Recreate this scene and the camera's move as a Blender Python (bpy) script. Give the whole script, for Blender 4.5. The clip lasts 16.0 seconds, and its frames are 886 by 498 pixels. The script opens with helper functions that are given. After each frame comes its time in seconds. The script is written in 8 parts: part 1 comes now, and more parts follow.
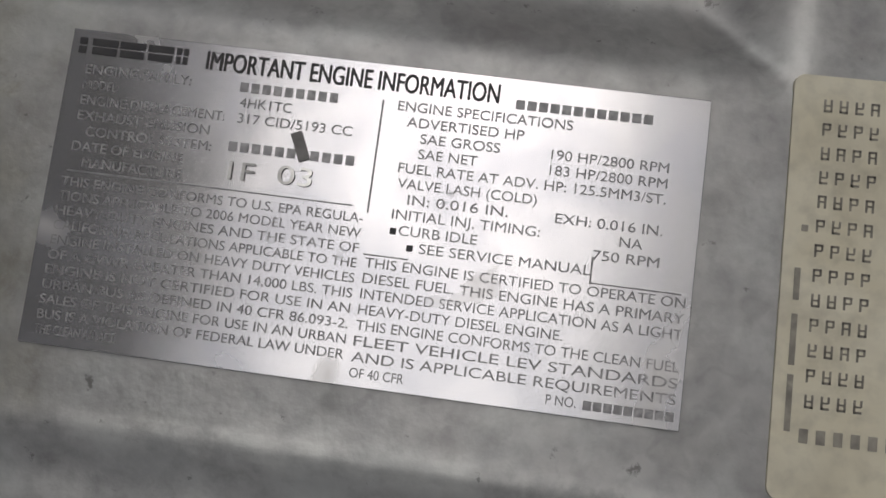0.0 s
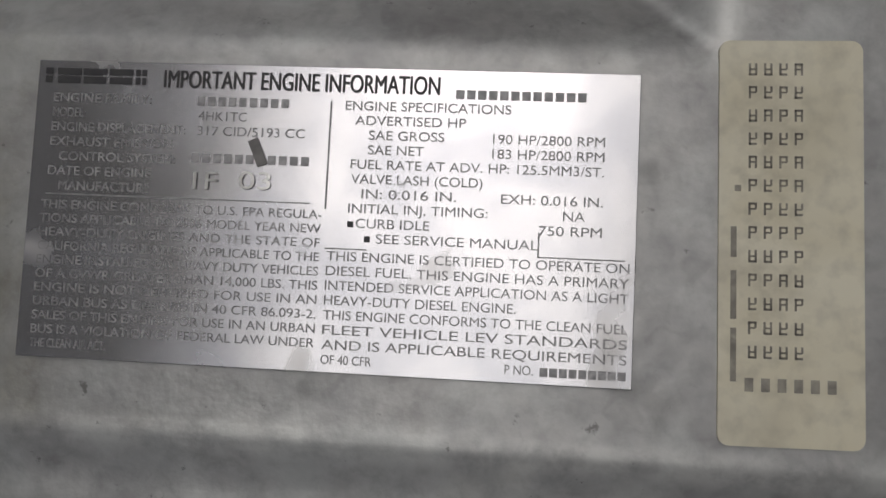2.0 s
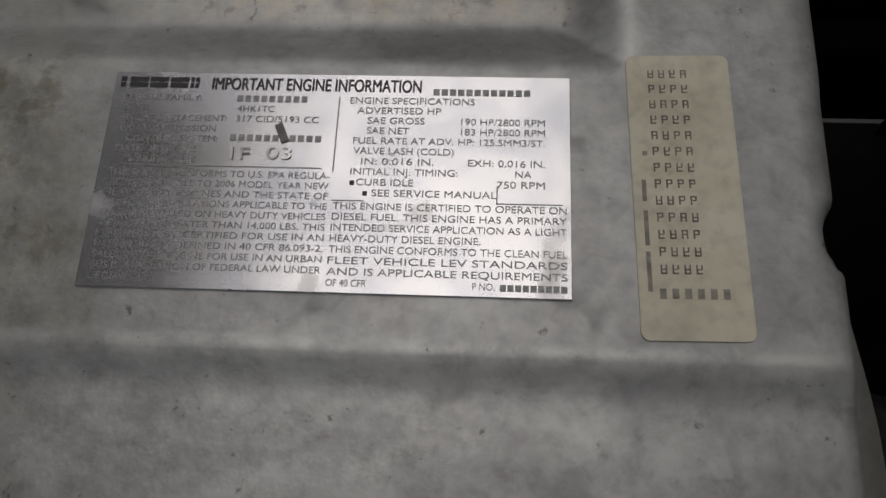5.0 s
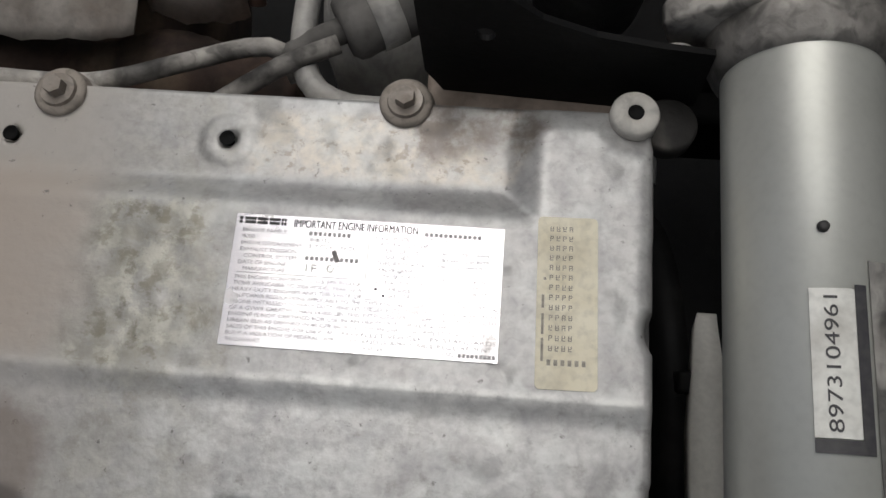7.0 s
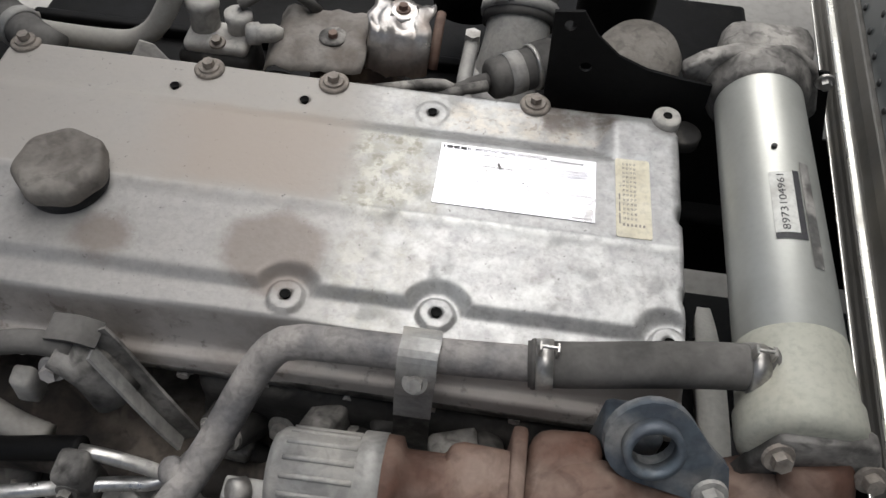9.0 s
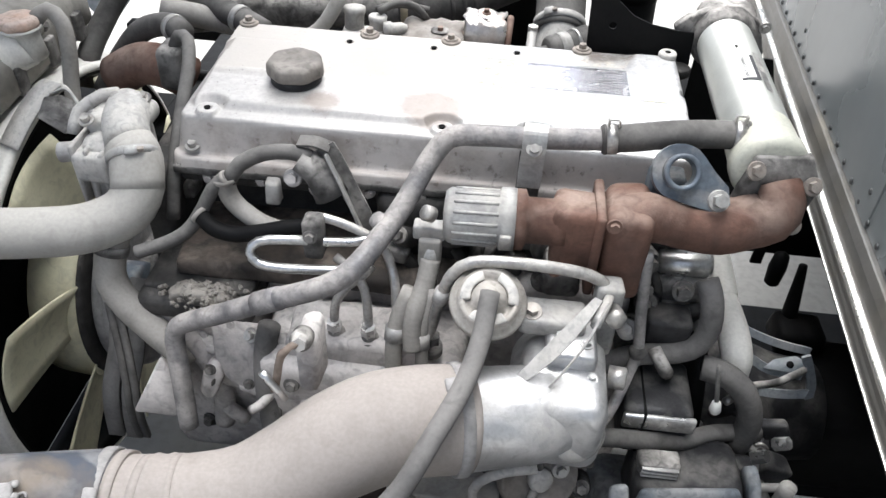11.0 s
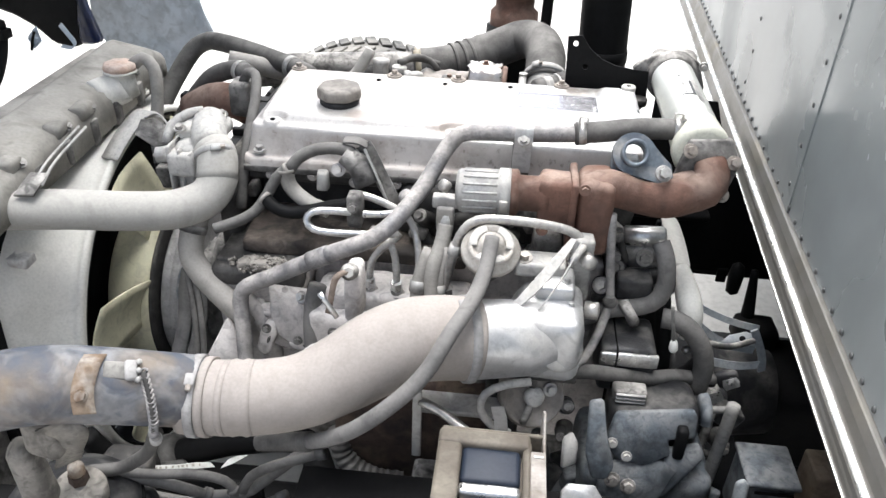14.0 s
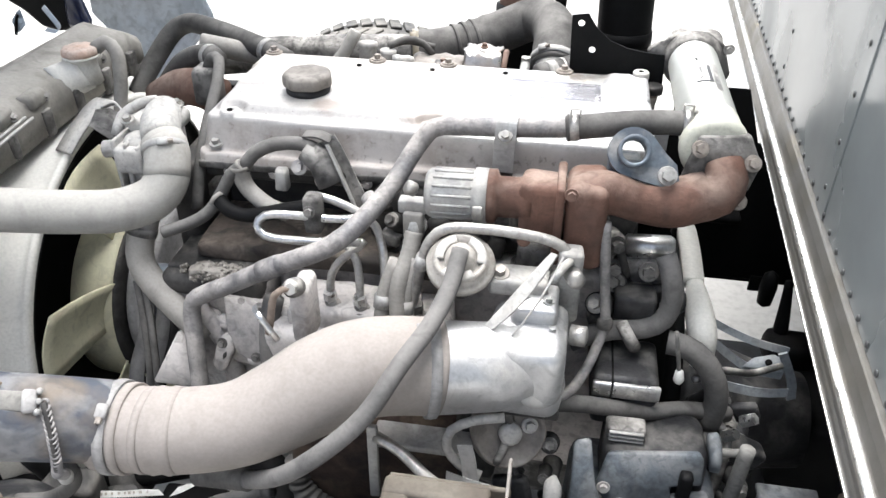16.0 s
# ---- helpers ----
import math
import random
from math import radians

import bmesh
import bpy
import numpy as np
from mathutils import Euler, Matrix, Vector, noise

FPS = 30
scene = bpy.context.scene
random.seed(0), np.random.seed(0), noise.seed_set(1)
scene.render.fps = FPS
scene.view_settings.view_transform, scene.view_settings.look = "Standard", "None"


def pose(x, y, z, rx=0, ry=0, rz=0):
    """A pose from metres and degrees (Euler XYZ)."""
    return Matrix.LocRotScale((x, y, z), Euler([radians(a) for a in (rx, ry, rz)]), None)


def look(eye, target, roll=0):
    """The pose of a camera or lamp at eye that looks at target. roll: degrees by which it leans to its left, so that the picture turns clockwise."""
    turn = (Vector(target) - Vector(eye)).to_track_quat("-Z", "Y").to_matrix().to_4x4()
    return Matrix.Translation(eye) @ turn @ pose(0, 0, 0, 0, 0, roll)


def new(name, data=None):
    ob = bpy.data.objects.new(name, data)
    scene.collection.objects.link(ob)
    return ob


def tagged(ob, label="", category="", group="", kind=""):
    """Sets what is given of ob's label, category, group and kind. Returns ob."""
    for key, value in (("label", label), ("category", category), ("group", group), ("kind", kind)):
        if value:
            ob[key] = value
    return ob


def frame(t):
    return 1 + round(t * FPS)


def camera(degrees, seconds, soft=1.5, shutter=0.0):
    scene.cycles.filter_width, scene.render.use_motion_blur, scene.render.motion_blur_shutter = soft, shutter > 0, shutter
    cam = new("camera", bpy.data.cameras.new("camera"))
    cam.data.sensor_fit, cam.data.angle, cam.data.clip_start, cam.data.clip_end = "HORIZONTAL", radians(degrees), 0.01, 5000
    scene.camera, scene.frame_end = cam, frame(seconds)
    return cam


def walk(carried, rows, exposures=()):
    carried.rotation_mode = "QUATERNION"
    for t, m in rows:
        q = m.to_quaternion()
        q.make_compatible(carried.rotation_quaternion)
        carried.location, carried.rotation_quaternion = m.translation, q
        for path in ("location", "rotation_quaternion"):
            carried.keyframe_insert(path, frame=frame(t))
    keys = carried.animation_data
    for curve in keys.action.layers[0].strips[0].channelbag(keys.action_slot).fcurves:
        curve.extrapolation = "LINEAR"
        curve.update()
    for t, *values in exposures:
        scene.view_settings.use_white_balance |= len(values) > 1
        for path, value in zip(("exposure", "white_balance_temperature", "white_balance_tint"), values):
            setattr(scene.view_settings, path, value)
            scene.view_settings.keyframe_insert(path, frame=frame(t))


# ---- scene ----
cam = camera(59.0, 16.0)
PATH = [
    (0, (0.028, -0.02, 1.173), (-0.083, 0.177, -0.814), -22.0),
    (0.5, (0.023, -0.016, 1.178), (-0.125, 0.12, -0.812), -41.6),
    (1, (0.042, -0.02, 1.188), (-0.086, 0.134, -0.802), -34.8),
    (1.5, (0.045, -0.019, 1.185), (-0.103, 0.121, -0.805), -43.3),
    (2, (0.044, -0.018, 1.183), (-0.119, 0.121, -0.806), -46.9),
    (2.5, (0.047, -0.014, 1.187), (-0.131, 0.122, -0.801), -50.4),
    (3, (0.041, -0.025, 1.184), (-0.087, 0.165, -0.803), -32.1),
    (3.2, (0.039, -0.035, 1.185), (-0.075, 0.152, -0.803), -29.7),
    (5.3, (0.052, -0.098, 1.239), (-0.057, 0.58, -0.639), -6.9),
    (5.5, (0.054, -0.094, 1.269), (-0.057, 0.573, -0.613), -6.9),
    (6, (0.052, -0.085, 1.345), (-0.03, 0.498, -0.567), -5.7),
    (6.5, (0.058, -0.085, 1.381), (-0.036, 0.418, -0.552), -6.9),
    (7, (0.062, -0.094, 1.404), (-0.039, 0.468, -0.513), -6.1),
    (7.5, (0.058, -0.125, 1.434), (-0.03, 0.554, -0.446), -3.1),
    (8, (0.046, -0.219, 1.487), (-0.039, 0.653, -0.31), -0.7),
    (8.5, (0.013, -0.358, 1.523), (-0.052, 0.676, -0.188), 2.4),
    (9, (-0.028, -0.473, 1.55), (-0.112, 0.68, -0.083), 4.2),
    (9.5, (-0.086, -0.635, 1.544), (-0.201, 0.594, -0.03), 4.0),
    (10, (-0.104, -0.793, 1.532), (-0.207, 0.529, 0.034), 3.5),
    (10.2, (-0.106, -0.839, 1.539), (-0.196, 0.527, 0.081), 3.6),
    (12.3, (-0.101, -1.333, 1.55), (-0.259, 0.334, 0.456), 1.8),
    (12.5, (-0.1, -1.36, 1.552), (-0.26, 0.317, 0.474), 1.8),
    (13, (-0.1, -1.392, 1.541), (-0.232, 0.287, 0.462), 2.8),
    (13.5, (-0.095, -1.396, 1.542), (-0.231, 0.291, 0.476), 2.9),
    (14, (-0.088, -1.398, 1.541), (-0.226, 0.288, 0.474), 2.3),
    (14.5, (-0.08, -1.388, 1.533), (-0.235, 0.272, 0.427), 1.7),
    (15, (-0.065, -1.353, 1.522), (-0.252, 0.295, 0.404), 0.2),
    (15.5, (-0.035, -1.29, 1.498), (-0.24, 0.359, 0.386), -0.5),
    (16, (0.015, -1.224, 1.487), (-0.251, 0.424, 0.385), 0.6),
]
EXPOSURES = [(t, stops, kelvin, 10) for t, stops, kelvin in ((0, -1.05, 6550), (3.2, -1.05, 6550), (5.3, -1.5, 6600), (5.6, -1.2, 6600), (6, -0.5, 6600), (6.5, -0.3, 6550), (7.5, -0.15, 6550), (8.5, 0.12, 6500), (9, 0.28, 6450), (9.5, 0.8, 6350), (10, 1.4, 6200), (10.2, 1.48, 6200), (12.3, 2.02, 6300), (13.5, 2.06, 6300), (14.5, 2.14, 6300), (16, 2.15, 6300))]
walk(cam, [(t, look(eye, target, roll)) for t, eye, target, roll in PATH], EXPOSURES)

# ---- world and light: a bright overcast day between the tilted cab and the cargo box ----
SUN_ELEVATION, SUN_AZIMUTH = 73.0, -6.0
world = bpy.data.worlds.new("sky")
scene.world = world
world.use_nodes = True
wn, wl = world.node_tree.nodes, world.node_tree.links
sky = wn.new("ShaderNodeTexSky")
sky.sky_type, sky.sun_disc = "NISHITA", False
sky.sun_elevation, sky.sun_rotation = radians(SUN_ELEVATION), radians(SUN_AZIMUTH)
sky.air_density, sky.dust_density, sky.ozone_density = 1.0, 4.0, 1.0
veil = wn.new("ShaderNodeHueSaturation")
veil.inputs["Saturation"].default_value = 0.5
wl.new(sky.outputs[0], veil.inputs["Color"])
wl.new(veil.outputs[0], wn["Background"].inputs[0])
wn["Background"].inputs[1].default_value = 0.07
sun = new("sun", bpy.data.lights.new("sun", "SUN"))
sun.data.energy, sun.data.angle, sun.data.color = 3.3, radians(74), (1.0, 0.985, 0.96)
_e, _a = radians(SUN_ELEVATION), radians(SUN_AZIMUTH)
_d = Vector((math.sin(_a) * math.cos(_e), math.cos(_a) * math.cos(_e), math.sin(_e)))
sun.matrix_world = look(_d * 8, (0, 0, 0.9))


# ---- materials ----
def material(name, base, rough=0.6, metal=0.0, second=None, dust=None, dusty=0.0, scale=30.0, bump=0.15, fine=220.0, spread=0.12, up=0.5, coat=0.0, vary=0.1, grime=0.4, edge=(0.38, 0.68)):
    """A worn surface: base mottled towards second, dust lying in patches and on upper faces, grain in the relief; up
    also keeps undersides dark, as shade would.
    """
    m = bpy.data.materials.new(name)
    m.use_nodes = True
    n, l = m.node_tree.nodes, m.node_tree.links
    b = n["Principled BSDF"]
    co = n.new("ShaderNodeTexCoord")

    def tex(s, detail=6.0, distort=0.0):
        t = n.new("ShaderNodeTexNoise")
        t.inputs["Scale"].default_value, t.inputs["Detail"].default_value, t.inputs["Distortion"].default_value = s, detail, distort
        l.new(co.outputs["Object"], t.inputs["Vector"])
        return t.outputs["Fac"]

    def ramp(v, lo, hi):
        r = n.new("ShaderNodeMapRange")
        r.inputs["From Min"].default_value, r.inputs["From Max"].default_value = lo, hi
        l.new(v, r.inputs["Value"])
        return r.outputs["Result"]

    def blend(f, a, c):
        x = n.new("ShaderNodeMix")
        x.data_type = "RGBA"
        if isinstance(f, float):
            x.inputs[0].default_value = f
        else:
            l.new(f, x.inputs[0])
        for s, v in ((6, a), (7, c)):
            if isinstance(v, tuple):
                x.inputs[s].default_value = (*v, 1)
            else:
                l.new(v, x.inputs[s])
        return x.outputs[2]

    def times(a, k):
        q = n.new("ShaderNodeMath")
        q.operation = "MULTIPLY"
        l.new(a, q.inputs[0])
        if isinstance(k, float):
            q.inputs[1].default_value = k
        else:
            l.new(k, q.inputs[1])
        q.use_clamp = True
        return q.outputs[0]

    second = second or tuple(c * 0.6 for c in base)
    big, small = tex(scale, 5.0, 0.4), tex(fine, 4.0)
    colour = blend(ramp(big, *edge), base, second)
    colour = blend(times(ramp(small, 0.45, 0.75), spread * 3.0), colour, tuple(c * 0.45 for c in base))
    rough_out = ramp(big, 0.2, 0.8)
    rr = n.new("ShaderNodeMapRange")
    rr.inputs["To Min"].default_value, rr.inputs["To Max"].default_value = max(0.04, rough - vary), min(1.0, rough + vary * 1.2)
    l.new(rough_out, rr.inputs["Value"])
    rough_socket = rr.outputs["Result"]
    metal_socket = None
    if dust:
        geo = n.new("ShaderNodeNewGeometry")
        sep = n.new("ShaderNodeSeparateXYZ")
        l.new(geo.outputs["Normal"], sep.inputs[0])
        # Settled dust pales the tops; the same mask puts shade into undersides' colour.
        dust_shade = n.new("ShaderNodeMapRange")
        dust_shade.inputs["From Min"].default_value, dust_shade.inputs["From Max"].default_value = 0.0, 0.7
        dust_shade.inputs["To Min"].default_value, dust_shade.inputs["To Max"].default_value = 1.0 - up, 1.0
        l.new(sep.outputs["Z"], dust_shade.inputs["Value"])
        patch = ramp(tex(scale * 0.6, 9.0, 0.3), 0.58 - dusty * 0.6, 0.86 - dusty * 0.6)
        f = times(patch, dust_shade.outputs["Result"])
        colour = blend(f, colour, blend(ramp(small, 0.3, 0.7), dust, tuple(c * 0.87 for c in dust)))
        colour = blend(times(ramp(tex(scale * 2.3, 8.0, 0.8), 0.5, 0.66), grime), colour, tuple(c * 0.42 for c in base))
        dr = n.new("ShaderNodeMix")
        l.new(f, dr.inputs[0])
        l.new(rough_socket, dr.inputs[2])
        dr.inputs[3].default_value = 0.92
        rough_socket = dr.outputs[0]
        if metal:
            dm = n.new("ShaderNodeMapRange")
            dm.inputs["To Min"].default_value, dm.inputs["To Max"].default_value = metal, 0.0
            l.new(f, dm.inputs["Value"])
            metal_socket = dm.outputs["Result"]
    l.new(colour, b.inputs["Base Color"])
    l.new(rough_socket, b.inputs["Roughness"])
    if metal_socket:
        l.new(metal_socket, b.inputs["Metallic"])
    else:
        b.inputs["Metallic"].default_value = metal
    b.inputs["Coat Weight"].default_value = coat
    if bump:
        bp = n.new("ShaderNodeBump")
        bp.inputs["Strength"].default_value, bp.inputs["Distance"].default_value = bump, 0.002
        l.new(small, bp.inputs["Height"])
        l.new(bp.outputs[0], b.inputs["Normal"])
    return m


DUST = (0.46, 0.44, 0.405)
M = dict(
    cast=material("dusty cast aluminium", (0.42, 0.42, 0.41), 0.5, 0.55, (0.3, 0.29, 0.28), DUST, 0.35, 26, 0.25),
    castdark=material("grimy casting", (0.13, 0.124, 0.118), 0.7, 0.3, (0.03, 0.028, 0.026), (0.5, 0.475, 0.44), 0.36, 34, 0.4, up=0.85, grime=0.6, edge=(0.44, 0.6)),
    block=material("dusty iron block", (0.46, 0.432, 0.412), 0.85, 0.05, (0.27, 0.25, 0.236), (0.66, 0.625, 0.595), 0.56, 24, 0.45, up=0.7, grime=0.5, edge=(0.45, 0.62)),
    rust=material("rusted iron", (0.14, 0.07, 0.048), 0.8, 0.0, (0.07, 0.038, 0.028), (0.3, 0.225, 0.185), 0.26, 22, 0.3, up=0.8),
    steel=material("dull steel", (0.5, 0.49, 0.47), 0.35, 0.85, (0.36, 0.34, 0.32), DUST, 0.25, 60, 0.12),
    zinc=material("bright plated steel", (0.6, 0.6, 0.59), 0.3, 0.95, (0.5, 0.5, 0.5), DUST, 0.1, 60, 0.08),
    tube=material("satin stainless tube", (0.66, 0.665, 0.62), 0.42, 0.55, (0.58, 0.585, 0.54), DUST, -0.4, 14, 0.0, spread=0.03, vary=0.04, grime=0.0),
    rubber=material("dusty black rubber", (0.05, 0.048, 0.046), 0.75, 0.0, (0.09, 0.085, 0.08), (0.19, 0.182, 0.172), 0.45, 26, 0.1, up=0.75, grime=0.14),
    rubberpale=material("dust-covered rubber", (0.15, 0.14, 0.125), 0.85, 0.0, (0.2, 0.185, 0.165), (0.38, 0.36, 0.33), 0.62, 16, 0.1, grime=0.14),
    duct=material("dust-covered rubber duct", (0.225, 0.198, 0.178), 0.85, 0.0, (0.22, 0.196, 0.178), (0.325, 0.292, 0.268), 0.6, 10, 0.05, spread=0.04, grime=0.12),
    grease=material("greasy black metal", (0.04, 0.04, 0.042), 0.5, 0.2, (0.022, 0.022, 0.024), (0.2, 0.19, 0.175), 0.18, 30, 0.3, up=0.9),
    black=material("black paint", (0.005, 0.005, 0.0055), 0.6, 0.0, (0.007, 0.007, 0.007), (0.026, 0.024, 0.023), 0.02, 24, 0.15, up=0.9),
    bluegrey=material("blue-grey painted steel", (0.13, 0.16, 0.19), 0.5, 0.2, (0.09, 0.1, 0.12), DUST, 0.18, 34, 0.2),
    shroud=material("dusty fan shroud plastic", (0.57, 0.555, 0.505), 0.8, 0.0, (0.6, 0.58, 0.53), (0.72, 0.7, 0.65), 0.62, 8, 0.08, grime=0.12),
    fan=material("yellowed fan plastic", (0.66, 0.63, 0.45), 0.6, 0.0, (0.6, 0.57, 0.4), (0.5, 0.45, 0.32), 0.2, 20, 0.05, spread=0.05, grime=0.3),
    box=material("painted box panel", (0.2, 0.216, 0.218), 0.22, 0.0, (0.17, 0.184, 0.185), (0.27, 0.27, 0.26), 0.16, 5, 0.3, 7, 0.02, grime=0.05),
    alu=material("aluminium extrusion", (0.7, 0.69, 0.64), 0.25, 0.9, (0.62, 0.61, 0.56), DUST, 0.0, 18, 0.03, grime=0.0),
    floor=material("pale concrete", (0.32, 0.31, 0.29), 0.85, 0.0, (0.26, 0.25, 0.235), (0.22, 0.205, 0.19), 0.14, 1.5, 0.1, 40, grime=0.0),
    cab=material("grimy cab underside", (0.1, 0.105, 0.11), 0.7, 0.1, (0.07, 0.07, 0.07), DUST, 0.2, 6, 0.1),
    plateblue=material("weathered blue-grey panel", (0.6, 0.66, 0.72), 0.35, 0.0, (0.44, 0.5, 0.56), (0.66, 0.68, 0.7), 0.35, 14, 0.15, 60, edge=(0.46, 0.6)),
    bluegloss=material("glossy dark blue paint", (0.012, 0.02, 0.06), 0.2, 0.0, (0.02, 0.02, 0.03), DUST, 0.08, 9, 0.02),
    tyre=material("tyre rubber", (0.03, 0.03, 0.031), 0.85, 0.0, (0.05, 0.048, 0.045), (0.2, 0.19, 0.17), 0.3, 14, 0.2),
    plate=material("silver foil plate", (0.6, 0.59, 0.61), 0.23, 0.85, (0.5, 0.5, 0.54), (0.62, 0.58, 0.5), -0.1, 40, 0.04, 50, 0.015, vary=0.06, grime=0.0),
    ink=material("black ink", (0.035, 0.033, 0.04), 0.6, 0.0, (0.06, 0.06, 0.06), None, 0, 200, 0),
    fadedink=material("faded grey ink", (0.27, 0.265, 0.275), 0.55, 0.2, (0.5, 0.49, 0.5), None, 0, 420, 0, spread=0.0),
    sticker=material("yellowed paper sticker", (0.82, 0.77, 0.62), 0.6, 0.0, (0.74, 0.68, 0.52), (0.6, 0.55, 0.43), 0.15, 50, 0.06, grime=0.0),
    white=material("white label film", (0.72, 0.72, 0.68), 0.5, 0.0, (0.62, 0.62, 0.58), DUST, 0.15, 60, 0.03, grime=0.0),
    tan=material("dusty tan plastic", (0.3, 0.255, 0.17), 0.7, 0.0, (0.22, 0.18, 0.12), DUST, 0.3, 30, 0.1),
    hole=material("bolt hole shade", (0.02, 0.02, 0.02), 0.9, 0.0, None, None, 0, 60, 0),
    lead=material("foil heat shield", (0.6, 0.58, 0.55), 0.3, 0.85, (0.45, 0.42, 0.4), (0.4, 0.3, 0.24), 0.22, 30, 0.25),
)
M["pipegrey"] = material("dusty grey pipe", (0.2, 0.195, 0.2), 0.55, 0.3, (0.13, 0.127, 0.13), (0.44, 0.41, 0.385), 0.42, 44, 0.3, 240, 0.2, grime=0.35)
M["crossover"] = material("weathered grey pipe", (0.19, 0.192, 0.2), 0.6, 0.1, (0.06, 0.07, 0.092), (0.22, 0.172, 0.122), 0.26, 19, 0.45, 90, 0.15, up=0.1, grime=0.4, edge=(0.46, 0.58))
M["caked"] = material("caked dry mud", (0.17, 0.155, 0.135), 0.95, 0.0, (0.06, 0.054, 0.047), (0.34, 0.315, 0.28), 0.42, 26, 0.6, 160, 0.25, grime=0.6, edge=(0.45, 0.6))
M["drymud"] = material("pale dry mud", (0.34, 0.32, 0.29), 0.95, 0.0, (0.16, 0.148, 0.13), (0.5, 0.475, 0.435), 0.5, 30, 0.6, 120, 0.2, grime=0.5, edge=(0.48, 0.6))
M["tankdust"] = material("dust-stained tank", (0.225, 0.212, 0.187), 0.75, 0.0, (0.12, 0.11, 0.096), (0.38, 0.362, 0.33), 0.4, 10, 0.3, 160, 0.15)
M["castpale"] = material("pale dusty casting", (0.5, 0.49, 0.475), 0.6, 0.3, (0.3, 0.285, 0.27), (0.56, 0.54, 0.5), 0.5, 40, 0.3)
M["tabrust"] = material("rust-stained tab", (0.25, 0.185, 0.13), 0.75, 0.15, (0.13, 0.085, 0.055), DUST, 0.2, 50, 0.3)
M["bright"] = material("bright cast aluminium", (0.6, 0.6, 0.6), 0.38, 0.75, (0.5, 0.5, 0.5), (0.4, 0.38, 0.35), 0.18, 22, 0.2, 300, 0.06)
M["pale"] = material("dusty plated tin", (0.4, 0.375, 0.34), 0.5, 0.45, (0.27, 0.25, 0.225), (0.42, 0.395, 0.36), 0.3, 40, 0.15)
M["copper"] = material("dusty copper-brown cap", (0.56, 0.4, 0.32), 0.55, 0.1, (0.48, 0.33, 0.25), (0.58, 0.48, 0.42), 0.4, 50, 0.15)
M["capm"] = material("dusty cap plastic", (0.13, 0.115, 0.1), 0.6, 0.0, (0.17, 0.15, 0.132), (0.34, 0.315, 0.285), 0.42, 30, 0.15)
M["smear"] = material("grey smear", (0.2, 0.19, 0.19), 0.7, 0.0, (0.3, 0.29, 0.28), None, 0, 300, 0)
M["grommet"] = material("dusty brown grommet", (0.2, 0.175, 0.155), 0.85, 0.0, (0.13, 0.11, 0.095), (0.34, 0.3, 0.26), 0.5, 60, 0.2)
M["dirtybolt"] = material("dirty bolt steel", (0.34, 0.31, 0.28), 0.5, 0.6, (0.2, 0.165, 0.14), (0.36, 0.32, 0.28), 0.35, 80, 0.2)
M["rustdark"] = material("dark rusted iron", (0.06, 0.036, 0.027), 0.85, 0.0, (0.022, 0.016, 0.014), (0.2, 0.15, 0.105), 0.15, 30, 0.3)
M["tandark"] = material("dirty tan paint", (0.12, 0.09, 0.062), 0.7, 0.0, (0.065, 0.047, 0.034), (0.17, 0.138, 0.105), 0.25, 30, 0.15)
M["hosepale"] = material("dust-caked hose", (0.27, 0.262, 0.24), 0.85, 0.0, (0.32, 0.308, 0.282), (0.42, 0.403, 0.37), 0.66, 12, 0.05, spread=0.05, grime=0.2)
M["browndust"] = material("brown oily sheet", (0.2, 0.155, 0.125), 0.75, 0.1, (0.11, 0.075, 0.055), (0.33, 0.28, 0.24), 0.35, 24, 0.2)

M["palecast"] = material("pale yellowed casting", (0.5, 0.5, 0.43), 0.6, 0.15, (0.42, 0.42, 0.36), (0.5, 0.47, 0.38), 0.1, 22, 0.12, grime=0.06)
M["darkiron"] = material("near-black iron, oil and gap shade", (0.05, 0.047, 0.044), 0.7, 0.1, (0.022, 0.021, 0.02), (0.26, 0.24, 0.215), 0.1, 26, 0.35, up=0.9, grime=0.5)
M["rivetdark"] = material("tarnished rivet", (0.06, 0.06, 0.06), 0.5, 0.3, (0.1, 0.1, 0.1), None, 0, 60, 0.1)
M["boxbeige"] = material("dusty beige plastic", (0.105, 0.09, 0.07), 0.7, 0.0, (0.07, 0.056, 0.043), (0.18, 0.16, 0.13), 0.2, 26, 0.12, grime=0.3)
M["navygloss"] = material("dulled navy cover", (0.012, 0.018, 0.03), 0.5, 0.0, (0.02, 0.024, 0.036), (0.09, 0.09, 0.095), 0.08, 18, 0.03, grime=0.1)
M["shieldgrey"] = material("dusty pressed sheet", (0.25, 0.23, 0.21), 0.7, 0.2, (0.15, 0.125, 0.105), (0.33, 0.305, 0.28), 0.28, 30, 0.2, grime=0.3)
M["gearblue"] = material("dull blue-grey casting", (0.105, 0.122, 0.138), 0.6, 0.15, (0.05, 0.058, 0.066), (0.26, 0.262, 0.262), 0.34, 34, 0.35, up=0.7, grime=0.5, edge=(0.45, 0.62))
M["hosegrey"] = material("dusty grey rubber", (0.085, 0.082, 0.08), 0.8, 0.0, (0.12, 0.115, 0.11), (0.21, 0.2, 0.19), 0.42, 18, 0.1, grime=0.3)
M["codeink"] = material("faded print", (0.26, 0.24, 0.21), 0.65, 0.0, (0.42, 0.39, 0.33), None, 0, 300, 0)
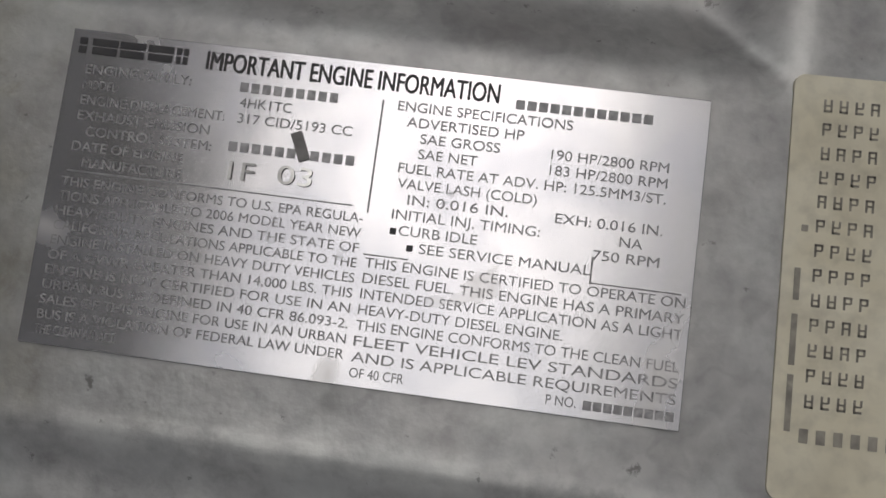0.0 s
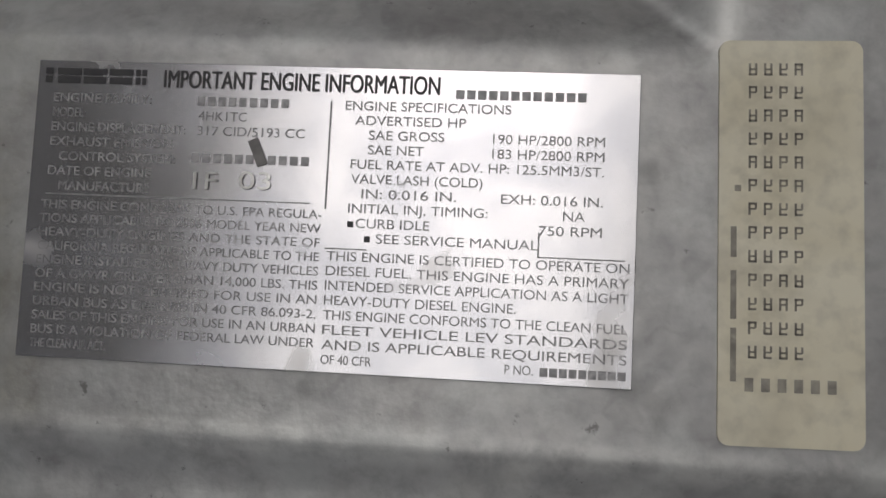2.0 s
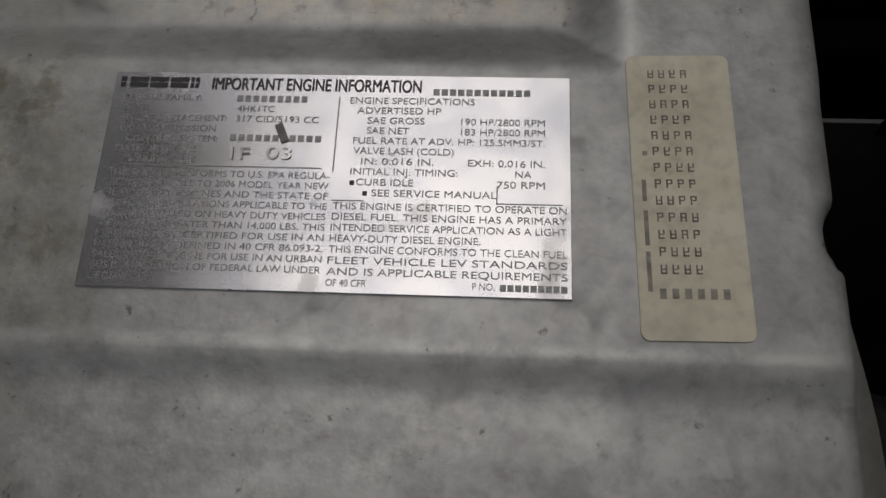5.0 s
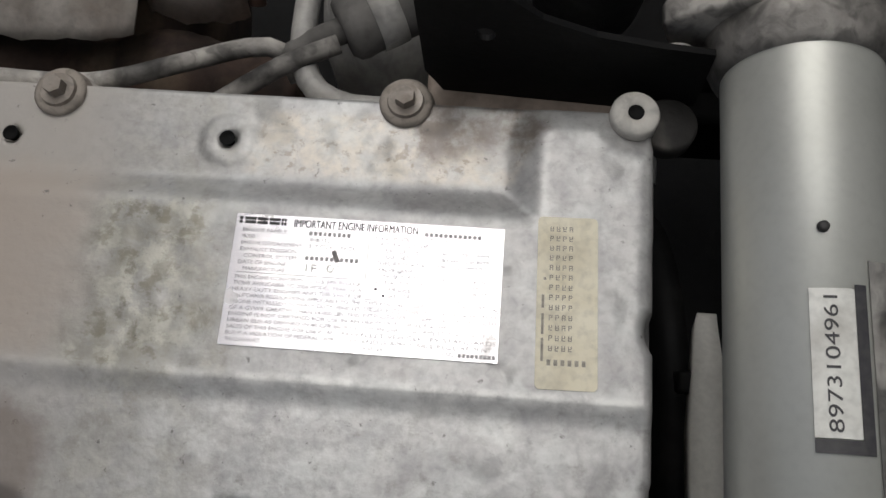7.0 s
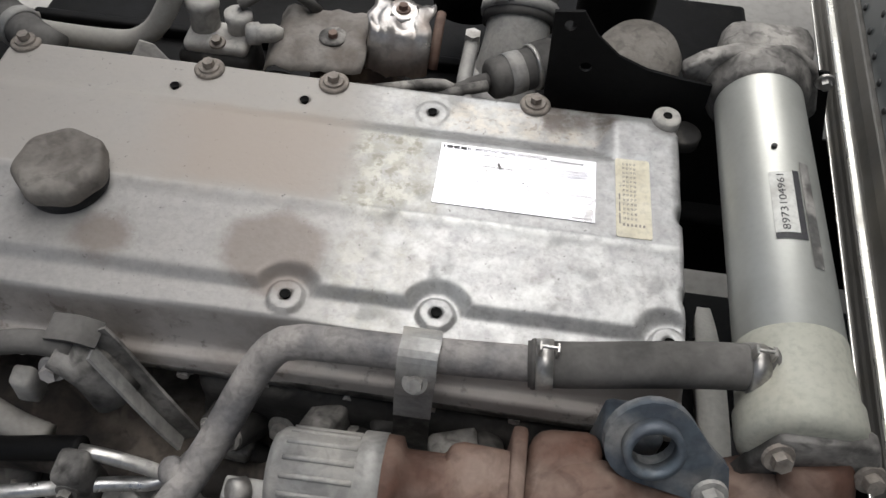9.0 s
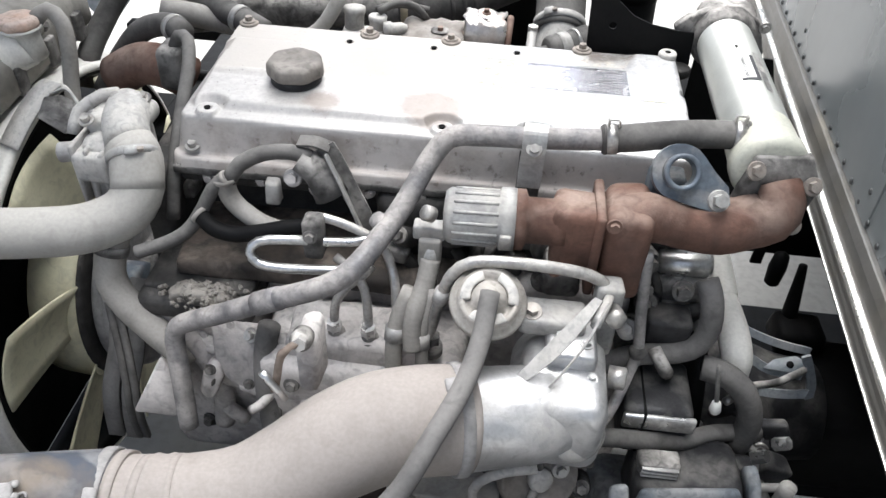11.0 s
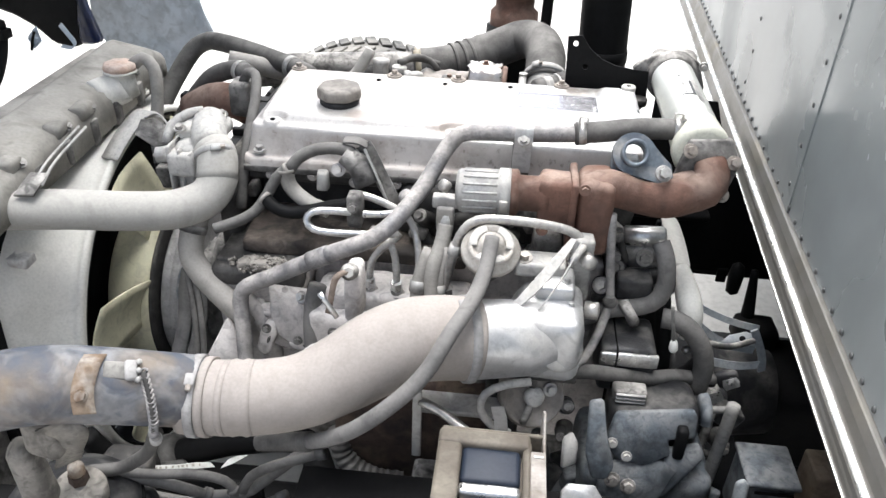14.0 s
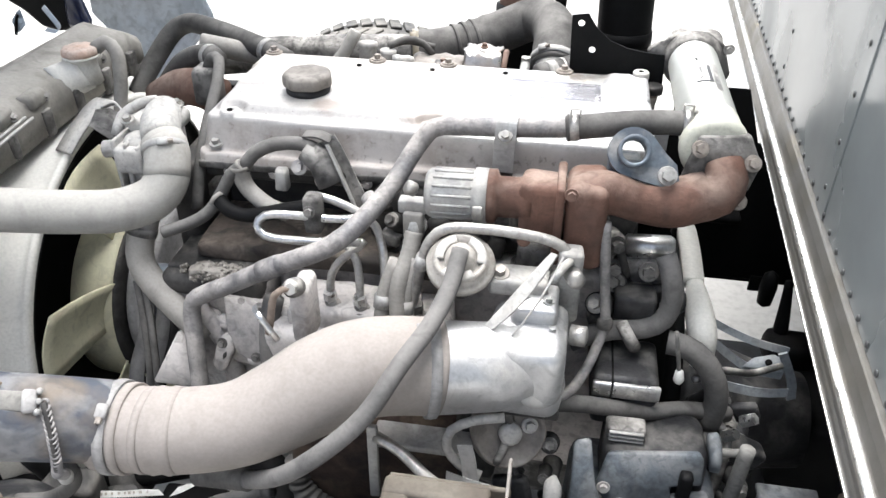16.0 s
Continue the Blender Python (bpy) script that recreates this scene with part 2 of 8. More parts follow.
M["ribgrey"] = material("pale blue-grey rib", (0.4, 0.43, 0.45), 0.55, 0.1, (0.3, 0.33, 0.35), (0.5, 0.49, 0.46), 0.2, 30, 0.2)
M["gearlight"] = material("dusty grey lever", (0.16, 0.155, 0.145), 0.7, 0.1, (0.1, 0.096, 0.09), (0.26, 0.25, 0.23), 0.35, 40, 0.2)
M["barrelgrey"] = material("dusty grey barrel", (0.28, 0.272, 0.27), 0.6, 0.15, (0.19, 0.185, 0.183), (0.42, 0.405, 0.39), 0.35, 30, 0.2, grime=0.3)
M["ledgebrown"] = material("oil-soaked brown crust", (0.07, 0.055, 0.045), 0.75, 0.1, (0.03, 0.026, 0.023), (0.27, 0.225, 0.185), 0.22, 26, 0.5, 120, 0.2, up=0.6, grime=0.5, edge=(0.44, 0.58))
M["film"] = material("pale bluish film", (0.62, 0.68, 0.75), 0.4, 0.0, (0.4, 0.48, 0.58), (0.7, 0.71, 0.72), 0.2, 20, 0.0, grime=0.2)
M["railgrey"] = material("darkened rail metal", (0.16, 0.155, 0.145), 0.4, 0.4, (0.13, 0.122, 0.105), (0.2, 0.18, 0.14), 0.1, 12, 0.03, 200, 0.05, vary=0.05, grime=0.2)
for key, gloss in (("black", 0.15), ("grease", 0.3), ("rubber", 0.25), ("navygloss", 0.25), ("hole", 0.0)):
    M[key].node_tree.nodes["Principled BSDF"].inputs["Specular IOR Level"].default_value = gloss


# ---- building helpers ----
def mesh_of(bm, name):
    me = bpy.data.meshes.new(name)
    bm.normal_update()
    bm.to_mesh(me)
    bm.free()
    return me


def thing(name, base, label, category, group="", kind=""):
    """An Empty at the base of a thing, which carries its parts."""
    ob = new(name)
    ob.empty_display_size = 0.02
    ob.location = base
    return tagged(ob, label, category, group, kind)


def part(name, data, mat, parent, label="", smooth=True, kind=""):
    """One mesh, given in world places, under a thing or a part."""
    me = mesh_of(data, name) if isinstance(data, bmesh.types.BMesh) else data
    if not me.materials:
        me.materials.append(M[mat])
    if smooth:
        me.shade_smooth()
    ob = new(name, me)
    if parent:
        ob.parent = parent
        ob.matrix_parent_inverse = Matrix.Identity(4) if parent.parent else Matrix.Translation(-parent.location)
    return tagged(ob, label, kind=kind)


def solo(name, data, mat, label, category, group="", kind="", smooth=True):
    return tagged(part(name, data, mat, None, smooth=smooth), label, category, group, kind)


def from_arrays(verts, faces, name="mesh"):
    me = bpy.data.meshes.new(name)
    me.from_pydata([tuple(v) for v in verts], [], [tuple(q) for q in faces])
    me.update()
    return me


def spline(points, step=0.012):
    """Points along a smooth curve through the given ones."""
    p = [Vector(q) for q in points]
    p = [p[0] * 2 - p[1], *p, p[-1] * 2 - p[-2]]
    out = []
    for a, b, c, d in zip(p, p[1:], p[2:], p[3:]):
        n = max(2, int((c - b).length / step))
        for k in range(n):
            t = k / n
            out.append(0.5 * (2 * b + (c - a) * t + (2 * a - 5 * b + 4 * c - d) * t * t + (3 * b - a - 3 * c + d) * t**3))
    out.append(p[-2])
    return out


def sweep(points, radius, sides=18, step=0.012, ribs=(0, 0.0), squash=1.0, caps=True):
    """A tube along a curve. radius: a number or a function of 0..1 along it; ribs: (count per metre, depth)."""
    line = spline(points, step)
    far = [0.0]
    for a, b in zip(line, line[1:]):
        far.append(far[-1] + (b - a).length)
    verts, faces, up = [], [], None
    for k, p in enumerate(line):
        way = (line[min(k + 1, len(line) - 1)] - line[max(k - 1, 0)]).normalized()
        if up is None:
            up = way.orthogonal().normalized()
        up = (up - way * up.dot(way)).normalized()
        side = way.cross(up)
        r = radius(far[k] / far[-1]) if callable(radius) else radius
        if ribs[0]:
            r += ribs[1] * (0.5 + 0.5 * math.cos(far[k] * ribs[0] * 2 * math.pi))
        for s in range(sides):
            a = 2 * math.pi * s / sides
            verts.append(p + up * (r * math.cos(a)) + side * (r * math.sin(a) * squash))
    for k in range(len(line) - 1):
        for s in range(sides):
            a, b = k * sides + s, k * sides + (s + 1) % sides
            faces.append((a, b, b + sides, a + sides))
    if caps:
        faces.append(tuple(range(sides - 1, -1, -1)))
        faces.append(tuple(len(verts) - sides + s for s in range(sides)))
    return from_arrays(verts, faces)


def lathe(profile, origin, axis=(0, 0, 1), sides=32, lobes=(0, 0.0)):
    """A turned shape: (radius, height) pairs along an axis from an origin."""
    z = Vector(axis).normalized()
    x = z.orthogonal().normalized()
    y = z.cross(x)
    verts, faces = [], []
    for r, h in profile:
        for s in range(sides):
            a = 2 * math.pi * s / sides
            q = r * (1 + lobes[1] * math.cos(lobes[0] * a)) if lobes[0] else r
            verts.append(Vector(origin) + z * h + x * (q * math.cos(a)) + y * (q * math.sin(a)))
    for k in range(len(profile) - 1):
        for s in range(sides):
            a, b = k * sides + s, k * sides + (s + 1) % sides
            faces.append((a, b, b + sides, a + sides))
    faces.append(tuple(range(sides - 1, -1, -1)))
    faces.append(tuple(len(verts) - sides + s for s in range(sides)))
    return from_arrays(verts, faces)


def block(lo, hi, bevel=0.004, segments=2, turn=None):
    """A box between two corners with rounded edges; turn: a matrix about its centre."""
    bm = bmesh.new()
    bmesh.ops.create_cube(bm, size=1)
    lo, hi = Vector(lo), Vector(hi)
    for v in bm.verts:
        v.co = Vector((v.co.x * (hi.x - lo.x), v.co.y * (hi.y - lo.y), v.co.z * (hi.z - lo.z)))
    if bevel:
        bmesh.ops.bevel(bm, geom=bm.edges[:], offset=bevel, segments=segments, profile=0.5, affect="EDGES", clamp_overlap=True)
    mid = (lo + hi) / 2
    for v in bm.verts:
        v.co = (turn @ v.co if turn else v.co) + mid
    return bm


def prism(outline, thick, place, bevel=0.0015):
    """A flat outline (x, y) given thickness and laid by a matrix."""
    bm = bmesh.new()
    f = bm.faces.new([bm.verts.new((x, y, 0)) for x, y in outline])
    got = bmesh.ops.extrude_face_region(bm, geom=[f])
    bmesh.ops.translate(bm, verts=[g for g in got["geom"] if isinstance(g, bmesh.types.BMVert)], vec=(0, 0, thick))
    bmesh.ops.recalc_face_normals(bm, faces=bm.faces[:])
    if bevel:
        bmesh.ops.bevel(bm, geom=bm.edges[:], offset=bevel, segments=1, affect="EDGES", clamp_overlap=True)
    bmesh.ops.transform(bm, matrix=place, verts=bm.verts[:])
    return bm


def ring(inner, outer, thick, place, sides=40):
    """A flat washer with a hole, laid by a matrix."""
    verts, faces = [], []
    for r, h in ((inner, 0), (outer, 0), (outer, thick), (inner, thick)):
        for s in range(sides):
            a = 2 * math.pi * s / sides
            verts.append(place @ Vector((r * math.cos(a), r * math.sin(a), h)))
    for k in range(4):
        for s in range(sides):
            t = (s + 1) % sides
            j = (k + 1) % 4
            faces.append((k * sides + s, k * sides + t, j * sides + t, j * sides + s))
    me = from_arrays(verts, faces)
    return me


def frame_at(origin, axis, x_hint=(1, 0, 0)):
    """A matrix whose z runs along axis."""
    z = Vector(axis).normalized()
    x = Vector(x_hint) - z * Vector(x_hint).dot(z)
    if x.length < 1e-4:
        x = z.orthogonal()
    x.normalize()
    y = z.cross(x)
    m = Matrix((x, y, z)).transposed().to_4x4()
    m.translation = origin
    return m


def hexhead(m, across, high, bm=None):
    bm = bm or bmesh.new()
    bmesh.ops.create_cone(bm, cap_ends=True, segments=6, radius1=across / 2, radius2=across / 2 * 0.94, depth=high, matrix=m @ Matrix.Translation((0, 0, high / 2)))
    return bm


def bolt(parent, origin, axis=(0, 0, 1), size=0.012, mat="steel", washer=1.6, name="bolt"):
    """A hexagon bolt head with its flange, as one part."""
    m = frame_at(origin, axis)
    bm = bmesh.new()
    bmesh.ops.create_cone(bm, cap_ends=True, segments=20, radius1=size / 2 * washer, radius2=size / 2 * washer * 0.93, depth=size * 0.18, matrix=m @ Matrix.Translation((0, 0, size * 0.09)))
    hexhead(m @ Matrix.Translation((0, 0, size * 0.15)), size, size * 0.55, bm)
    return part(name, bm, mat, parent, smooth=False)


def band(origin, axis, radius, width=0.012, thick=0.0016):
    """A flat clamp band round a hose."""
    return lathe([(radius, -width / 2), (radius + thick, -width / 2), (radius + thick * 1.3, 0), (radius + thick, width / 2), (radius, width / 2)], origin, axis, 36)


def clamp(name, origin, axis, radius, label, screw=(0, 0, 1), width=0.012, mat="steel", group="hose clamps"):
    """A worm-drive hose clamp: a band and its screw housing."""
    t = thing(name, origin, label, "hose clamp", group)
    part("band", band(origin, axis, radius, width), mat, t)
    s = Vector(screw).normalized()
    a = Vector(axis).normalized()
    tang = a.cross(s)
    c = Vector(origin) + s * (radius + 0.005)
    box = part("screw_housing", prism([(-0.009, -width * 0.55), (0.009, -width * 0.55), (0.009, width * 0.55), (-0.009, width * 0.55)], 0.008, frame_at(c - s * 0.005, s, tang), 0.002), mat, t)
    part("screw", hexhead(frame_at(c + tang * 0.008, tang), 0.008, 0.008), "dirtybolt", box, smooth=False)
    return t


def lettering(body, x0, x1, y, high, z, mat, parent, turn=None, bold=0.0):
    """Words laid flat, fitted to a width and a height, as a thin mesh."""
    cu = bpy.data.curves.new("letters", "FONT")
    cu.body, cu.size, cu.fill_mode, cu.offset = body, 1.0, "FRONT", bold
    tmp = new("letters", cu)
    me = bpy.data.meshes.new_from_object(tmp)
    bpy.data.objects.remove(tmp)
    bpy.data.curves.remove(cu)
    xs = [v.co.x for v in me.vertices]
    ys = [v.co.y for v in me.vertices]
    lo, wide = min(xs), max(xs) - min(xs)
    tall = 0.72
    for v in me.vertices:
        v.co = Vector((x0 + (v.co.x - lo) / wide * (x1 - x0), y + v.co.y / tall * high, z))
        if turn:
            v.co = turn @ v.co
    return part("lettering", me, mat, parent, smooth=False)


def bars(rects, z, mat, parent, turn=None, name="print_bar", joined=False):
    """Plain printed bars: centre x, y, width, height."""
    bm = bmesh.new()
    for x, y, w, h in rects:
        q = [Vector((x + a * w / 2, y + b * h / 2, z)) for a, b in ((-1, -1), (1, -1), (1, 1), (-1, 1))]
        bm.faces.new([bm.verts.new(turn @ p if turn else p) for p in q])
        if not joined:
            part(name, bm, mat, parent, smooth=False)
            bm = bmesh.new()
    if joined:
        part(name, bm, mat, parent, smooth=False, kind="stuff")


def pierced(outline, holes, thick, place):
    """A flat sheet with round holes (x, y, radius) right through it."""
    bm = bmesh.new()
    loops = [outline] + [[(x + r * math.cos(a * math.pi / 10), y + r * math.sin(a * math.pi / 10)) for a in range(20)] for x, y, r in holes]
    edges = []
    for loop in loops:
        vs = [bm.verts.new((x, y, 0)) for x, y in loop]
        edges += [bm.edges.new((a, b)) for a, b in zip(vs, vs[1:] + vs[:1])]
    bmesh.ops.triangle_fill(bm, use_beauty=True, edges=edges, normal=(0, 0, 1))
    bmesh.ops.solidify(bm, geom=bm.faces[:], thickness=thick)
    bmesh.ops.recalc_face_normals(bm, faces=bm.faces[:])
    bmesh.ops.transform(bm, matrix=place, verts=bm.verts[:])
    return bm


def ss(a, b, v):
    t = np.clip((v - a) / (b - a), 0, 1)
    return t * t * (3 - 2 * t)


# ---- the large structure ----
def ground():
    n, far = 60, 60.0
    v, q = [], []
    for j in range(n + 1):
        for i in range(n + 1):
            a, b = (2 * i / n - 1), (2 * j / n - 1)
            v.append((far * a**3 + 2 * a, far * b**3 + 2 * b, 0))
    for j in range(n):
        for i in range(n):
            k = j * (n + 1) + i
            q.append((k, k + 1, k + n + 2, k + n + 1))
    solo("ground", from_arrays(v, q), "floor", "pale dusty concrete yard under the truck", "ground", kind="structure")


ground()

# The cargo box: its front wall runs slightly askew to the engine.
BOX_TURN = pose(0.436, 0, 0, 0, 0, -3.8)


def cargo_box():
    t = thing("cargo_box", (0.6, 0, 0.8), "grey painted riveted cargo box with aluminium bottom rail", "cargo box")
    wall = block((0.0, -1.25, 0.81), (0.05, 1.95, 3.6), 0.004)
    bmesh.ops.transform(wall, matrix=BOX_TURN, verts=wall.verts[:])
    part("front_wall", wall, "box", t, smooth=False)
    body = block((0.052, -1.24, 0.82), (3.2, 1.94, 3.58), 0.01)
    bmesh.ops.transform(body, matrix=BOX_TURN, verts=body.verts[:])
    part("body", body, "box", t, smooth=False)
    for y in (-0.56, 0.48):
        part("runner", block((0.62, y - 0.03, 0.6), (3.0, y + 0.03, 0.822), 0.006), "black", t)
    # rail sections (x, z), run along the wall
    ys = np.linspace(-1.27, 1.97, 40)

    def run(name, section, mat, label=""):
        v = [BOX_TURN @ Vector((x, y, z)) for y in ys for x, z in section]
        k = len(section)
        q = [(r * k + i, r * k + (i + 1) % k, (r + 1) * k + (i + 1) % k, (r + 1) * k + i) for r in range(len(ys) - 1) for i in range(k)]
        q += [tuple(range(k)), tuple(range(len(v) - 1, len(v) - k - 1, -1))]
        part(name, from_arrays(v, q), mat, t, label, smooth=False)

    # One extrusion: darkened body, with highlight streak and lip glint as brighter strips.
    run("bottom_rail", [(0.02, 0.795), (-0.036, 0.795), (-0.0385, 0.7975), (-0.0385, 0.8), (-0.0355, 0.8018), (-0.0345, 0.8035), (-0.034, 0.81), (-0.0325, 0.815), (-0.032, 0.8235), (-0.03, 0.826), (-0.0195, 0.8285), (-0.0175, 0.831),
                        (-0.0155, 0.85), (-0.0105, 0.8635), (-0.0085, 0.865), (0.02, 0.865)], "railgrey", "grey metal corner rail, darkened between its highlights")
    run("highlight_strip", [(-0.0305, 0.824), (-0.03, 0.8266), (-0.0282, 0.828), (-0.0222, 0.8293), (-0.021, 0.8285), (-0.021, 0.825)], "alu", "brighter strip standing in for the rail's highlight streak")
    run("lip_glint", [(-0.039, 0.7985), (-0.039, 0.8002), (-0.0384, 0.8008), (-0.0374, 0.8011), (-0.0375, 0.798)], "alu", "brighter edge standing in for the lip's glint")
    # raised lapped sheet with its riveted seam
    for y0, y1 in ((-1.24, -0.105), (-0.065, 1.94)):
        s = block((-0.0025, y0, 0.8655), (0.0, y1, 3.55), 0.0008, 1)
        bmesh.ops.transform(s, matrix=BOX_TURN, verts=s.verts[:])
        part("sheet_panel", s, "box", t, smooth=False)
    seam = block((-0.005, -0.115, 0.8655), (-0.0005, -0.055, 3.55), 0.0015, 1)
    bmesh.ops.transform(seam, matrix=BOX_TURN, verts=seam.verts[:])
    part("seam_strip", seam, "box", t, smooth=False)
    head = lathe([(0.0052, 0), (0.005, 0.0012), (0.0034, 0.0026), (0.0008, 0.003)], (0, 0, 0), (-1, 0, 0), 10)
    head.materials.append(M["rivetdark"])
    head.shade_smooth()
    spots = [(-0.0035, -1.0 + 0.052 * i, 0.877) for i in range(56)] + [(-0.0045, y, 0.91 + 0.075 * i) for y in (-0.085,) for i in range(14)]
    spots += [(-0.002, -0.72, 0.91 + 0.075 * i) for i in range(8)] + [(-0.002, 0.45, 0.91 + 0.075 * i) for i in range(8)]
    for p in spots:
        r = new("rivet", head)
        r.parent = t
        r.matrix_parent_inverse = Matrix.Translation(-t.location)
        r.matrix_basis = BOX_TURN @ Matrix.Translation(p)


cargo_box()


# The cab, tipped forward over the radiator.
def tipped_cab():
    t = thing("truck_cab", (-1.9, 0, 0.9), "dark cab tipped forward over the engine bay", "truck cab")
    m = pose(-1.8, 0, 1.08, 0, -45, 0)
    for name, lo, hi in (("floor_pan", (0, -0.3, 0), (1.88, 0.95, 0.06)), ("rear_wall", (1.82, -0.3, 0.06), (1.88, 0.95, 1.3)), ("roof", (0.1, -0.3, 1.3), (1.88, 0.95, 1.36)),
                         ("front_wall", (-0.05, -0.3, 0.05), (0.02, 0.95, 1.3))):
        bm = block(lo, hi, 0.02)
        bmesh.ops.transform(bm, matrix=m, verts=bm.verts[:])
        part(name, bm, "cab", t, smooth=False)
    for y in (-0.22, 0.62):
        bm = block((0.1, y - 0.05, -0.05), (1.8, y + 0.05, 0.001), 0.015)
        bmesh.ops.transform(bm, matrix=m, verts=bm.verts[:])
        part("sill_member", bm, "cab", t, smooth=False)
        part("hinge_arm", sweep([(-1.5, y * 0.85, 0.45), (-1.62, y * 0.85, 0.75), (-1.74, y, 1.12)], 0.05, 14), "black", t)


tipped_cab()


def chassis():
    t = thing("chassis_frame", (0, 0, 0.4), "dark dusty steel truck chassis frame", "chassis")
    for y, x0 in ((-0.64, -0.36), (0.52, -1.6)):
        s = 1 if y > 0 else -1
        part("side_rail", block((x0, y - 0.004, 0.36), (3.0, y + 0.004, 0.6), 0.002), "black", t)
        part("flange", block((x0, min(y, y - s * 0.07), 0.592), (3.0, max(y, y - s * 0.07), 0.6), 0.002), "black", t)
        part("flange", block((x0, min(y, y - s * 0.07), 0.36), (3.0, max(y, y - s * 0.07), 0.368), 0.002), "black", t)
    part("front_horn", block((-1.6, -0.64, 0.36), (-0.362, -0.56, 0.468), 0.008), "black", t)
    for x in (-1.15, 1.35):
        part("crossmember", block((x, -0.595, 0.38), (x + 0.1, 0.515, 0.5), 0.01), "black", t)
    return t


chassis_frame = chassis()


# ---- the engine ----
def rock(bm, amount, scale):
    for v in bm.vertices if isinstance(bm, bpy.types.Mesh) else bm.verts:
        v.co += Vector((noise.noise(v.co * scale), noise.noise(v.co * scale + Vector((7, 0, 0))), noise.noise(v.co * scale + Vector((0, 9, 0))))) * amount
    return bm


def cast_block(lo, hi, bevel=0.012, cuts=6, amount=0.004, scale=14):
    bm = block(lo, hi, bevel, 3)
    bmesh.ops.subdivide_edges(bm, edges=[e for e in bm.edges if e.calc_length() > 0.03], cuts=cuts, use_grid_fill=True)
    return rock(bm, amount, scale)


engine = thing("engine", (-0.18, 0, 0.3), "dusty grey four cylinder diesel engine block with bolted castings", "engine")
# Parts facing the gap are near-black: grease, plus the gap's shade in their colour.
part("cylinder_head", cast_block((-0.54, -0.12, 0.79), (0.155, 0.12, 0.925)), "grease", engine)
part("head_flank", cast_block((-0.27, -0.2, 0.8), (0.14, -0.1, 0.9), 0.02, 6, 0.008, 18), "darkiron", engine)
part("head_edge", cast_block((-0.545, -0.18, 0.885), (0.16, -0.1, 0.912), 0.008, 6, 0.003, 20), "darkiron", engine)
part("cylinder_block", cast_block((-0.53, -0.2, 0.34), (0.15, 0.16, 0.795)), "block", engine)
part("oil_pan", cast_block((-0.5, -0.16, 0.2), (0.12, 0.14, 0.345), 0.03), "castdark", engine)
part("gear_case", cast_block((-0.585, -0.3, 0.42), (-0.42, 0.14, 0.77), 0.025), "block", engine)
part("case_lip", cast_block((-0.585, -0.306, 0.735), (-0.42, -0.2, 0.772), 0.012, 5, 0.004, 24), "darkiron", engine)
part("case_top", rock(block((-0.58, -0.285, 0.766), (-0.425, -0.1, 0.78), 0.006, 3), 0.003, 20), "darkiron", engine, "greasy gear case top, darkened for the shade of the gap")
part("gear_case_flange", cast_block((-0.6, -0.2, 0.4), (-0.56, 0.16, 0.905), 0.012), "darkiron", engine)
part("flywheel_housing", lathe([(0.05, -0.08), (0.16, -0.07), (0.19, -0.02), (0.23, -0.012), (0.245, -0.01), (0.25, 0.0), (0.25, 0.014), (0.23, 0.018)], (0.236, -0.02, 0.46), (1, 0, 0), 72), "black", engine)
part("housing_flange", sweep([(0.243, -0.19, 0.778), (0.247, -0.225, 0.765), (0.253, -0.268, 0.742), (0.256, -0.275, 0.72), (0.256, -0.285, 0.695)], lambda k: 0.008 + 0.014 * math.sin(math.pi * min(1, k * 0.7 + 0.12)), 16), "shroud", engine, "pale dusty housing flange")
for y in (-0.16, 0.18):
    part("engine_mount", block((-0.2, min(y, y * 3.4), 0.45), (-0.08, max(y, y * 3.0), 0.52), 0.01), "castdark", engine)
part("flank_ledge", cast_block((-0.54, -0.262, 0.78), (-0.14, -0.11, 0.808), 0.008, 6, 0.005, 22), "ledgebrown", engine, "oil-black ledge below the head")
part("gasket_rail", cast_block((-0.548, -0.19, 0.905), (0.165, 0.132, 0.918), 0.003, 3, 0.0015), "castdark", engine)
part("side_cover", cast_block((-0.42, -0.235, 0.6), (0.1, -0.19, 0.8), 0.012), "block", engine)
for x, y, z in ((-0.45, -0.303, 0.742), (-0.51, -0.303, 0.742), (-0.43, -0.303, 0.71), (-0.467, -0.303, 0.708), (-0.505, -0.303, 0.7), (-0.44, -0.303, 0.63), (-0.48, -0.303, 0.58)):
    part("bolt_flange", lathe([(0.013, -0.004), (0.013, 0.002), (0.011, 0.004), (0.002, 0.0045)], (x, y, z), (0, -1, 0.3), 20), "block", engine)
    bolt(engine, (x, y - 0.003, z), (0, -1, 0.3), 0.013, "block")
part("case_cover", rock(prism([(-0.045, 0.035), (0.02, 0.03), (0.05, -0.02), (0.045, -0.05), (-0.02, -0.045), (-0.05, -0.015)], 0.016, frame_at(Vector((-0.45, -0.305, 0.67)), (0, -0.95, 0.3), (1, 0, 0)), 0.005), 0.003, 30), "block", engine)
part("case_web", sweep([(-0.53, -0.305, 0.72), (-0.49, -0.315, 0.66), (-0.48, -0.315, 0.6), (-0.49, -0.31, 0.52)], 0.016, 14), "block", engine)
for i in range(9):
    x = -0.5 + 0.075 * i
    bolt(engine, (x, -0.182, 0.898 + 0.004 * math.sin(i * 2.1)), (0, -1, 0), 0.012, "block")
for i in range(7):
    x = -0.38 + 0.07 * i
    part("rib", block((x, -0.215, 0.4), (x + 0.012, -0.19, 0.6), 0.003), "block", engine)
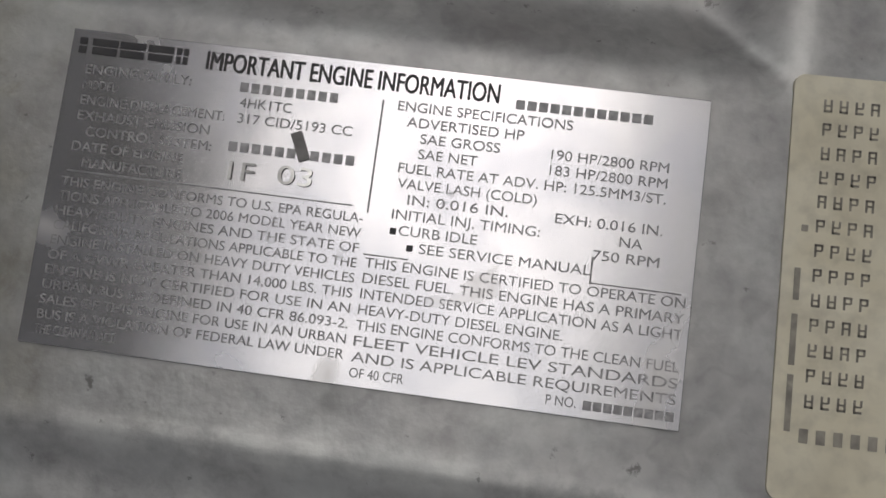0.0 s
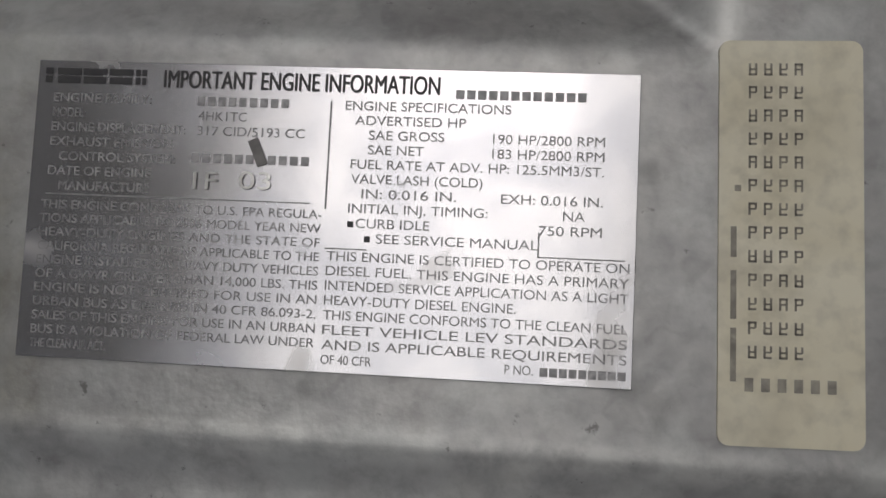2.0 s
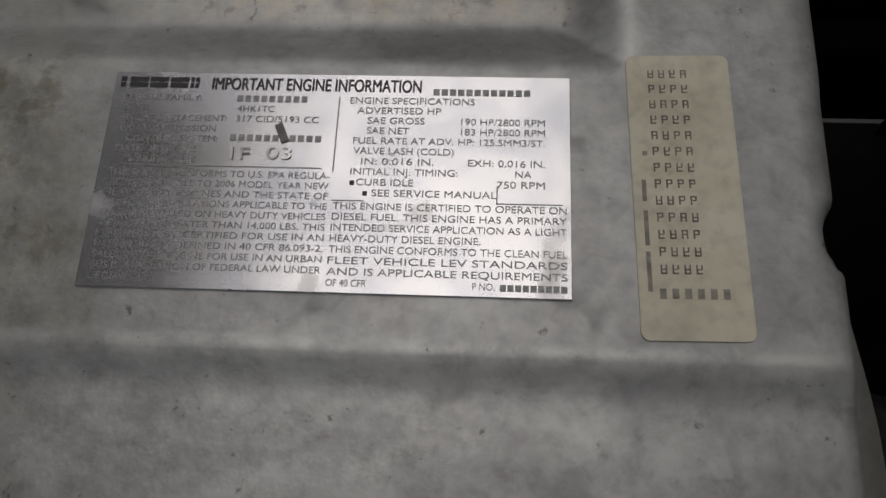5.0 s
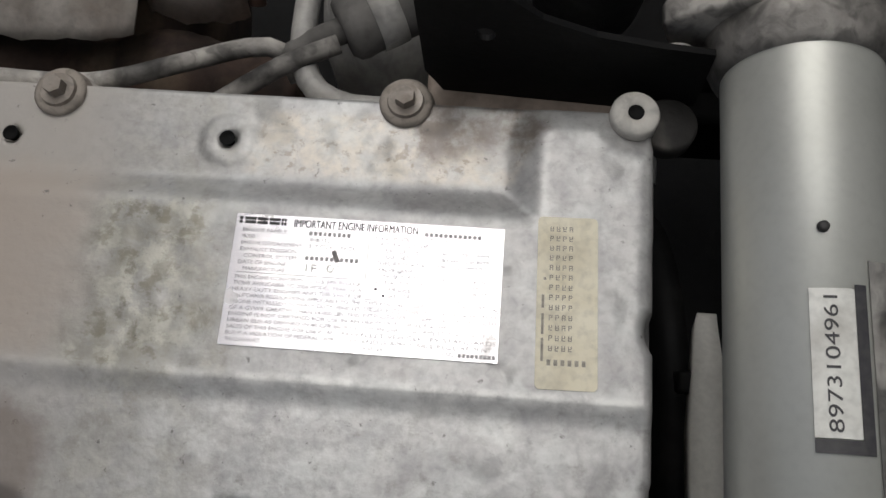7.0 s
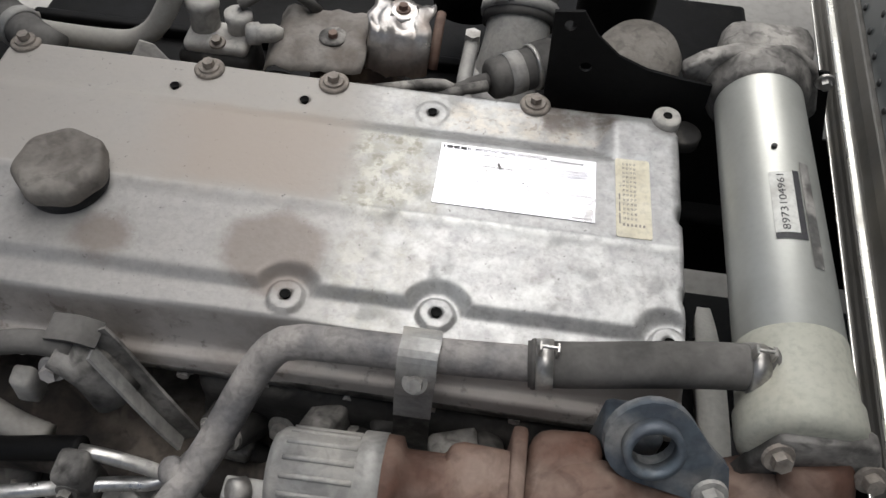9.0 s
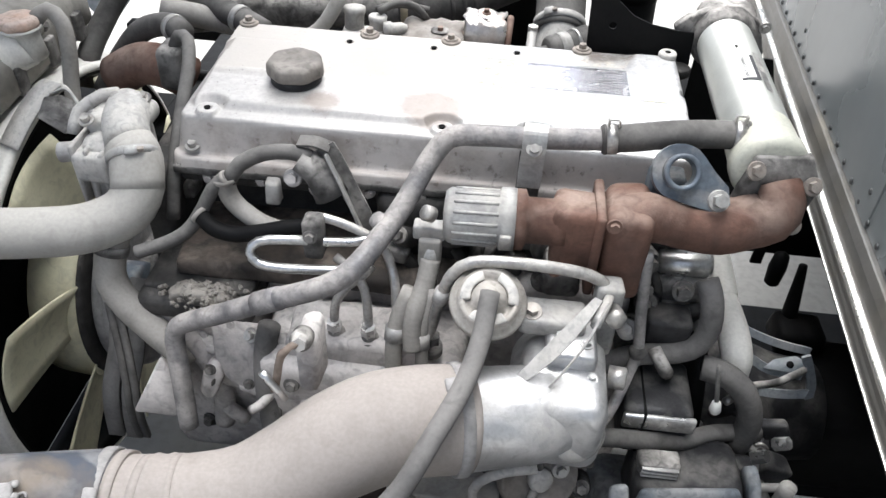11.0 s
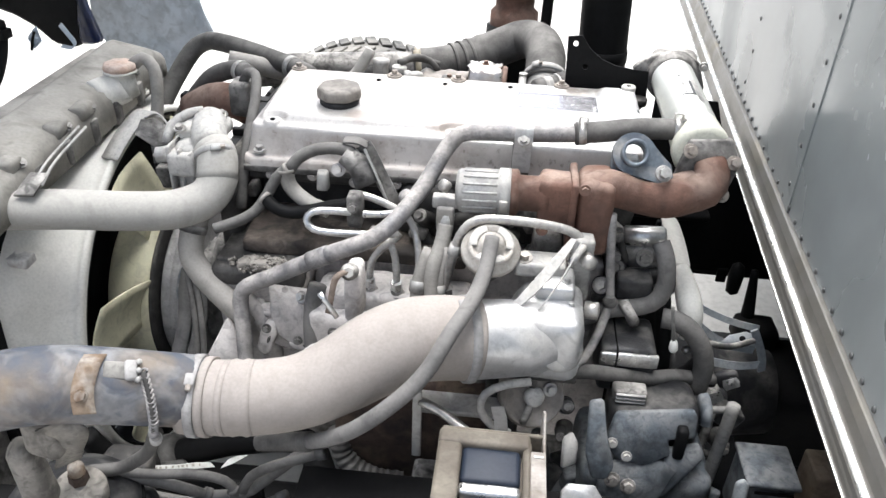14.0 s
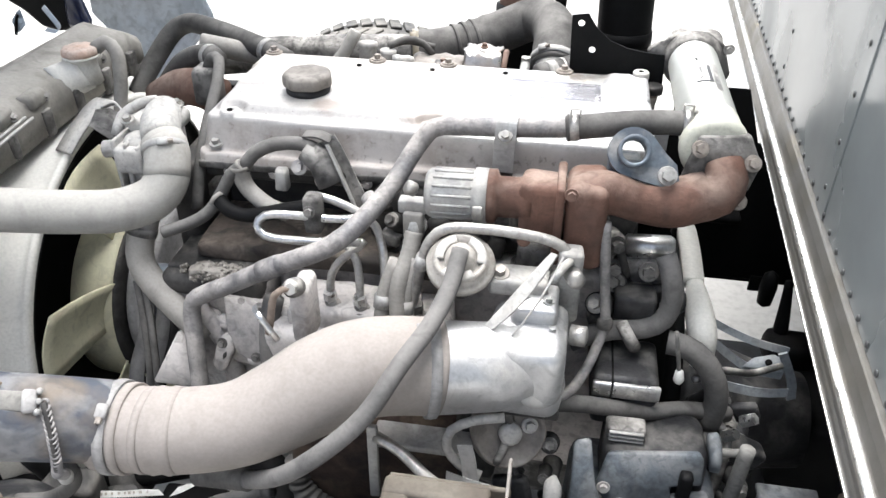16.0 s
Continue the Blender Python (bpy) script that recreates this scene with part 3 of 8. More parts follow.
bolt(engine, (-0.37, -0.215, 0.935), (0, -1, 0.4), 0.016, "block")

# The valve cover: a relief of panels, ledges, bosses and bolt lugs.
COVER_BOSSES = [(-0.181, -0.144), (-0.054, -0.142), (0.139, -0.141), (-0.5, -0.148)]
COVER_BOLTS = [(-0.52, 0.113), (-0.323, 0.107), (-0.194, 0.109), (0.012, 0.114)]
COVER_HOLES = [(-0.089, 0.085), (-0.218, 0.081), (-0.35, 0.078)]


def rounded(x, y, x0, x1, y0, y1, r):
    """Distance outside (+) a rounded rectangle."""
    qx = np.abs(x - (x0 + x1) / 2) - (x1 - x0) / 2 + r
    qy = np.abs(y - (y0 + y1) / 2) - (y1 - y0) / 2 + r
    return np.hypot(np.maximum(qx, 0), np.maximum(qy, 0)) + np.minimum(np.maximum(qx, qy), 0) - r


def disc(x, y, p, r):
    return np.hypot(x - p[0], y - p[1]) - r


def valve_cover():
    xs, ys = np.arange(-0.562, 0.1741, 0.0021), np.arange(-0.2, 0.1461, 0.0021)
    x, y = np.meshgrid(xs, ys)
    lip = rounded(x, y, -0.55, 0.167, -0.188, 0.128, 0.022)
    for p in COVER_BOLTS:
        lip = np.minimum(lip, disc(x, y, (p[0], p[1] + 0.004), 0.021))
    lip = np.minimum(lip, disc(x, y, (0.148, 0.112), 0.024))
    wave = 0.006 * np.sin(x * 24 + 0.6) * ss(0.0, 0.06, -0.1 - y)
    body = rounded(x, y, -0.542, 0.16, -0.171, 0.122, 0.02) + wave * 0.3
    for p in COVER_BOLTS:
        body = np.minimum(body, disc(x, y, p, 0.0195))
    body = np.maximum(body, -disc(x, y, (0.167, -0.012), 0.011))
    body = np.maximum(body, -disc(x, y, (0.169, -0.098), 0.011))
    top = rounded(x, y, -0.528, 0.156, -0.137, 0.052, 0.016)
    pad = rounded(x, y, 0.083, 0.157, -0.12, 0.108, 0.016)
    top = np.minimum(top, pad)
    for p in COVER_BOSSES:
        top = np.maximum(top, -disc(x, y, p, 0.0245))
    top = np.maximum(top, -disc(x, y, (0.148, 0.114), 0.021))
    for p in ((0.167, -0.012), (0.169, -0.098)):
        top = np.maximum(top, -disc(x, y, p, 0.015))
    z = np.full_like(x, 0.917)
    z += 0.014 * ss(0.002, -0.002, lip)
    z += (0.984 - 0.931) * ss(0.006, -0.008, body)
    # the rear ledge falls away gently; the front panel steps down below the plate
    edge = np.where(y > 0.0, ss(0.013, -0.012, top), ss(0.006, -0.008, top))
    ledge = 0.006 * ss(0.03, 0.045, y)
    slope = 0.0035 * ss(-0.05, -0.066, y) + 0.003 * ss(-0.066, -0.13, y)
    z += (1.0 - 0.984 - slope) * edge + ledge * ss(0.004, -0.006, body) * (1 - edge)
    bead = np.exp(-(((y + 0.0515) / 0.003) ** 2)) * ss(0.16, 0.14, x) * ss(-0.5, -0.46, x)
    z += 0.0007 * bead
    for p in COVER_BOSSES:
        z = np.maximum(z, 0.917 + (0.9895 - 0.917) * ss(0.0025, -0.0015, disc(x, y, p, 0.0165)))
    for p in COVER_BOLTS:
        z = np.maximum(z, 0.917 + (0.984 - 0.917) * ss(0.004, -0.002, disc(x, y, p, 0.019)))
    for p in COVER_HOLES[:1]:
        z += 0.0014 * ss(0.003, -0.001, disc(x, y, p, 0.0145))
    for p in COVER_BOSSES + COVER_HOLES:
        z -= 0.02 * ss(0.001, -0.0012, disc(x, y, p, 0.0042))
    rough = np.array([[noise.noise((a * 28, b * 28, 0.3)) + 0.6 * noise.noise((a * 90, b * 90, 1.3)) for a in xs] for b in ys])
    patch = ss(-0.185, -0.15, x) * ss(-0.072, -0.095, x) * ss(-0.056, -0.045, y) * ss(0.044, 0.034, y) + 0.4 * ss(-0.075, -0.055, x) * ss(0.075, 0.05, x) * ss(0.064, 0.07, y) * ss(0.098, 0.09, y)
    z += (0.00008 + 0.00075 * patch) * rough
    nx, ny = len(xs), len(ys)
    v = np.stack([x, y, z], -1).reshape(-1, 3)
    keep = (lip < 0.003).reshape(-1)
    idx = -np.ones(len(v), int)
    idx[keep] = np.arange(keep.sum())
    k = np.arange(nx * ny).reshape(ny, nx)
    q = np.stack([k[:-1, :-1], k[:-1, 1:], k[1:, 1:], k[1:, :-1]], -1).reshape(-1, 4)
    q = q[keep[q].all(1)]
    return from_arrays(v[keep], idx[q])


def cover_material():
    m = material("dust-stained cast valve cover", (0.45, 0.445, 0.44), 0.42, 0.4, (0.38, 0.378, 0.38), (0.47, 0.465, 0.455), 0.0, 70, 0.12, 190, 0.12, 0.1, vary=0.04, grime=0.25)
    n, l = m.node_tree.nodes, m.node_tree.links
    b = n["Principled BSDF"]
    co = n.new("ShaderNodeTexCoord")
    sep = n.new("ShaderNodeSeparateXYZ")
    l.new(co.outputs["Object"], sep.inputs[0])

    def noise_at(s, d=10.0):
        t = n.new("ShaderNodeTexNoise")
        t.inputs["Scale"].default_value, t.inputs["Detail"].default_value, t.inputs["Distortion"].default_value = s, d, 0.15
        t.inputs["Roughness"].default_value = 0.66
        l.new(co.outputs["Object"], t.inputs["Vector"])
        return t.outputs["Fac"]

    def calc(op, a, c):
        q = n.new("ShaderNodeMath")
        q.operation = op
        for s, v in zip(q.inputs, (a, c)):
            if isinstance(v, float):
                s.default_value = v
            else:
                l.new(v, s)
        return q.outputs[0]

    def span(v, lo, hi, a=0.0, c=1.0):
        r = n.new("ShaderNodeMapRange")
        r.interpolation_type = "SMOOTHSTEP"
        for key, val in (("From Min", lo), ("From Max", hi), ("To Min", a), ("To Max", c)):
            r.inputs[key].default_value = val
        l.new(v, r.inputs["Value"])
        return r.outputs["Result"]

    def over(f, under, colour):
        x = n.new("ShaderNodeMix")
        x.data_type = "RGBA"
        l.new(f, x.inputs[0])
        l.new(under, x.inputs[6])
        x.inputs[7].default_value = (*colour, 1)
        return x.outputs[2]

    def within(socket, lo, hi, soft):
        return calc("MULTIPLY", span(socket, lo - soft, lo + soft), span(socket, hi + soft, hi - soft))

    wob = calc("MULTIPLY", calc("SUBTRACT", noise_at(22.0), 0.5), 0.07)
    wx = calc("ADD", sep.outputs["X"], wob)
    wy = calc("ADD", sep.outputs["Y"], calc("MULTIPLY", calc("SUBTRACT", noise_at(31.0), 0.5), 0.03))
    old = b.inputs["Base Color"].links[0].from_socket
    # brown oily dust on the front half, thick on the upper panel and thin on the lower one
    film = calc("MULTIPLY", span(wx, -0.125, -0.185), span(noise_at(14.0), 0.2, 0.7, 0.75, 0.95))
    upper = span(wy, -0.062, -0.044, 0.45, 1.0)
    film = calc("MULTIPLY", film, upper)
    out = over(film, old, (0.43, 0.4, 0.365))
    tan = calc("MULTIPLY", within(wx, -0.33, -0.165, 0.045), within(wy, -0.045, 0.06, 0.012))
    out = over(calc("MULTIPLY", tan, 0.7), out, (0.42, 0.355, 0.3))
    # crusty peeling corrosion beside the plate, blotched olive and pale
    near = within(wx, -0.152, -0.08, 0.024)
    crust = calc("MULTIPLY", calc("MULTIPLY", near, span(sep.outputs["Y"], -0.06, -0.045, 0.45, 1.0)), span(wy, 0.048, 0.038, 0.3, 1.0))
    out = over(calc("MULTIPLY", crust, span(noise_at(38.0), 0.36, 0.6, 0.2, 0.85)), out, (0.33, 0.318, 0.27))
    out = over(calc("MULTIPLY", crust, span(noise_at(52.0), 0.48, 0.6, 0.0, 0.7)), out, (0.53, 0.52, 0.46))
    out = over(calc("MULTIPLY", crust, span(noise_at(68.0), 0.51, 0.62, 0.0, 0.7)), out, (0.21, 0.195, 0.15))
    # speckled bare patch on the rear ledge, the bracket's shadow coloured in at its end
    ledge = calc("MULTIPLY", within(sep.outputs["Y"], 0.066, 0.105, 0.004), within(wx, -0.072, 0.078, 0.008))
    out = over(calc("MULTIPLY", ledge, span(noise_at(70.0), 0.4, 0.6, 0.15, 0.75)), out, (0.62, 0.57, 0.49))
    out = over(calc("MULTIPLY", ledge, span(noise_at(120.0), 0.54, 0.62, 0.0, 0.6)), out, (0.25, 0.21, 0.17))
    # Cast shadow of the rear bracket, mixed into the ledge colour.
    shadowed = calc("MULTIPLY", within(wx, 0.026, 0.09, 0.008), span(calc("SUBTRACT", wy, calc("MULTIPLY", sep.outputs["X"], 0.2)), 0.066, 0.08))
    out = over(calc("MULTIPLY", shadowed, 0.85), out, (0.17, 0.14, 0.12))
    # dark pits and pale blooms over the rear half
    bare = span(wx, -0.12, -0.07)
    out = over(calc("MULTIPLY", bare, calc("MULTIPLY", span(noise_at(46.0), 0.44, 0.66), 0.55)), out, (0.56, 0.575, 0.565))
    out = over(calc("MULTIPLY", bare, calc("MULTIPLY", span(noise_at(26.0), 0.5, 0.72), 0.45)), out, (0.27, 0.255, 0.255))
    low = calc("MULTIPLY", bare, span(sep.outputs["Y"], -0.05, -0.062))
    out = over(calc("MULTIPLY", low, span(noise_at(80.0), 0.52, 0.72, 0.0, 0.6)), out, (0.2, 0.19, 0.175))
    out = over(calc("MULTIPLY", low, span(noise_at(44.0), 0.46, 0.68, 0.0, 0.6)), out, (0.62, 0.625, 0.61))
    # worn crest under the plate, its bright reflection put into the colour
    crest = calc("MULTIPLY", within(sep.outputs["Y"], -0.056, -0.049, 0.002), span(noise_at(40.0), 0.4, 0.6))
    out = over(calc("MULTIPLY", crest, span(wx, -0.13, -0.04, 0.25, 0.75)), out, (0.68, 0.68, 0.66))
    out = over(calc("MULTIPLY", span(noise_at(150.0), 0.63, 0.7), 0.75), out, (0.13, 0.125, 0.12))
    # brown runs on the side face; its pale dust coat also paints in light
    side = calc("MULTIPLY", span(sep.outputs["Y"], -0.152, -0.17), span(sep.outputs["Z"], 0.986, 0.97))
    out = over(calc("MULTIPLY", side, span(noise_at(12.0), 0.3, 0.6, 0.5, 0.95)), out, (0.5, 0.465, 0.435))
    runs = calc("MULTIPLY", span(noise_at(15.0), 0.42, 0.6), span(sep.outputs["X"], 0.02, -0.2, 0.15, 0.5))
    out = over(calc("MULTIPLY", side, runs), out, (0.24, 0.2, 0.17))
    out = over(calc("MULTIPLY", side, calc("MULTIPLY", span(noise_at(60.0), 0.57, 0.68), 0.6)), out, (0.13, 0.11, 0.095))
    # oil stains on the front panel
    for cx, cy, r in ((-0.2, -0.104, 0.05), (-0.35, -0.112, 0.03)):
        dx = calc("SUBTRACT", sep.outputs["X"], cx)
        dy = calc("MULTIPLY", calc("SUBTRACT", wy, cy), 1.15)
        d = calc("POWER", calc("ADD", calc("MULTIPLY", dx, dx), calc("MULTIPLY", dy, dy)), 0.5)
        d = calc("ADD", d, calc("MULTIPLY", noise_at(30.0), 0.03))
        out = over(calc("MULTIPLY", span(d, r + 0.02, r), 0.7), out, (0.21, 0.17, 0.145))
    film = calc("MAXIMUM", film, calc("MULTIPLY", side, 0.85))
    l.new(out, b.inputs["Base Color"])
    rr = n.new("ShaderNodeMix")
    l.new(film, rr.inputs[0])
    l.new(b.inputs["Roughness"].links[0].from_socket, rr.inputs[2])
    rr.inputs[3].default_value = 0.62
    l.new(rr.outputs[0], b.inputs["Roughness"])
    mm = n.new("ShaderNodeMix")
    l.new(film, mm.inputs[0])
    l.new(b.inputs["Metallic"].links[0].from_socket, mm.inputs[2])
    mm.inputs[3].default_value = 0.08
    l.new(mm.outputs[0], b.inputs["Metallic"])
    return m


M["cover"] = cover_material()
cover = thing("valve_cover", (-0.18, 0, 0.917), "dust-stained cast aluminium valve cover with bolt bosses", "valve cover")
part("cover_casting", valve_cover(), "cover", cover)
for x, y in COVER_BOLTS:
    z = 0.983
    g = part("rubber_grommet", lathe([(0.0165, -0.002), (0.017, 0.003), (0.015, 0.006), (0.0155, 0.009), (0.013, 0.0105), (0.006, 0.0105)], (x, y, z), (0, 0, 1), 28), "grommet", cover)
    bolt(g, (x, y, z + 0.0105), (0, 0, 1), 0.0125, "dirtybolt", 1.75)
# Dark cups at the bolt holes, with the holes' shade in their colour.
for (x, y), z in [(p, 0.99) for p in COVER_BOSSES] + [(COVER_HOLES[0], 0.9925)] + [(p, 0.9912) for p in COVER_HOLES[1:]]:
    part("bore", lathe([(0.0046, 0.0), (0.0046, 0.0006), (0.0036, 0.0006), (0.0034, -0.004), (0.001, -0.0042)], (x, y, z), (0, 0, 1), 18), "hole", cover)
part("bore", lathe([(0.0046, 0.0), (0.0046, 0.0006), (0.0036, 0.0006), (0.0034, -0.004), (0.001, -0.0042)], (0.143, 0.111, 1.0013), (0, 0, 1), 18), "hole", cover)
bolt(cover, (-0.52, -0.172, 0.94), (0, -0.2, 1), 0.013, "cast", 1.7)
part("standoff", lathe([(0.014, 0.0), (0.014, 0.024), (0.0125, 0.0265), (0.0042, 0.0265), (0.004, 0.016)], (0.143, 0.111, 0.975), (0, 0, 1), 28), "castpale", cover, "pale drilled spacer")
part("bracket_lug", lathe([(0.017, 0), (0.017, 0.012), (0.015, 0.014)], (0.168, 0.118, 0.962), (0, 0, 1), 24), "darkiron", cover)
part("gasket_sheet", rock(block((0.02, 0.122, 0.948), (0.178, 0.16, 0.96), 0.004, 2), 0.002, 30), "browndust", cover, "brown oily sheet under the rear edge")


def oil_cap():
    t = thing("oil_filler_cap", (-0.398, -0.063, 0.998), "dusty brown plastic oil filler cap on the valve cover", "oil cap")
    part("neck", lathe([(0.036, -0.004), (0.036, 0.006), (0.031, 0.008), (0.031, 0.012)], (-0.398, -0.063, 0.998), (0, 0, 1), 36), "grease", t)
    part("cap", lathe([(0.031, 0.008), (0.0385, 0.0095), (0.0395, 0.014), (0.039, 0.024), (0.036, 0.0285), (0.030, 0.0295), (0.02, 0.0288), (0.002, 0.0285)], (-0.398, -0.063, 0.998), (0, 0, 1), 63, (7, 0.035)), "capm", t)


oil_cap()

# ---- plate and sticker on the cover ----
PLATE_Z = 1.0012


def info_plate():
    t = thing("engine_information_plate", (0, 0, 1.0), "silver foil engine information plate on the valve cover", "label plate")
    part("foil", block((-0.0735, -0.0355, 0.9994), (0.0735, 0.0375, PLATE_Z - 0.0002), 0.0002, 1), "plate", t, smooth=False)
    Z = PLATE_Z
    # the maker's mark, as plain blocks
    for x, w in ((-0.0706, 0.0018), (-0.0654, 0.0061), (-0.0588, 0.0061), (-0.0521, 0.0061), (-0.0478, 0.0012), (-0.0462, 0.0012)):
        bars([(x, 0.0347, w, 0.0016), (x, 0.0326, w * 0.94, 0.0017)], Z, "ink", t, name="maker_mark")
    for dx in (0.0, 0.00018):
        lettering("IMPORTANT ENGINE INFORMATION", -0.0412 + dx, 0.0264 + dx, 0.0313, 0.0045, Z + dx * 0.3, "ink", t)
    bars([(0.0314 + 0.0026 * i, 0.0315, 0.002, 0.0021) for i in range(12)], Z, "fadedink", t)

    def up(y):
        return y * 1.037 + 0.0004

    def row(body, x0, x1, y, high=0.0023, mat="fadedink"):
        lettering(body, x0 + 0.0006, x1 + 0.0006, up(y), high, Z, mat, t)

    row("ENGINE FAMILY:", -0.0695, -0.0445, 0.0257)
    bars([(-0.0315 + 0.0026 * i, 0.0281, 0.0018, 0.0022) for i in range(9)], Z, "fadedink", t)
    row("MODEL:", -0.0695, -0.0612, 0.0222)
    row("4HK1TC", -0.0325, -0.0205, 0.0222)
    row("ENGINE DISPLACEMENT:", -0.0695, -0.0355, 0.0187)
    row("317 CID/5193 CC", -0.0325, -0.006, 0.0187)
    row("EXHAUST EMISSION", -0.0695, -0.0385, 0.0152)
    row("CONTROL SYSTEM:", -0.0670, -0.0375, 0.0117)
    bars([(-0.032 + 0.0027 * i, 0.0142, 0.0019, 0.0022) for i in range(11)], Z, "fadedink", t)
    row("DATE OF ENGINE", -0.0695, -0.0435, 0.0082)
    row("MANUFACTURE", -0.0665, -0.0435, 0.0047)
    lettering("1F", -0.032, -0.026, 0.0066, 0.0044, Z + 0.0004, "zinc", t)
    lettering("03", -0.0207, -0.0129, 0.007, 0.0044, Z + 0.0004, "zinc", t)
    left = ("THIS ENGINE CONFORMS TO U.S. EPA REGULA-", "TIONS APPLICABLE TO 2006 MODEL YEAR NEW", "HEAVY-DUTY ENGINES AND THE STATE OF", "CALIFORNIA REGULATIONS APPLICABLE TO THE",
            "ENGINE INSTALLED ON HEAVY DUTY VEHICLES", "OF A GVWR GREATER THAN 14,000 LBS. THIS", "ENGINE IS NOT CERTIFIED FOR USE IN AN", "URBAN BUS AS DEFINED IN 40 CFR 86.093-2.",
            "SALES OF THIS ENGINE FOR USE IN AN URBAN", "BUS IS A VIOLATION OF FEDERAL LAW UNDER", "THE CLEAN AIR ACT.")
    for i, body in enumerate(left):
        row(body, -0.0705, -0.0515 if i == 10 else -0.0008, 0.0002 - 0.00325 * i, 0.0022)
    row("ENGINE SPECIFICATIONS", 0.0035, 0.043, 0.0257)
    row("ADVERTISED HP", 0.006, 0.0325, 0.0223)
    row("SAE GROSS", 0.0095, 0.0275, 0.0189)
    row("190 HP/2800 RPM", 0.039, 0.065, 0.0189)
    row("SAE NET", 0.0095, 0.0228, 0.0155)
    row("183 HP/2800 RPM", 0.039, 0.065, 0.0155)
    row("FUEL RATE AT ADV. HP: 125.5MM3/ST.", 0.0055, 0.065, 0.0121)
    row("VALVE LASH (COLD)", 0.0058, 0.037, 0.0087)
    row("IN: 0.016 IN.", 0.0085, 0.031, 0.0053)
    row("EXH: 0.016 IN.", 0.0415, 0.065, 0.0053)
    row("INITIAL INJ. TIMING:", 0.0055, 0.0385, 0.0019)
    row("NA", 0.0560, 0.061, 0.0019)
    row("CURB IDLE", 0.0075, 0.025, -0.0015)
    row("750 RPM", 0.0505, 0.065, -0.0015)
    row("SEE SERVICE MANUAL", 0.0125, 0.0505, -0.0049)
    bars([(0.0068, -0.0004, 0.0014, 0.0014), (0.0110, -0.0038, 0.0014, 0.0014)], Z, "ink", t)
    right = ("THIS ENGINE IS CERTIFIED TO OPERATE ON", "DIESEL FUEL. THIS ENGINE HAS A PRIMARY", "INTENDED SERVICE APPLICATION AS A LIGHT", "HEAVY-DUTY DIESEL ENGINE.",
             "THIS ENGINE CONFORMS TO THE CLEAN FUEL", "FLEET VEHICLE LEV STANDARDS", "AND IS APPLICABLE REQUIREMENTS")
    for i, body in enumerate(right):
        row(body, 0.001, 0.046 if i == 3 else 0.0715, -0.0092 - 0.00335 * i, 0.0023)
    row("OF 40 CFR", 0.001, 0.013, -0.0326, 0.0022)
    row("P NO.", 0.044, 0.0505, -0.0326, 0.0022)
    bars([(0.0535 + 0.0022 * i, -0.0326, 0.0018, 0.002) for i in range(9)], Z, "fadedink", t)
    # ruled lines of the printed table
    bars([(0.0006, 0.016, 0.0004, 0.026), (0.0512, -0.0035, 0.0004, 0.006), (-0.036, 0.0042, 0.066, 0.0003), (0.061, -0.0063, 0.02, 0.0003), (0.006, -0.0063, 0.01, 0.0003)], Z, "fadedink", t)
    # a smear of old paint
    bars([(0, 0, 0.0026, 0.0068)], Z + 0.0003, "smear", t, Matrix.Translation((-0.0166, 0.016, 0)) @ pose(0, 0, 0, 0, 0, 24), "paint_smear")


info_plate()


def code_sticker():
    t = thing("code_sticker", (0.107, 0, 1.0), "yellowed paper sticker with rows of faded codes", "sticker")
    w, h, r = 0.016, 0.0463, 0.0025
    outline = []
    for cx, cy, a0 in ((w - r, h - r, 0), (-w + r, h - r, 90), (-w + r, -h + r, 180), (w - r, -h + r, 270)):
        outline += [(cx + r * math.cos(radians(a0 + a)), cy + r * math.sin(radians(a0 + a))) for a in range(0, 91, 18)]
    m = Matrix.Translation((0.1079, 0.0, 0.9996)) @ pose(0, 0, 0, 0, 0, 1.0)
    part("paper", prism(outline, 0.0012, m, 0), "sticker", t, smooth=False)
    rects, dark = [], []
    rng = random.Random(5)
    for i in range(13):
        for j in range(4):
            x, y = -0.0085 + 0.0034 * j, 0.0395 - 0.0054 * i
            # each unreadable sign as two or three short strokes
            k = rng.randint(0, 3)
            rects += [(x - 0.0007, y, 0.0005, 0.0028), (x, y + (0.0012 if k % 2 else -0.0012), 0.0017, 0.0005)]
            rects += [(x + 0.0007, y + (0.0007 if k < 2 else 0), 0.0005, 0.0014 if k < 2 else 0.0028), (x, y, 0.0014, 0.0004)]
    for j in range(6):
        dark.append((-0.0092 + 0.0036 * j, -0.0326, 0.0019, 0.003))
    dark += [(-0.0127, -0.0005, 0.0013, 0.007), (-0.0127, -0.0125, 0.0013, 0.011), (-0.0127, -0.026, 0.0013, 0.012), (-0.0118, 0.0118, 0.0014, 0.0014)]
    bars(rects, 0.00135, "codeink", t, m, "code_print", True)
    bars(dark, 0.0014, "codeink", t, m, "code_column")


code_sticker()


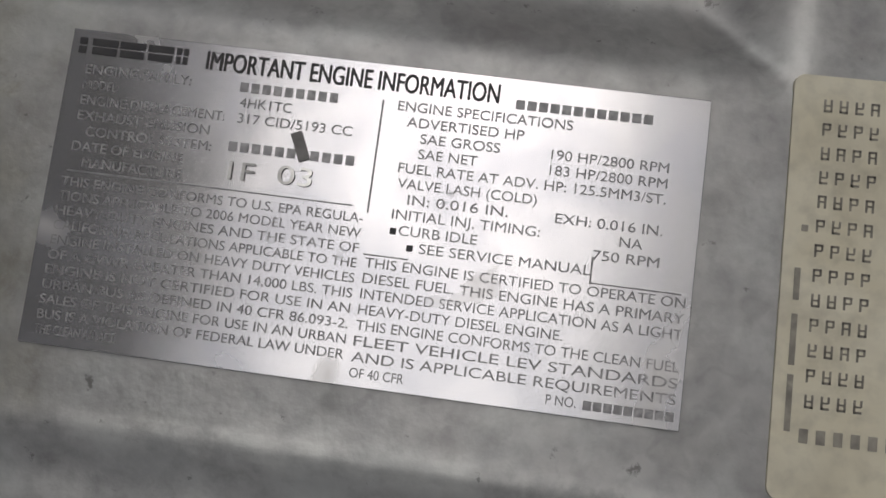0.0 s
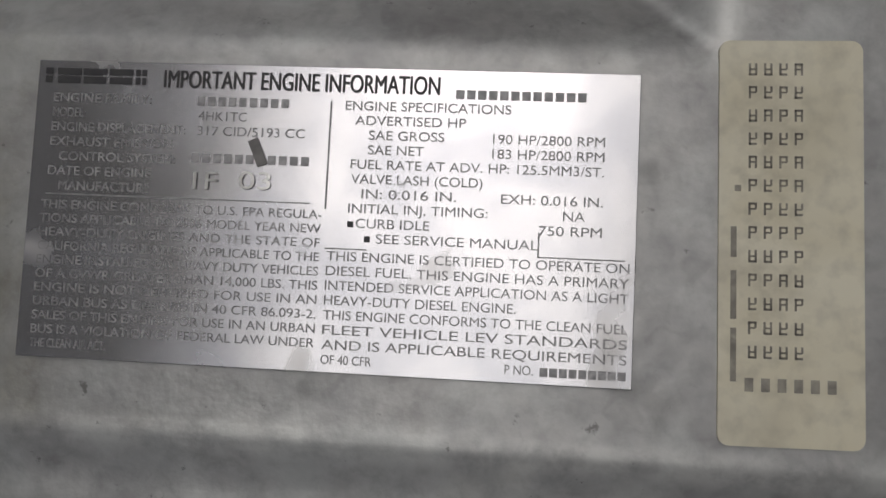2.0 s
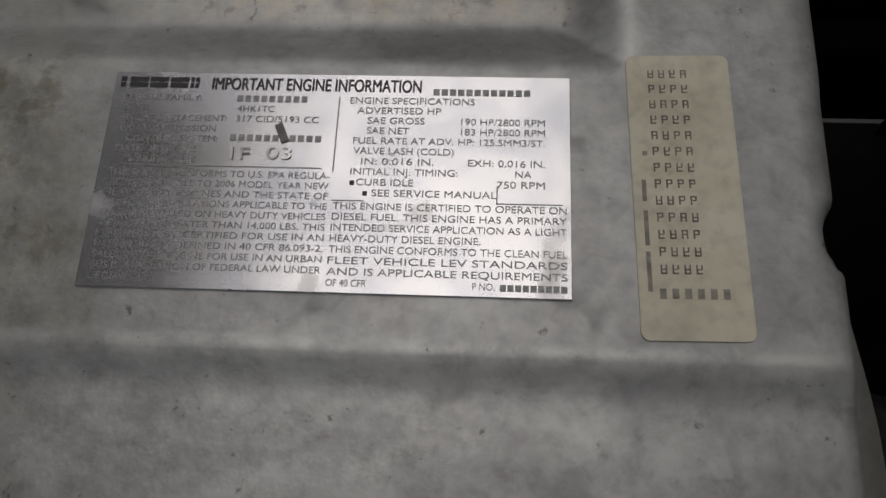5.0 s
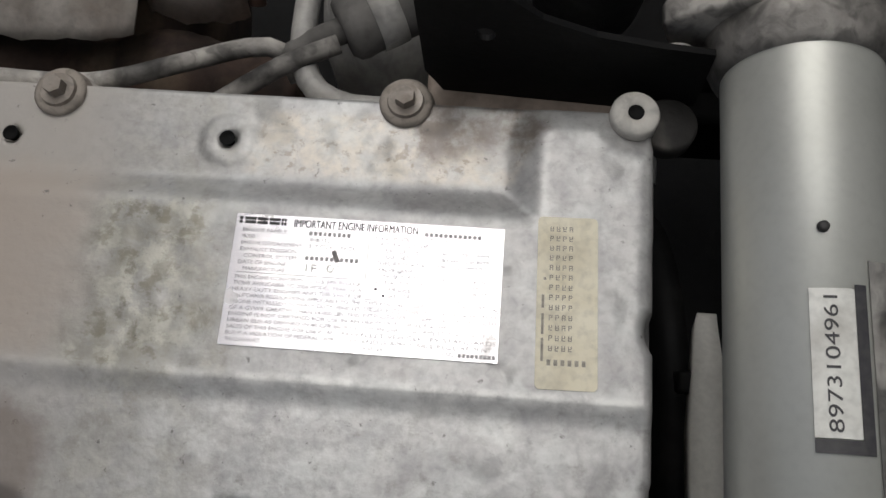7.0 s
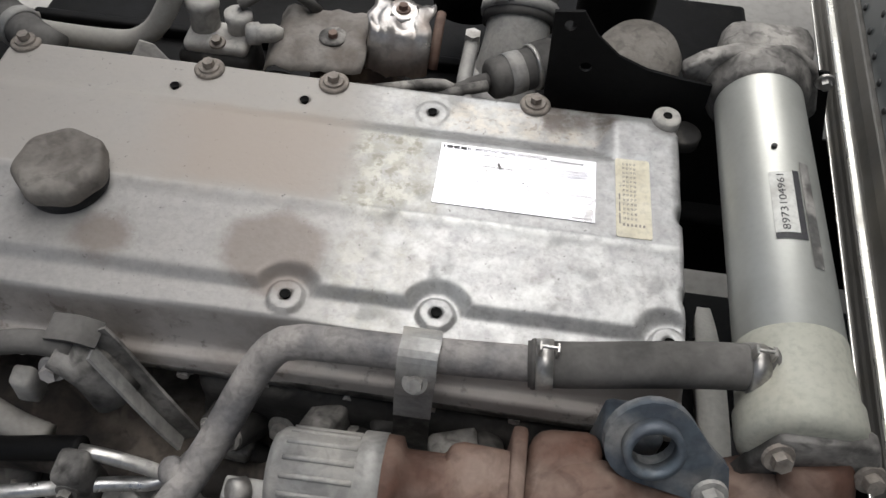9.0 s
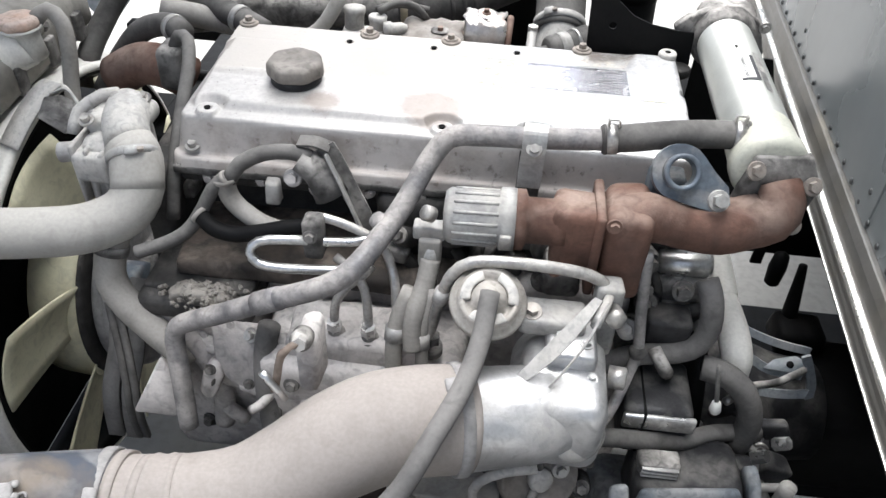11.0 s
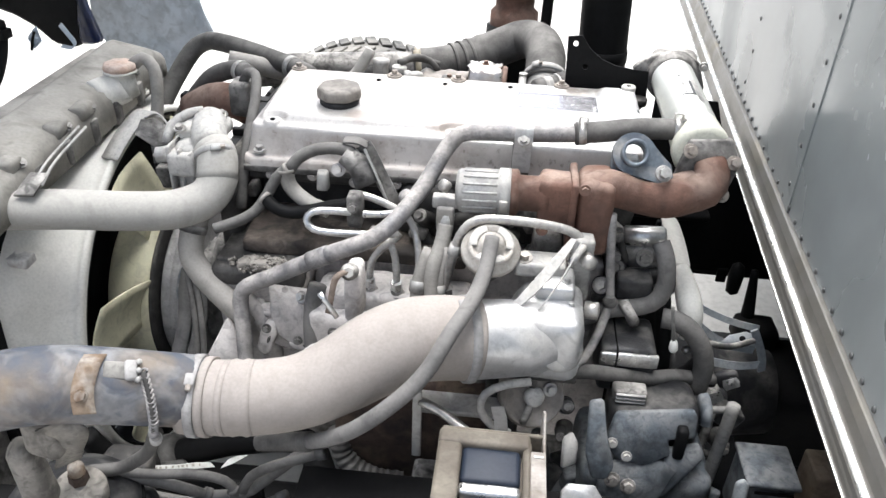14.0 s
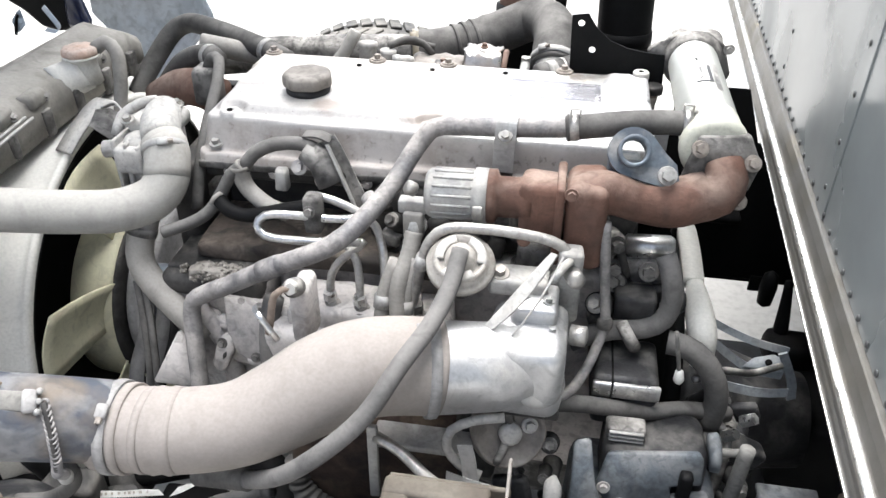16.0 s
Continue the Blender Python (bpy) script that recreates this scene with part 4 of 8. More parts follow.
# ---- EGR cooler tube with its castings ----
def egr_cooler():
    t = thing("egr_cooler", (0.22, 0.0, 0.94), "satin stainless exhaust gas cooler tube with cast flanges", "exhaust cooler")
    ax = Vector((0.02, 1, -0.02)).normalized()
    c = Vector((0.2265, 0.0, 1.016))
    part("shell", lathe([(0.030, -0.17), (0.0415, -0.165), (0.0415, 0.13), (0.0435, 0.133), (0.0445, 0.142), (0.043, 0.15), (0.03, 0.152)], c, ax, 56), "tube", t)
    part("end_casting", lathe([(0.036, -0.234), (0.0445, -0.23), (0.0458, -0.222), (0.0458, -0.206), (0.0435, -0.202), (0.0425, -0.16), (0.0422, -0.152), (0.041, -0.15)], c, ax, 56), "palecast", t, "pale yellowish cast end")
    part("cone", lathe([(0.0435, 0.128), (0.047, 0.134), (0.05, 0.142), (0.052, 0.152)], c, ax, 48), "castdark", t)
    f = frame_at(c + ax * 0.15, ax, (1, 0, 0))
    part("rear_flange", prism([(-0.078, -0.012), (-0.07, 0.008), (-0.046, 0.026), (-0.026, 0.046), (0.03, 0.048), (0.06, 0.04), (0.068, 0.02), (0.05, -0.03), (0.02, -0.048), (-0.03, -0.044), (-0.06, -0.03)], 0.018, f, 0.003), "castdark", t)
    part("rear_cap", rock(block(c + ax * 0.18 + Vector((-0.04, -0.018, -0.035)), c + ax * 0.18 + Vector((0.05, 0.035, 0.042)), 0.018, 3), 0.004, 26), "castdark", t)
    for dx, dz in ((-0.066, -0.004), (0.057, 0.025)):
        bolt(t, c + ax * 0.146 + Vector((dx, 0, dz)), -ax, 0.012, "steel")
    part("rivet_stud", lathe([(0.0028, 0), (0.0024, 0.0022), (0.001, 0.0026)], (0.217, 0.03, 1.0572), (0, 0, 1), 12), "grease", t)
    # hose stub towards the engine
    part("hose_stub", sweep([(0.192, -0.178, 1.036), (0.225, -0.176, 1.03)], 0.0145, 20), "cast", t)
    # the number label, wrapped on the tube
    R = 0.0423

    def wrap(u, v, extra):
        a = u / R - 0.36
        return c + ax * (v + 0.023) + Vector((math.sin(a), 0, math.cos(a))) * (R + extra)

    def patch(name, u0, u1, v0, v1, mat, extra, label=""):
        vs, qs = [], []
        for i in range(11):
            for v in (v0, v1):
                vs.append(wrap(u0 + (u1 - u0) * i / 10, v, extra))
        for i in range(10):
            qs.append((2 * i, 2 * i + 2, 2 * i + 3, 2 * i + 1))
        return part(name, from_arrays(vs, qs), mat, t, label)

    patch("number_label", -0.002, 0.017, -0.088, -0.022, "white", 0.0004, "white printed number label")
    patch("label_edge", 0.0172, 0.0225, -0.09, -0.02, "ink", 0.0004)
    patch("label_foot", -0.002, 0.0225, -0.0945, -0.0885, "ink", 0.0004)
    patch("grey_label", 0.0245, 0.034, -0.12, -0.008, "steel", 0.0004)
    cu = bpy.data.curves.new("letters", "FONT")
    cu.body, cu.fill_mode = "8973104961", "FRONT"
    tmp = new("letters", cu)
    me = bpy.data.meshes.new_from_object(tmp)
    bpy.data.objects.remove(tmp)
    xs = [v.co.x for v in me.vertices]
    lo, wide = min(xs), max(xs) - min(xs)
    for v in me.vertices:
        run, rise = (v.co.x - lo) / wide * 0.06 - 0.0855, v.co.y / 0.72 * 0.006
        v.co = wrap(0.0095 - rise, run, 0.0008)
    part("lettering", me, "ink", t, smooth=False)


egr_cooler()


# ---- coolant pipe, its hose, clip and clamps ----
cool = thing("coolant_pipe", (-0.52, -0.33, 0.6), "dusty grey steel coolant pipe bent across the engine", "pipe")
part("pipe", sweep([(-0.508, -0.385, 0.6), (-0.515, -0.36, 0.68), (-0.523, -0.338, 0.728), (-0.516, -0.334, 0.752), (-0.495, -0.337, 0.769), (-0.449, -0.346, 0.798), (-0.371, -0.362, 0.85), (-0.316, -0.368, 0.88), (-0.287, -0.366, 0.895), (-0.265, -0.35, 0.906), (-0.245, -0.318, 0.918),
                    (-0.216, -0.263, 0.943), (-0.188, -0.215, 0.985), (-0.165, -0.2, 1.01), (-0.13, -0.198, 1.015), (-0.06, -0.197, 1.018), (0.02, -0.195, 1.023), (0.06, -0.193, 1.028)], 0.0138, 22), "pipegrey", cool)
part("weld_collar", sweep([(-0.388, -0.3585, 0.839), (-0.356, -0.364, 0.8585)], 0.0155, 22), "pipegrey", cool)
part("brazed_nub", lathe([(0.012, 0), (0.011, 0.006), (0.004, 0.009)], (-0.243, -0.285, 0.932), (-0.5, -0.3, 0.8), 14), "pipegrey", cool)
hose = thing("coolant_hose", (0.1, -0.19, 1.01), "short dusty rubber hose joining pipe and cooler", "hose")
part("hose", sweep([(0.022, -0.1955, 1.0235), (0.06, -0.1935, 1.029), (0.11, -0.189, 1.036), (0.16, -0.183, 1.038), (0.203, -0.179, 1.037)], 0.0175, 24), "rubber", hose)
part("hose_bead", band((0.026, -0.1953, 1.0242), (1, 0.03, 0.12), 0.0172, 0.004), "rubber", hose)
part("hose_bead", band((0.199, -0.1793, 1.037), (1, 0.06, 0), 0.0172, 0.004), "rubber", hose)
for p, a in (((0.034, -0.195, 1.0255), (1, 0.03, 0.12)), ((0.186, -0.181, 1.0375), (1, 0.06, 0))):
    c = thing("spring_clamp", p, "flat spring clamp on the coolant hose", "hose clamp", "spring clamps")
    m = frame_at(Vector(p), a)
    part("band", band(p, a, 0.0178, 0.013, 0.0012), "steel", c)
    for s in (-0.0065, 0.0065):
        part("ear", block(Vector(p) + Vector((s - 0.0012, -0.004, 0.018)), Vector(p) + Vector((s + 0.0012, 0.004, 0.0285)), 0.0006, 1), "steel", c, smooth=False)
    part("bridge", block(Vector(p) + Vector((-0.0078, -0.0012, 0.026)), Vector(p) + Vector((0.0078, 0.0012, 0.0285)), 0.0006, 1), "steel", c, smooth=False)

clip = thing("pipe_clip", (-0.058, -0.16, 0.99), "dusty steel strap clip holding the coolant pipe", "pipe clip")
strap = [(-0.062, -0.164, 0.982), (-0.061, -0.17, 1.002), (-0.06, -0.182, 1.024), (-0.059, -0.194, 1.0345), (-0.06, -0.208, 1.0325), (-0.06, -0.216, 1.018), (-0.061, -0.219, 0.99), (-0.0615, -0.221, 0.96)]


def ribbon(points, width, thick, across=(1, 0, 0)):
    line = spline(points, 0.004)
    v, q = [], []
    ac = Vector(across).normalized()
    for k, p in enumerate(line):
        way = (line[min(k + 1, len(line) - 1)] - line[max(k - 1, 0)]).normalized()
        up = way.cross(ac).normalized()
        w = width(k / (len(line) - 1)) if callable(width) else width
        v += [p - ac * w / 2, p + ac * w / 2, p + ac * w / 2 + up * thick, p - ac * w / 2 + up * thick]
    for k in range(len(line) - 1):
        for s in range(4):
            a, b = 4 * k + s, 4 * k + (s + 1) % 4
            q.append((a, b, b + 4, a + 4))
    q += [(3, 2, 1, 0), tuple(len(v) - 4 + s for s in range(4))]
    return from_arrays(v, q)


part("strap", ribbon(strap, 0.03, 0.003), "cast", clip, smooth=False)
part("leg", ribbon([(-0.0615, -0.2, 1.0), (-0.062, -0.212, 0.96), (-0.063, -0.214, 0.9), (-0.06, -0.21, 0.85)], 0.03, 0.004), "castdark", clip, smooth=False)
bolt(clip, (-0.06, -0.2195, 1.016), (0, -0.75, 0.65), 0.013, "steel")

# ---- lifting eye ----
eye = thing("lifting_eye", (0.13, -0.25, 0.95), "blue-grey forged engine lifting eye bolted to the head", "lifting eye")
em = frame_at(Vector((0.115, -0.243, 1.018)), (0.05, -0.8, 0.55), (1, 0, -0.1))
outline = [(0.034 * math.cos(radians(k)), 0.034 * math.sin(radians(k))) for k in range(45, 271, 15)] + [(0.028, -0.038), (0.056, -0.042), (0.066, -0.028), (0.06, -0.008), (0.042, 0.006)]
part("plate", pierced(outline, [(0.0, 0.0, 0.0165)], 0.01, em), "bluegrey", eye, smooth=False)
part("rim", ring(0.0165, 0.022, 0.0125, em), "bluegrey", eye, "worn rim of the hole")
part("tail", block((0.085, -0.235, 0.93), (0.13, -0.2, 1.0), 0.006), "bluegrey", eye)
bolt(eye, em @ Vector((0.048, -0.026, 0.01)), em.to_3x3() @ Vector((0, 0, 1)), 0.018, "cast", 1.5)

# ---- EGR valve and rusty duct ----
egr = thing("egr_valve", (0.05, -0.27, 0.88), "grey ribbed valve body with rusty cast iron duct", "exhaust valve")
part("motor_body", lathe([(0.012, -0.006), (0.03, -0.004), (0.0345, 0.002), (0.0345, 0.062), (0.039, 0.064), (0.039, 0.082), (0.03, 0.084)], (-0.157, -0.278, 0.948), (1, 0.01, 0.02), 48, (12, 0.01)), "cast", egr)
for k in range(16):
    a = 2 * math.pi * k / 16
    part("ridge", sweep([(-0.15, -0.278 + 0.0345 * math.sin(a), 0.948 + 0.0345 * math.cos(a)), (-0.096, -0.2775 + 0.0345 * math.sin(a), 0.949 + 0.0345 * math.cos(a))], 0.0022, 8), "cast", egr)
part("collar_clip", block((-0.092, -0.322, 0.935), (-0.078, -0.312, 0.955), 0.002), "steel", egr)
part("adapter", lathe([(0.038, 0), (0.038, 0.012), (0.029, 0.016), (0.029, 0.045), (0.034, 0.05), (0.034, 0.062)], (-0.076, -0.277, 0.95), (1, 0, 0.02), 32), "rust", egr)
part("valve_housing", rock(block((-0.03, -0.31, 0.9), (0.03, -0.245, 0.985), 0.012, 3), 0.003, 40), "rust", egr)
part("flange", rock(block((0.018, -0.316, 0.87), (0.03, -0.23, 0.99), 0.004, 2), 0.001, 40), "rust", egr)
part("lower_flange", rock(block((0.032, -0.314, 0.862), (0.088, -0.225, 0.99), 0.014, 3), 0.003, 30), "rust", egr)
part("duct", sweep([(0.045, -0.276, 0.952), (0.085, -0.272, 0.968), (0.13, -0.268, 0.955), (0.17, -0.262, 0.952), (0.205, -0.253, 0.962), (0.232, -0.252, 0.972), (0.24, -0.245, 0.99), (0.236, -0.23, 1.005)], lambda k: 0.031 + 0.004 * math.cos(k * 9), 26), "rust", egr)
part("elbow_flange", rock(prism([(-0.05, -0.03), (-0.035, 0.035), (0.03, 0.04), (0.05, 0.0), (0.04, -0.04), (-0.02, -0.045)], 0.014, frame_at(Vector((0.232, -0.228, 1.01)), (0.02, -1, 0.1)), 0.003), 0.001, 60), "castdark", egr)
for p in ((0.2, -0.244, 1.03), (0.262, -0.25, 0.96), (0.27, -0.244, 1.015)):
    bolt(egr, p, (0.1, -0.85, 0.5), 0.015, "dirtybolt")
for p in ((0.038, -0.318, 0.985), (0.038, -0.318, 0.88), (-0.02, -0.313, 0.905)):
    bolt(egr, p, (0, -1, 0.2), 0.012, "rust")
part("connector", block((-0.198, -0.305, 0.925), (-0.158, -0.285, 0.945), 0.003), "cast", egr)
part("connector", block((-0.19, -0.312, 0.885), (-0.162, -0.288, 0.93), 0.004), "rubberpale", egr, "dusty plug")
part("sensor_boss", lathe([(0.01, 0), (0.01, 0.012), (0.007, 0.014)], (-0.175, -0.3, 0.962), (-0.6, -0.4, 0.5), 16), "steel", egr)
part("shelf_casting", rock(block((-0.03, -0.275, 0.82), (0.02, -0.2, 0.87), 0.01, 2), 0.004, 30), "castdark", egr)

# ---- intake: rubber duct, inlet casting, steel crossover pipe ----
duct = thing("intake_duct", (-0.3, -0.55, 0.7), "wide dust-covered rubber intake duct with an S-bend", "intake duct")


def duct_radius(k):
    r = 0.0535 + 0.01 * ss(0.35, 0.75, k)
    return float(r + 0.0022 * (math.exp(-(((k - 0.17) / 0.008) ** 2)) + math.exp(-(((k - 0.21) / 0.008) ** 2)) + math.exp(-(((k - 0.03) / 0.012) ** 2))))


part("duct", sweep([(-0.515, -0.606, 0.757), (-0.46, -0.602, 0.757), (-0.4, -0.592, 0.757), (-0.345, -0.575, 0.762), (-0.295, -0.55, 0.779), (-0.25, -0.525, 0.799), (-0.205, -0.503, 0.81), (-0.16, -0.486, 0.808), (-0.112, -0.47, 0.799)], duct_radius, 40, 0.006), "duct", duct)
for c, a in (((-0.452, -0.6015, 0.757), (1, 0.06, 0)), ((-0.418, -0.596, 0.757), (1, 0.15, 0))):
    part("rib_ring", band(c, a, 0.053, 0.01, 0.001), "duct", duct)
cross = thing("crossover_pipe", (-0.6, -0.66, 0.7), "dented grey steel intake pipe with rust stains", "intake pipe")
part("pipe", sweep([(-0.86, -0.72, 0.76), (-0.79, -0.715, 0.8), (-0.73, -0.705, 0.823), (-0.66, -0.685, 0.83), (-0.59, -0.655, 0.81), (-0.54, -0.626, 0.785), (-0.495, -0.6, 0.762)], 0.0515, 36), "crossover", cross)
part("mounting_tab", ribbon([(-0.594, -0.662, 0.868), (-0.594, -0.68, 0.866), (-0.594, -0.698, 0.855), (-0.593, -0.71, 0.843), (-0.59, -0.718, 0.828), (-0.588, -0.7215, 0.822)], 0.027, 0.003, (0.9, 0.4, -0.2)), "tabrust", cross, "rust-stained tab")
bolt(cross, (-0.593, -0.713, 0.845), (0.3, -0.75, 0.6), 0.014, "tabrust", 1.3)
sm = frame_at(Vector((-0.563, -0.664, 0.845)), (0.45, -0.42, 0.78), (0.87, 0.4, -0.25))
part("sensor", prism([(-0.024, -0.01), (0.006, -0.012), (0.008, 0.012), (-0.022, 0.013)], 0.009, sm, 0.002), "gearlight", cross)
part("sensor_clip", prism([(0.004, -0.014), (0.02, -0.012), (0.018, 0.014), (0.002, 0.014)], 0.013, sm, 0.003), "barrelgrey", cross)
for k in range(3):
    part("sensor_pin", lathe([(0.0038, 0), (0.0038, 0.01), (0.002, 0.011)], sm @ Vector((0.018, -0.012 + 0.012 * k, 0.002)), sm.to_3x3() @ Vector((0.3, 0, 1)), 10), "cast", cross)
part("rust_ring", band((-0.478, -0.603, 0.757), (1, 0.06, 0), 0.0555, 0.012), "duct", duct)
clamp("duct_clamp", (-0.494, -0.604, 0.758), (1, 0.1, -0.05), 0.0575, "rust-marked band clamp on the rubber duct", (0.1, -0.45, 0.9), 0.013, "barrelgrey", "duct clamps")
clamp("duct_clamp", (-0.122, -0.473, 0.8), (1, 0.3, -0.1), 0.065, "band clamp where duct meets the inlet casting", (-0.1, -0.1, 1), 0.014, "barrelgrey", "duct clamps")
inlet = thing("inlet_casting", (-0.03, -0.44, 0.72), "bright cast aluminium inlet elbow with a square cap", "inlet casting")
part("elbow", sweep([(-0.118, -0.472, 0.799), (-0.07, -0.458, 0.795), (-0.03, -0.446, 0.792), (-0.012, -0.428, 0.788), (-0.008, -0.39, 0.778), (-0.006, -0.33, 0.76)], lambda k: 0.0615 - 0.008 * k, 40), "bright", inlet)
part("body", rock(block((-0.05, -0.485, 0.735), (0.05, -0.36, 0.848), 0.02, 4), 0.003, 26), "bright", inlet)
part("cap", block((-0.025, -0.42, 0.84), (0.035, -0.355, 0.868), 0.006), "bright", inlet)
part("dish", lathe([(0.034, -0.004), (0.032, 0.003), (0.022, 0.001), (0.004, -0.002)], (0.022, -0.477, 0.795), (0.35, -0.85, 0.3), 28), "cast", inlet, "worn dull dish")
# Thin near-black slab carries the shade of the gap under the casting.
part("base_gap_shade", rock(block((-0.1, -0.47, 0.726), (0.05, -0.4, 0.738), 0.004, 3), 0.002, 30), "darkiron", inlet)
part("lever_boss", lathe([(0.014, 0), (0.014, 0.02), (0.009, 0.022)], (0.055, -0.4, 0.82), (1, -0.2, 0.1), 20), "steel", inlet)
for p in ((-0.01, -0.39, 0.868), (0.022, -0.398, 0.868), (0.03, -0.43, 0.845)):
    bolt(inlet, p, (0, 0, 1), 0.01, "zinc")
part("neck", lathe([(0.05, -0.02), (0.055, 0.0), (0.055, 0.012), (0.045, 0.014)], (0.0, -0.35, 0.77), (0.1, 1, -0.1), 28), "bright", inlet)

# ---- vacuum diaphragm and hoses ----
dia = thing("vacuum_diaphragm", (-0.098, -0.37, 0.86), "dusty round diaphragm unit with clamped rim", "diaphragm unit")
dm = (0.05, -0.45, 0.9)
part("dome", lathe([(0.046, -0.006), (0.0465, 0.0), (0.044, 0.005), (0.0385, 0.0052), (0.0372, 0.015), (0.0315, 0.019), (0.0275, 0.012), (0.0215, 0.011), (0.0195, 0.021), (0.0125, 0.024), (0.008, 0.026), (0.007, 0.032)], (-0.098, -0.376, 0.9), dm, 44), "pale", dia)
dframe = frame_at(Vector((-0.098, -0.376, 0.9)), dm, (1, 0, 0))
for a0 in (30, 150, 270):
    pad_outline = [(r * math.cos(radians(a0 + a)), r * math.sin(radians(a0 + a))) for r, sweep_a in ((0.0345, range(-42, 43, 12)), (0.022, range(42, -43, -12))) for a in sweep_a]
    part("pad", prism(pad_outline, 0.006, dframe @ Matrix.Translation((0, 0, 0.013)), 0.0015), "castpale", dia)
part("lower_shell", lathe([(0.044, -0.006), (0.04, -0.02), (0.03, -0.035), (0.018, -0.05), (0.018, -0.07)], (-0.098, -0.376, 0.9), dm, 36), "castdark", dia)
part("bracket", block((-0.06, -0.385, 0.86), (0.02, -0.34, 0.885), 0.006), "cast", dia)
bolt(dia, (-0.045, -0.37, 0.886), (0, -0.3, 1), 0.016, "pale")
vh = thing("vacuum_hose", (-0.25, -0.6, 0.65), "dusty grey rubber vacuum hose curving under the duct", "hose")
part("hose", sweep([(-0.097, -0.39, 0.93), (-0.099, -0.41, 0.918), (-0.103, -0.445, 0.906), (-0.117, -0.5, 0.89), (-0.142, -0.555, 0.872), (-0.172, -0.6, 0.834), (-0.214, -0.625, 0.795), (-0.27, -0.625, 0.74), (-0.325, -0.6, 0.688), (-0.36, -0.58, 0.662)], 0.0115, 18), "hosegrey", vh)
part("ribbed_sleeve", sweep([(-0.34, -0.592, 0.676), (-0.38, -0.575, 0.652), (-0.43, -0.56, 0.63)], 0.0135, 16, 0.002, (180, 0.0015)), "rubber", vh)

# ---- steel tube loop over the diaphragm ----
loop = thing("breather_tube", (-0.05, -0.34, 0.85), "dusty steel breather tube arched over the diaphragm", "tube")
part("tube", sweep([(-0.178, -0.345, 0.775), (-0.166, -0.347, 0.82), (-0.155, -0.35, 0.88), (-0.143, -0.349, 0.915), (-0.122, -0.346, 0.933), (-0.08, -0.343, 0.936), (-0.02, -0.339, 0.931), (0.02, -0.336, 0.922), (0.04, -0.336, 0.908), (0.047, -0.338, 0.885), (0.05, -0.34, 0.86)], 0.0075, 16), "steel", loop)
part("union", sweep([(-0.158, -0.3495, 0.868), (-0.153, -0.35, 0.888)], 0.0098, 14), "castpale", loop)
part("union", sweep([(0.043, -0.3365, 0.9), (0.0475, -0.338, 0.88)], 0.0098, 14), "castpale", loop)
brk = thing("lever_bracket", (0.0, -0.36, 0.82), "dusty steel lever bracket beside the inlet casting", "bracket")
part("plate", ribbon([(0.024, -0.4, 0.945), (0.005, -0.415, 0.92), (-0.018, -0.428, 0.888), (-0.042, -0.44, 0.86), (-0.062, -0.445, 0.838)], lambda k: 0.01 + 0.01 * math.sin(math.pi * k), 0.0025, (0.75, -0.55, 0.1)), "castpale", brk, smooth=False)
part("plate_edge", ribbon([(0.034, -0.405, 0.94), (0.016, -0.43, 0.905), (-0.006, -0.446, 0.87), (-0.026, -0.455, 0.84)], 0.009, 0.0025, (0.3, 0.3, 0.9)), "castpale", brk, smooth=False)
part("arm", sweep([(0.046, -0.345, 0.9), (0.036, -0.38, 0.912), (0.024, -0.41, 0.912)], 0.006, 10), "cast", brk)
part("post", rock(block((0.03, -0.35, 0.8), (0.062, -0.32, 0.915), 0.006), 0.003, 30), "cast", brk)
part("pivot", lathe([(0.012, 0), (0.012, 0.02), (0.006, 0.024)], (0.05, -0.355, 0.885), (0.3, -1, 0.2), 18), "steel", brk)
rod = thing("control_rod", (0.09, -0.3, 0.65), "thin dusty steel control rod with ball ends", "rod")
part("rod", sweep([(0.088, -0.3, 0.938), (0.092, -0.305, 0.895), (0.099, -0.31, 0.833), (0.105, -0.318, 0.781), (0.098, -0.33, 0.749), (0.087, -0.35, 0.724), (0.069, -0.38, 0.708), (0.046, -0.405, 0.707), (0.019, -0.42, 0.714)], 0.0074, 14), "pipegrey", rod)
part("ball_end", lathe([(0.004, -0.012), (0.011, -0.006), (0.012, 0), (0.011, 0.006), (0.004, 0.012)], (0.105, -0.318, 0.781), (0.1, -0.1, -1), 16), "castdark", rod)

part("housing_rim", ribbon([(0.253, 0.045, 0.735), (0.25, 0.03, 0.744), (0.247, 0.0, 0.756), (0.244, -0.05, 0.767), (0.242, -0.12, 0.773), (0.241, -0.19, 0.768)], lambda k: 0.016 + 0.014 * min(1.0, 2.5 * k), 0.02, (1, 0, 0)), "shroud", engine, "pale dusty rim of the flywheel housing")
part("rim_lug", rock(block((0.225, -0.014, 0.75), (0.24, 0.004, 0.768), 0.003, 2), 0.002, 50), "black", engine)

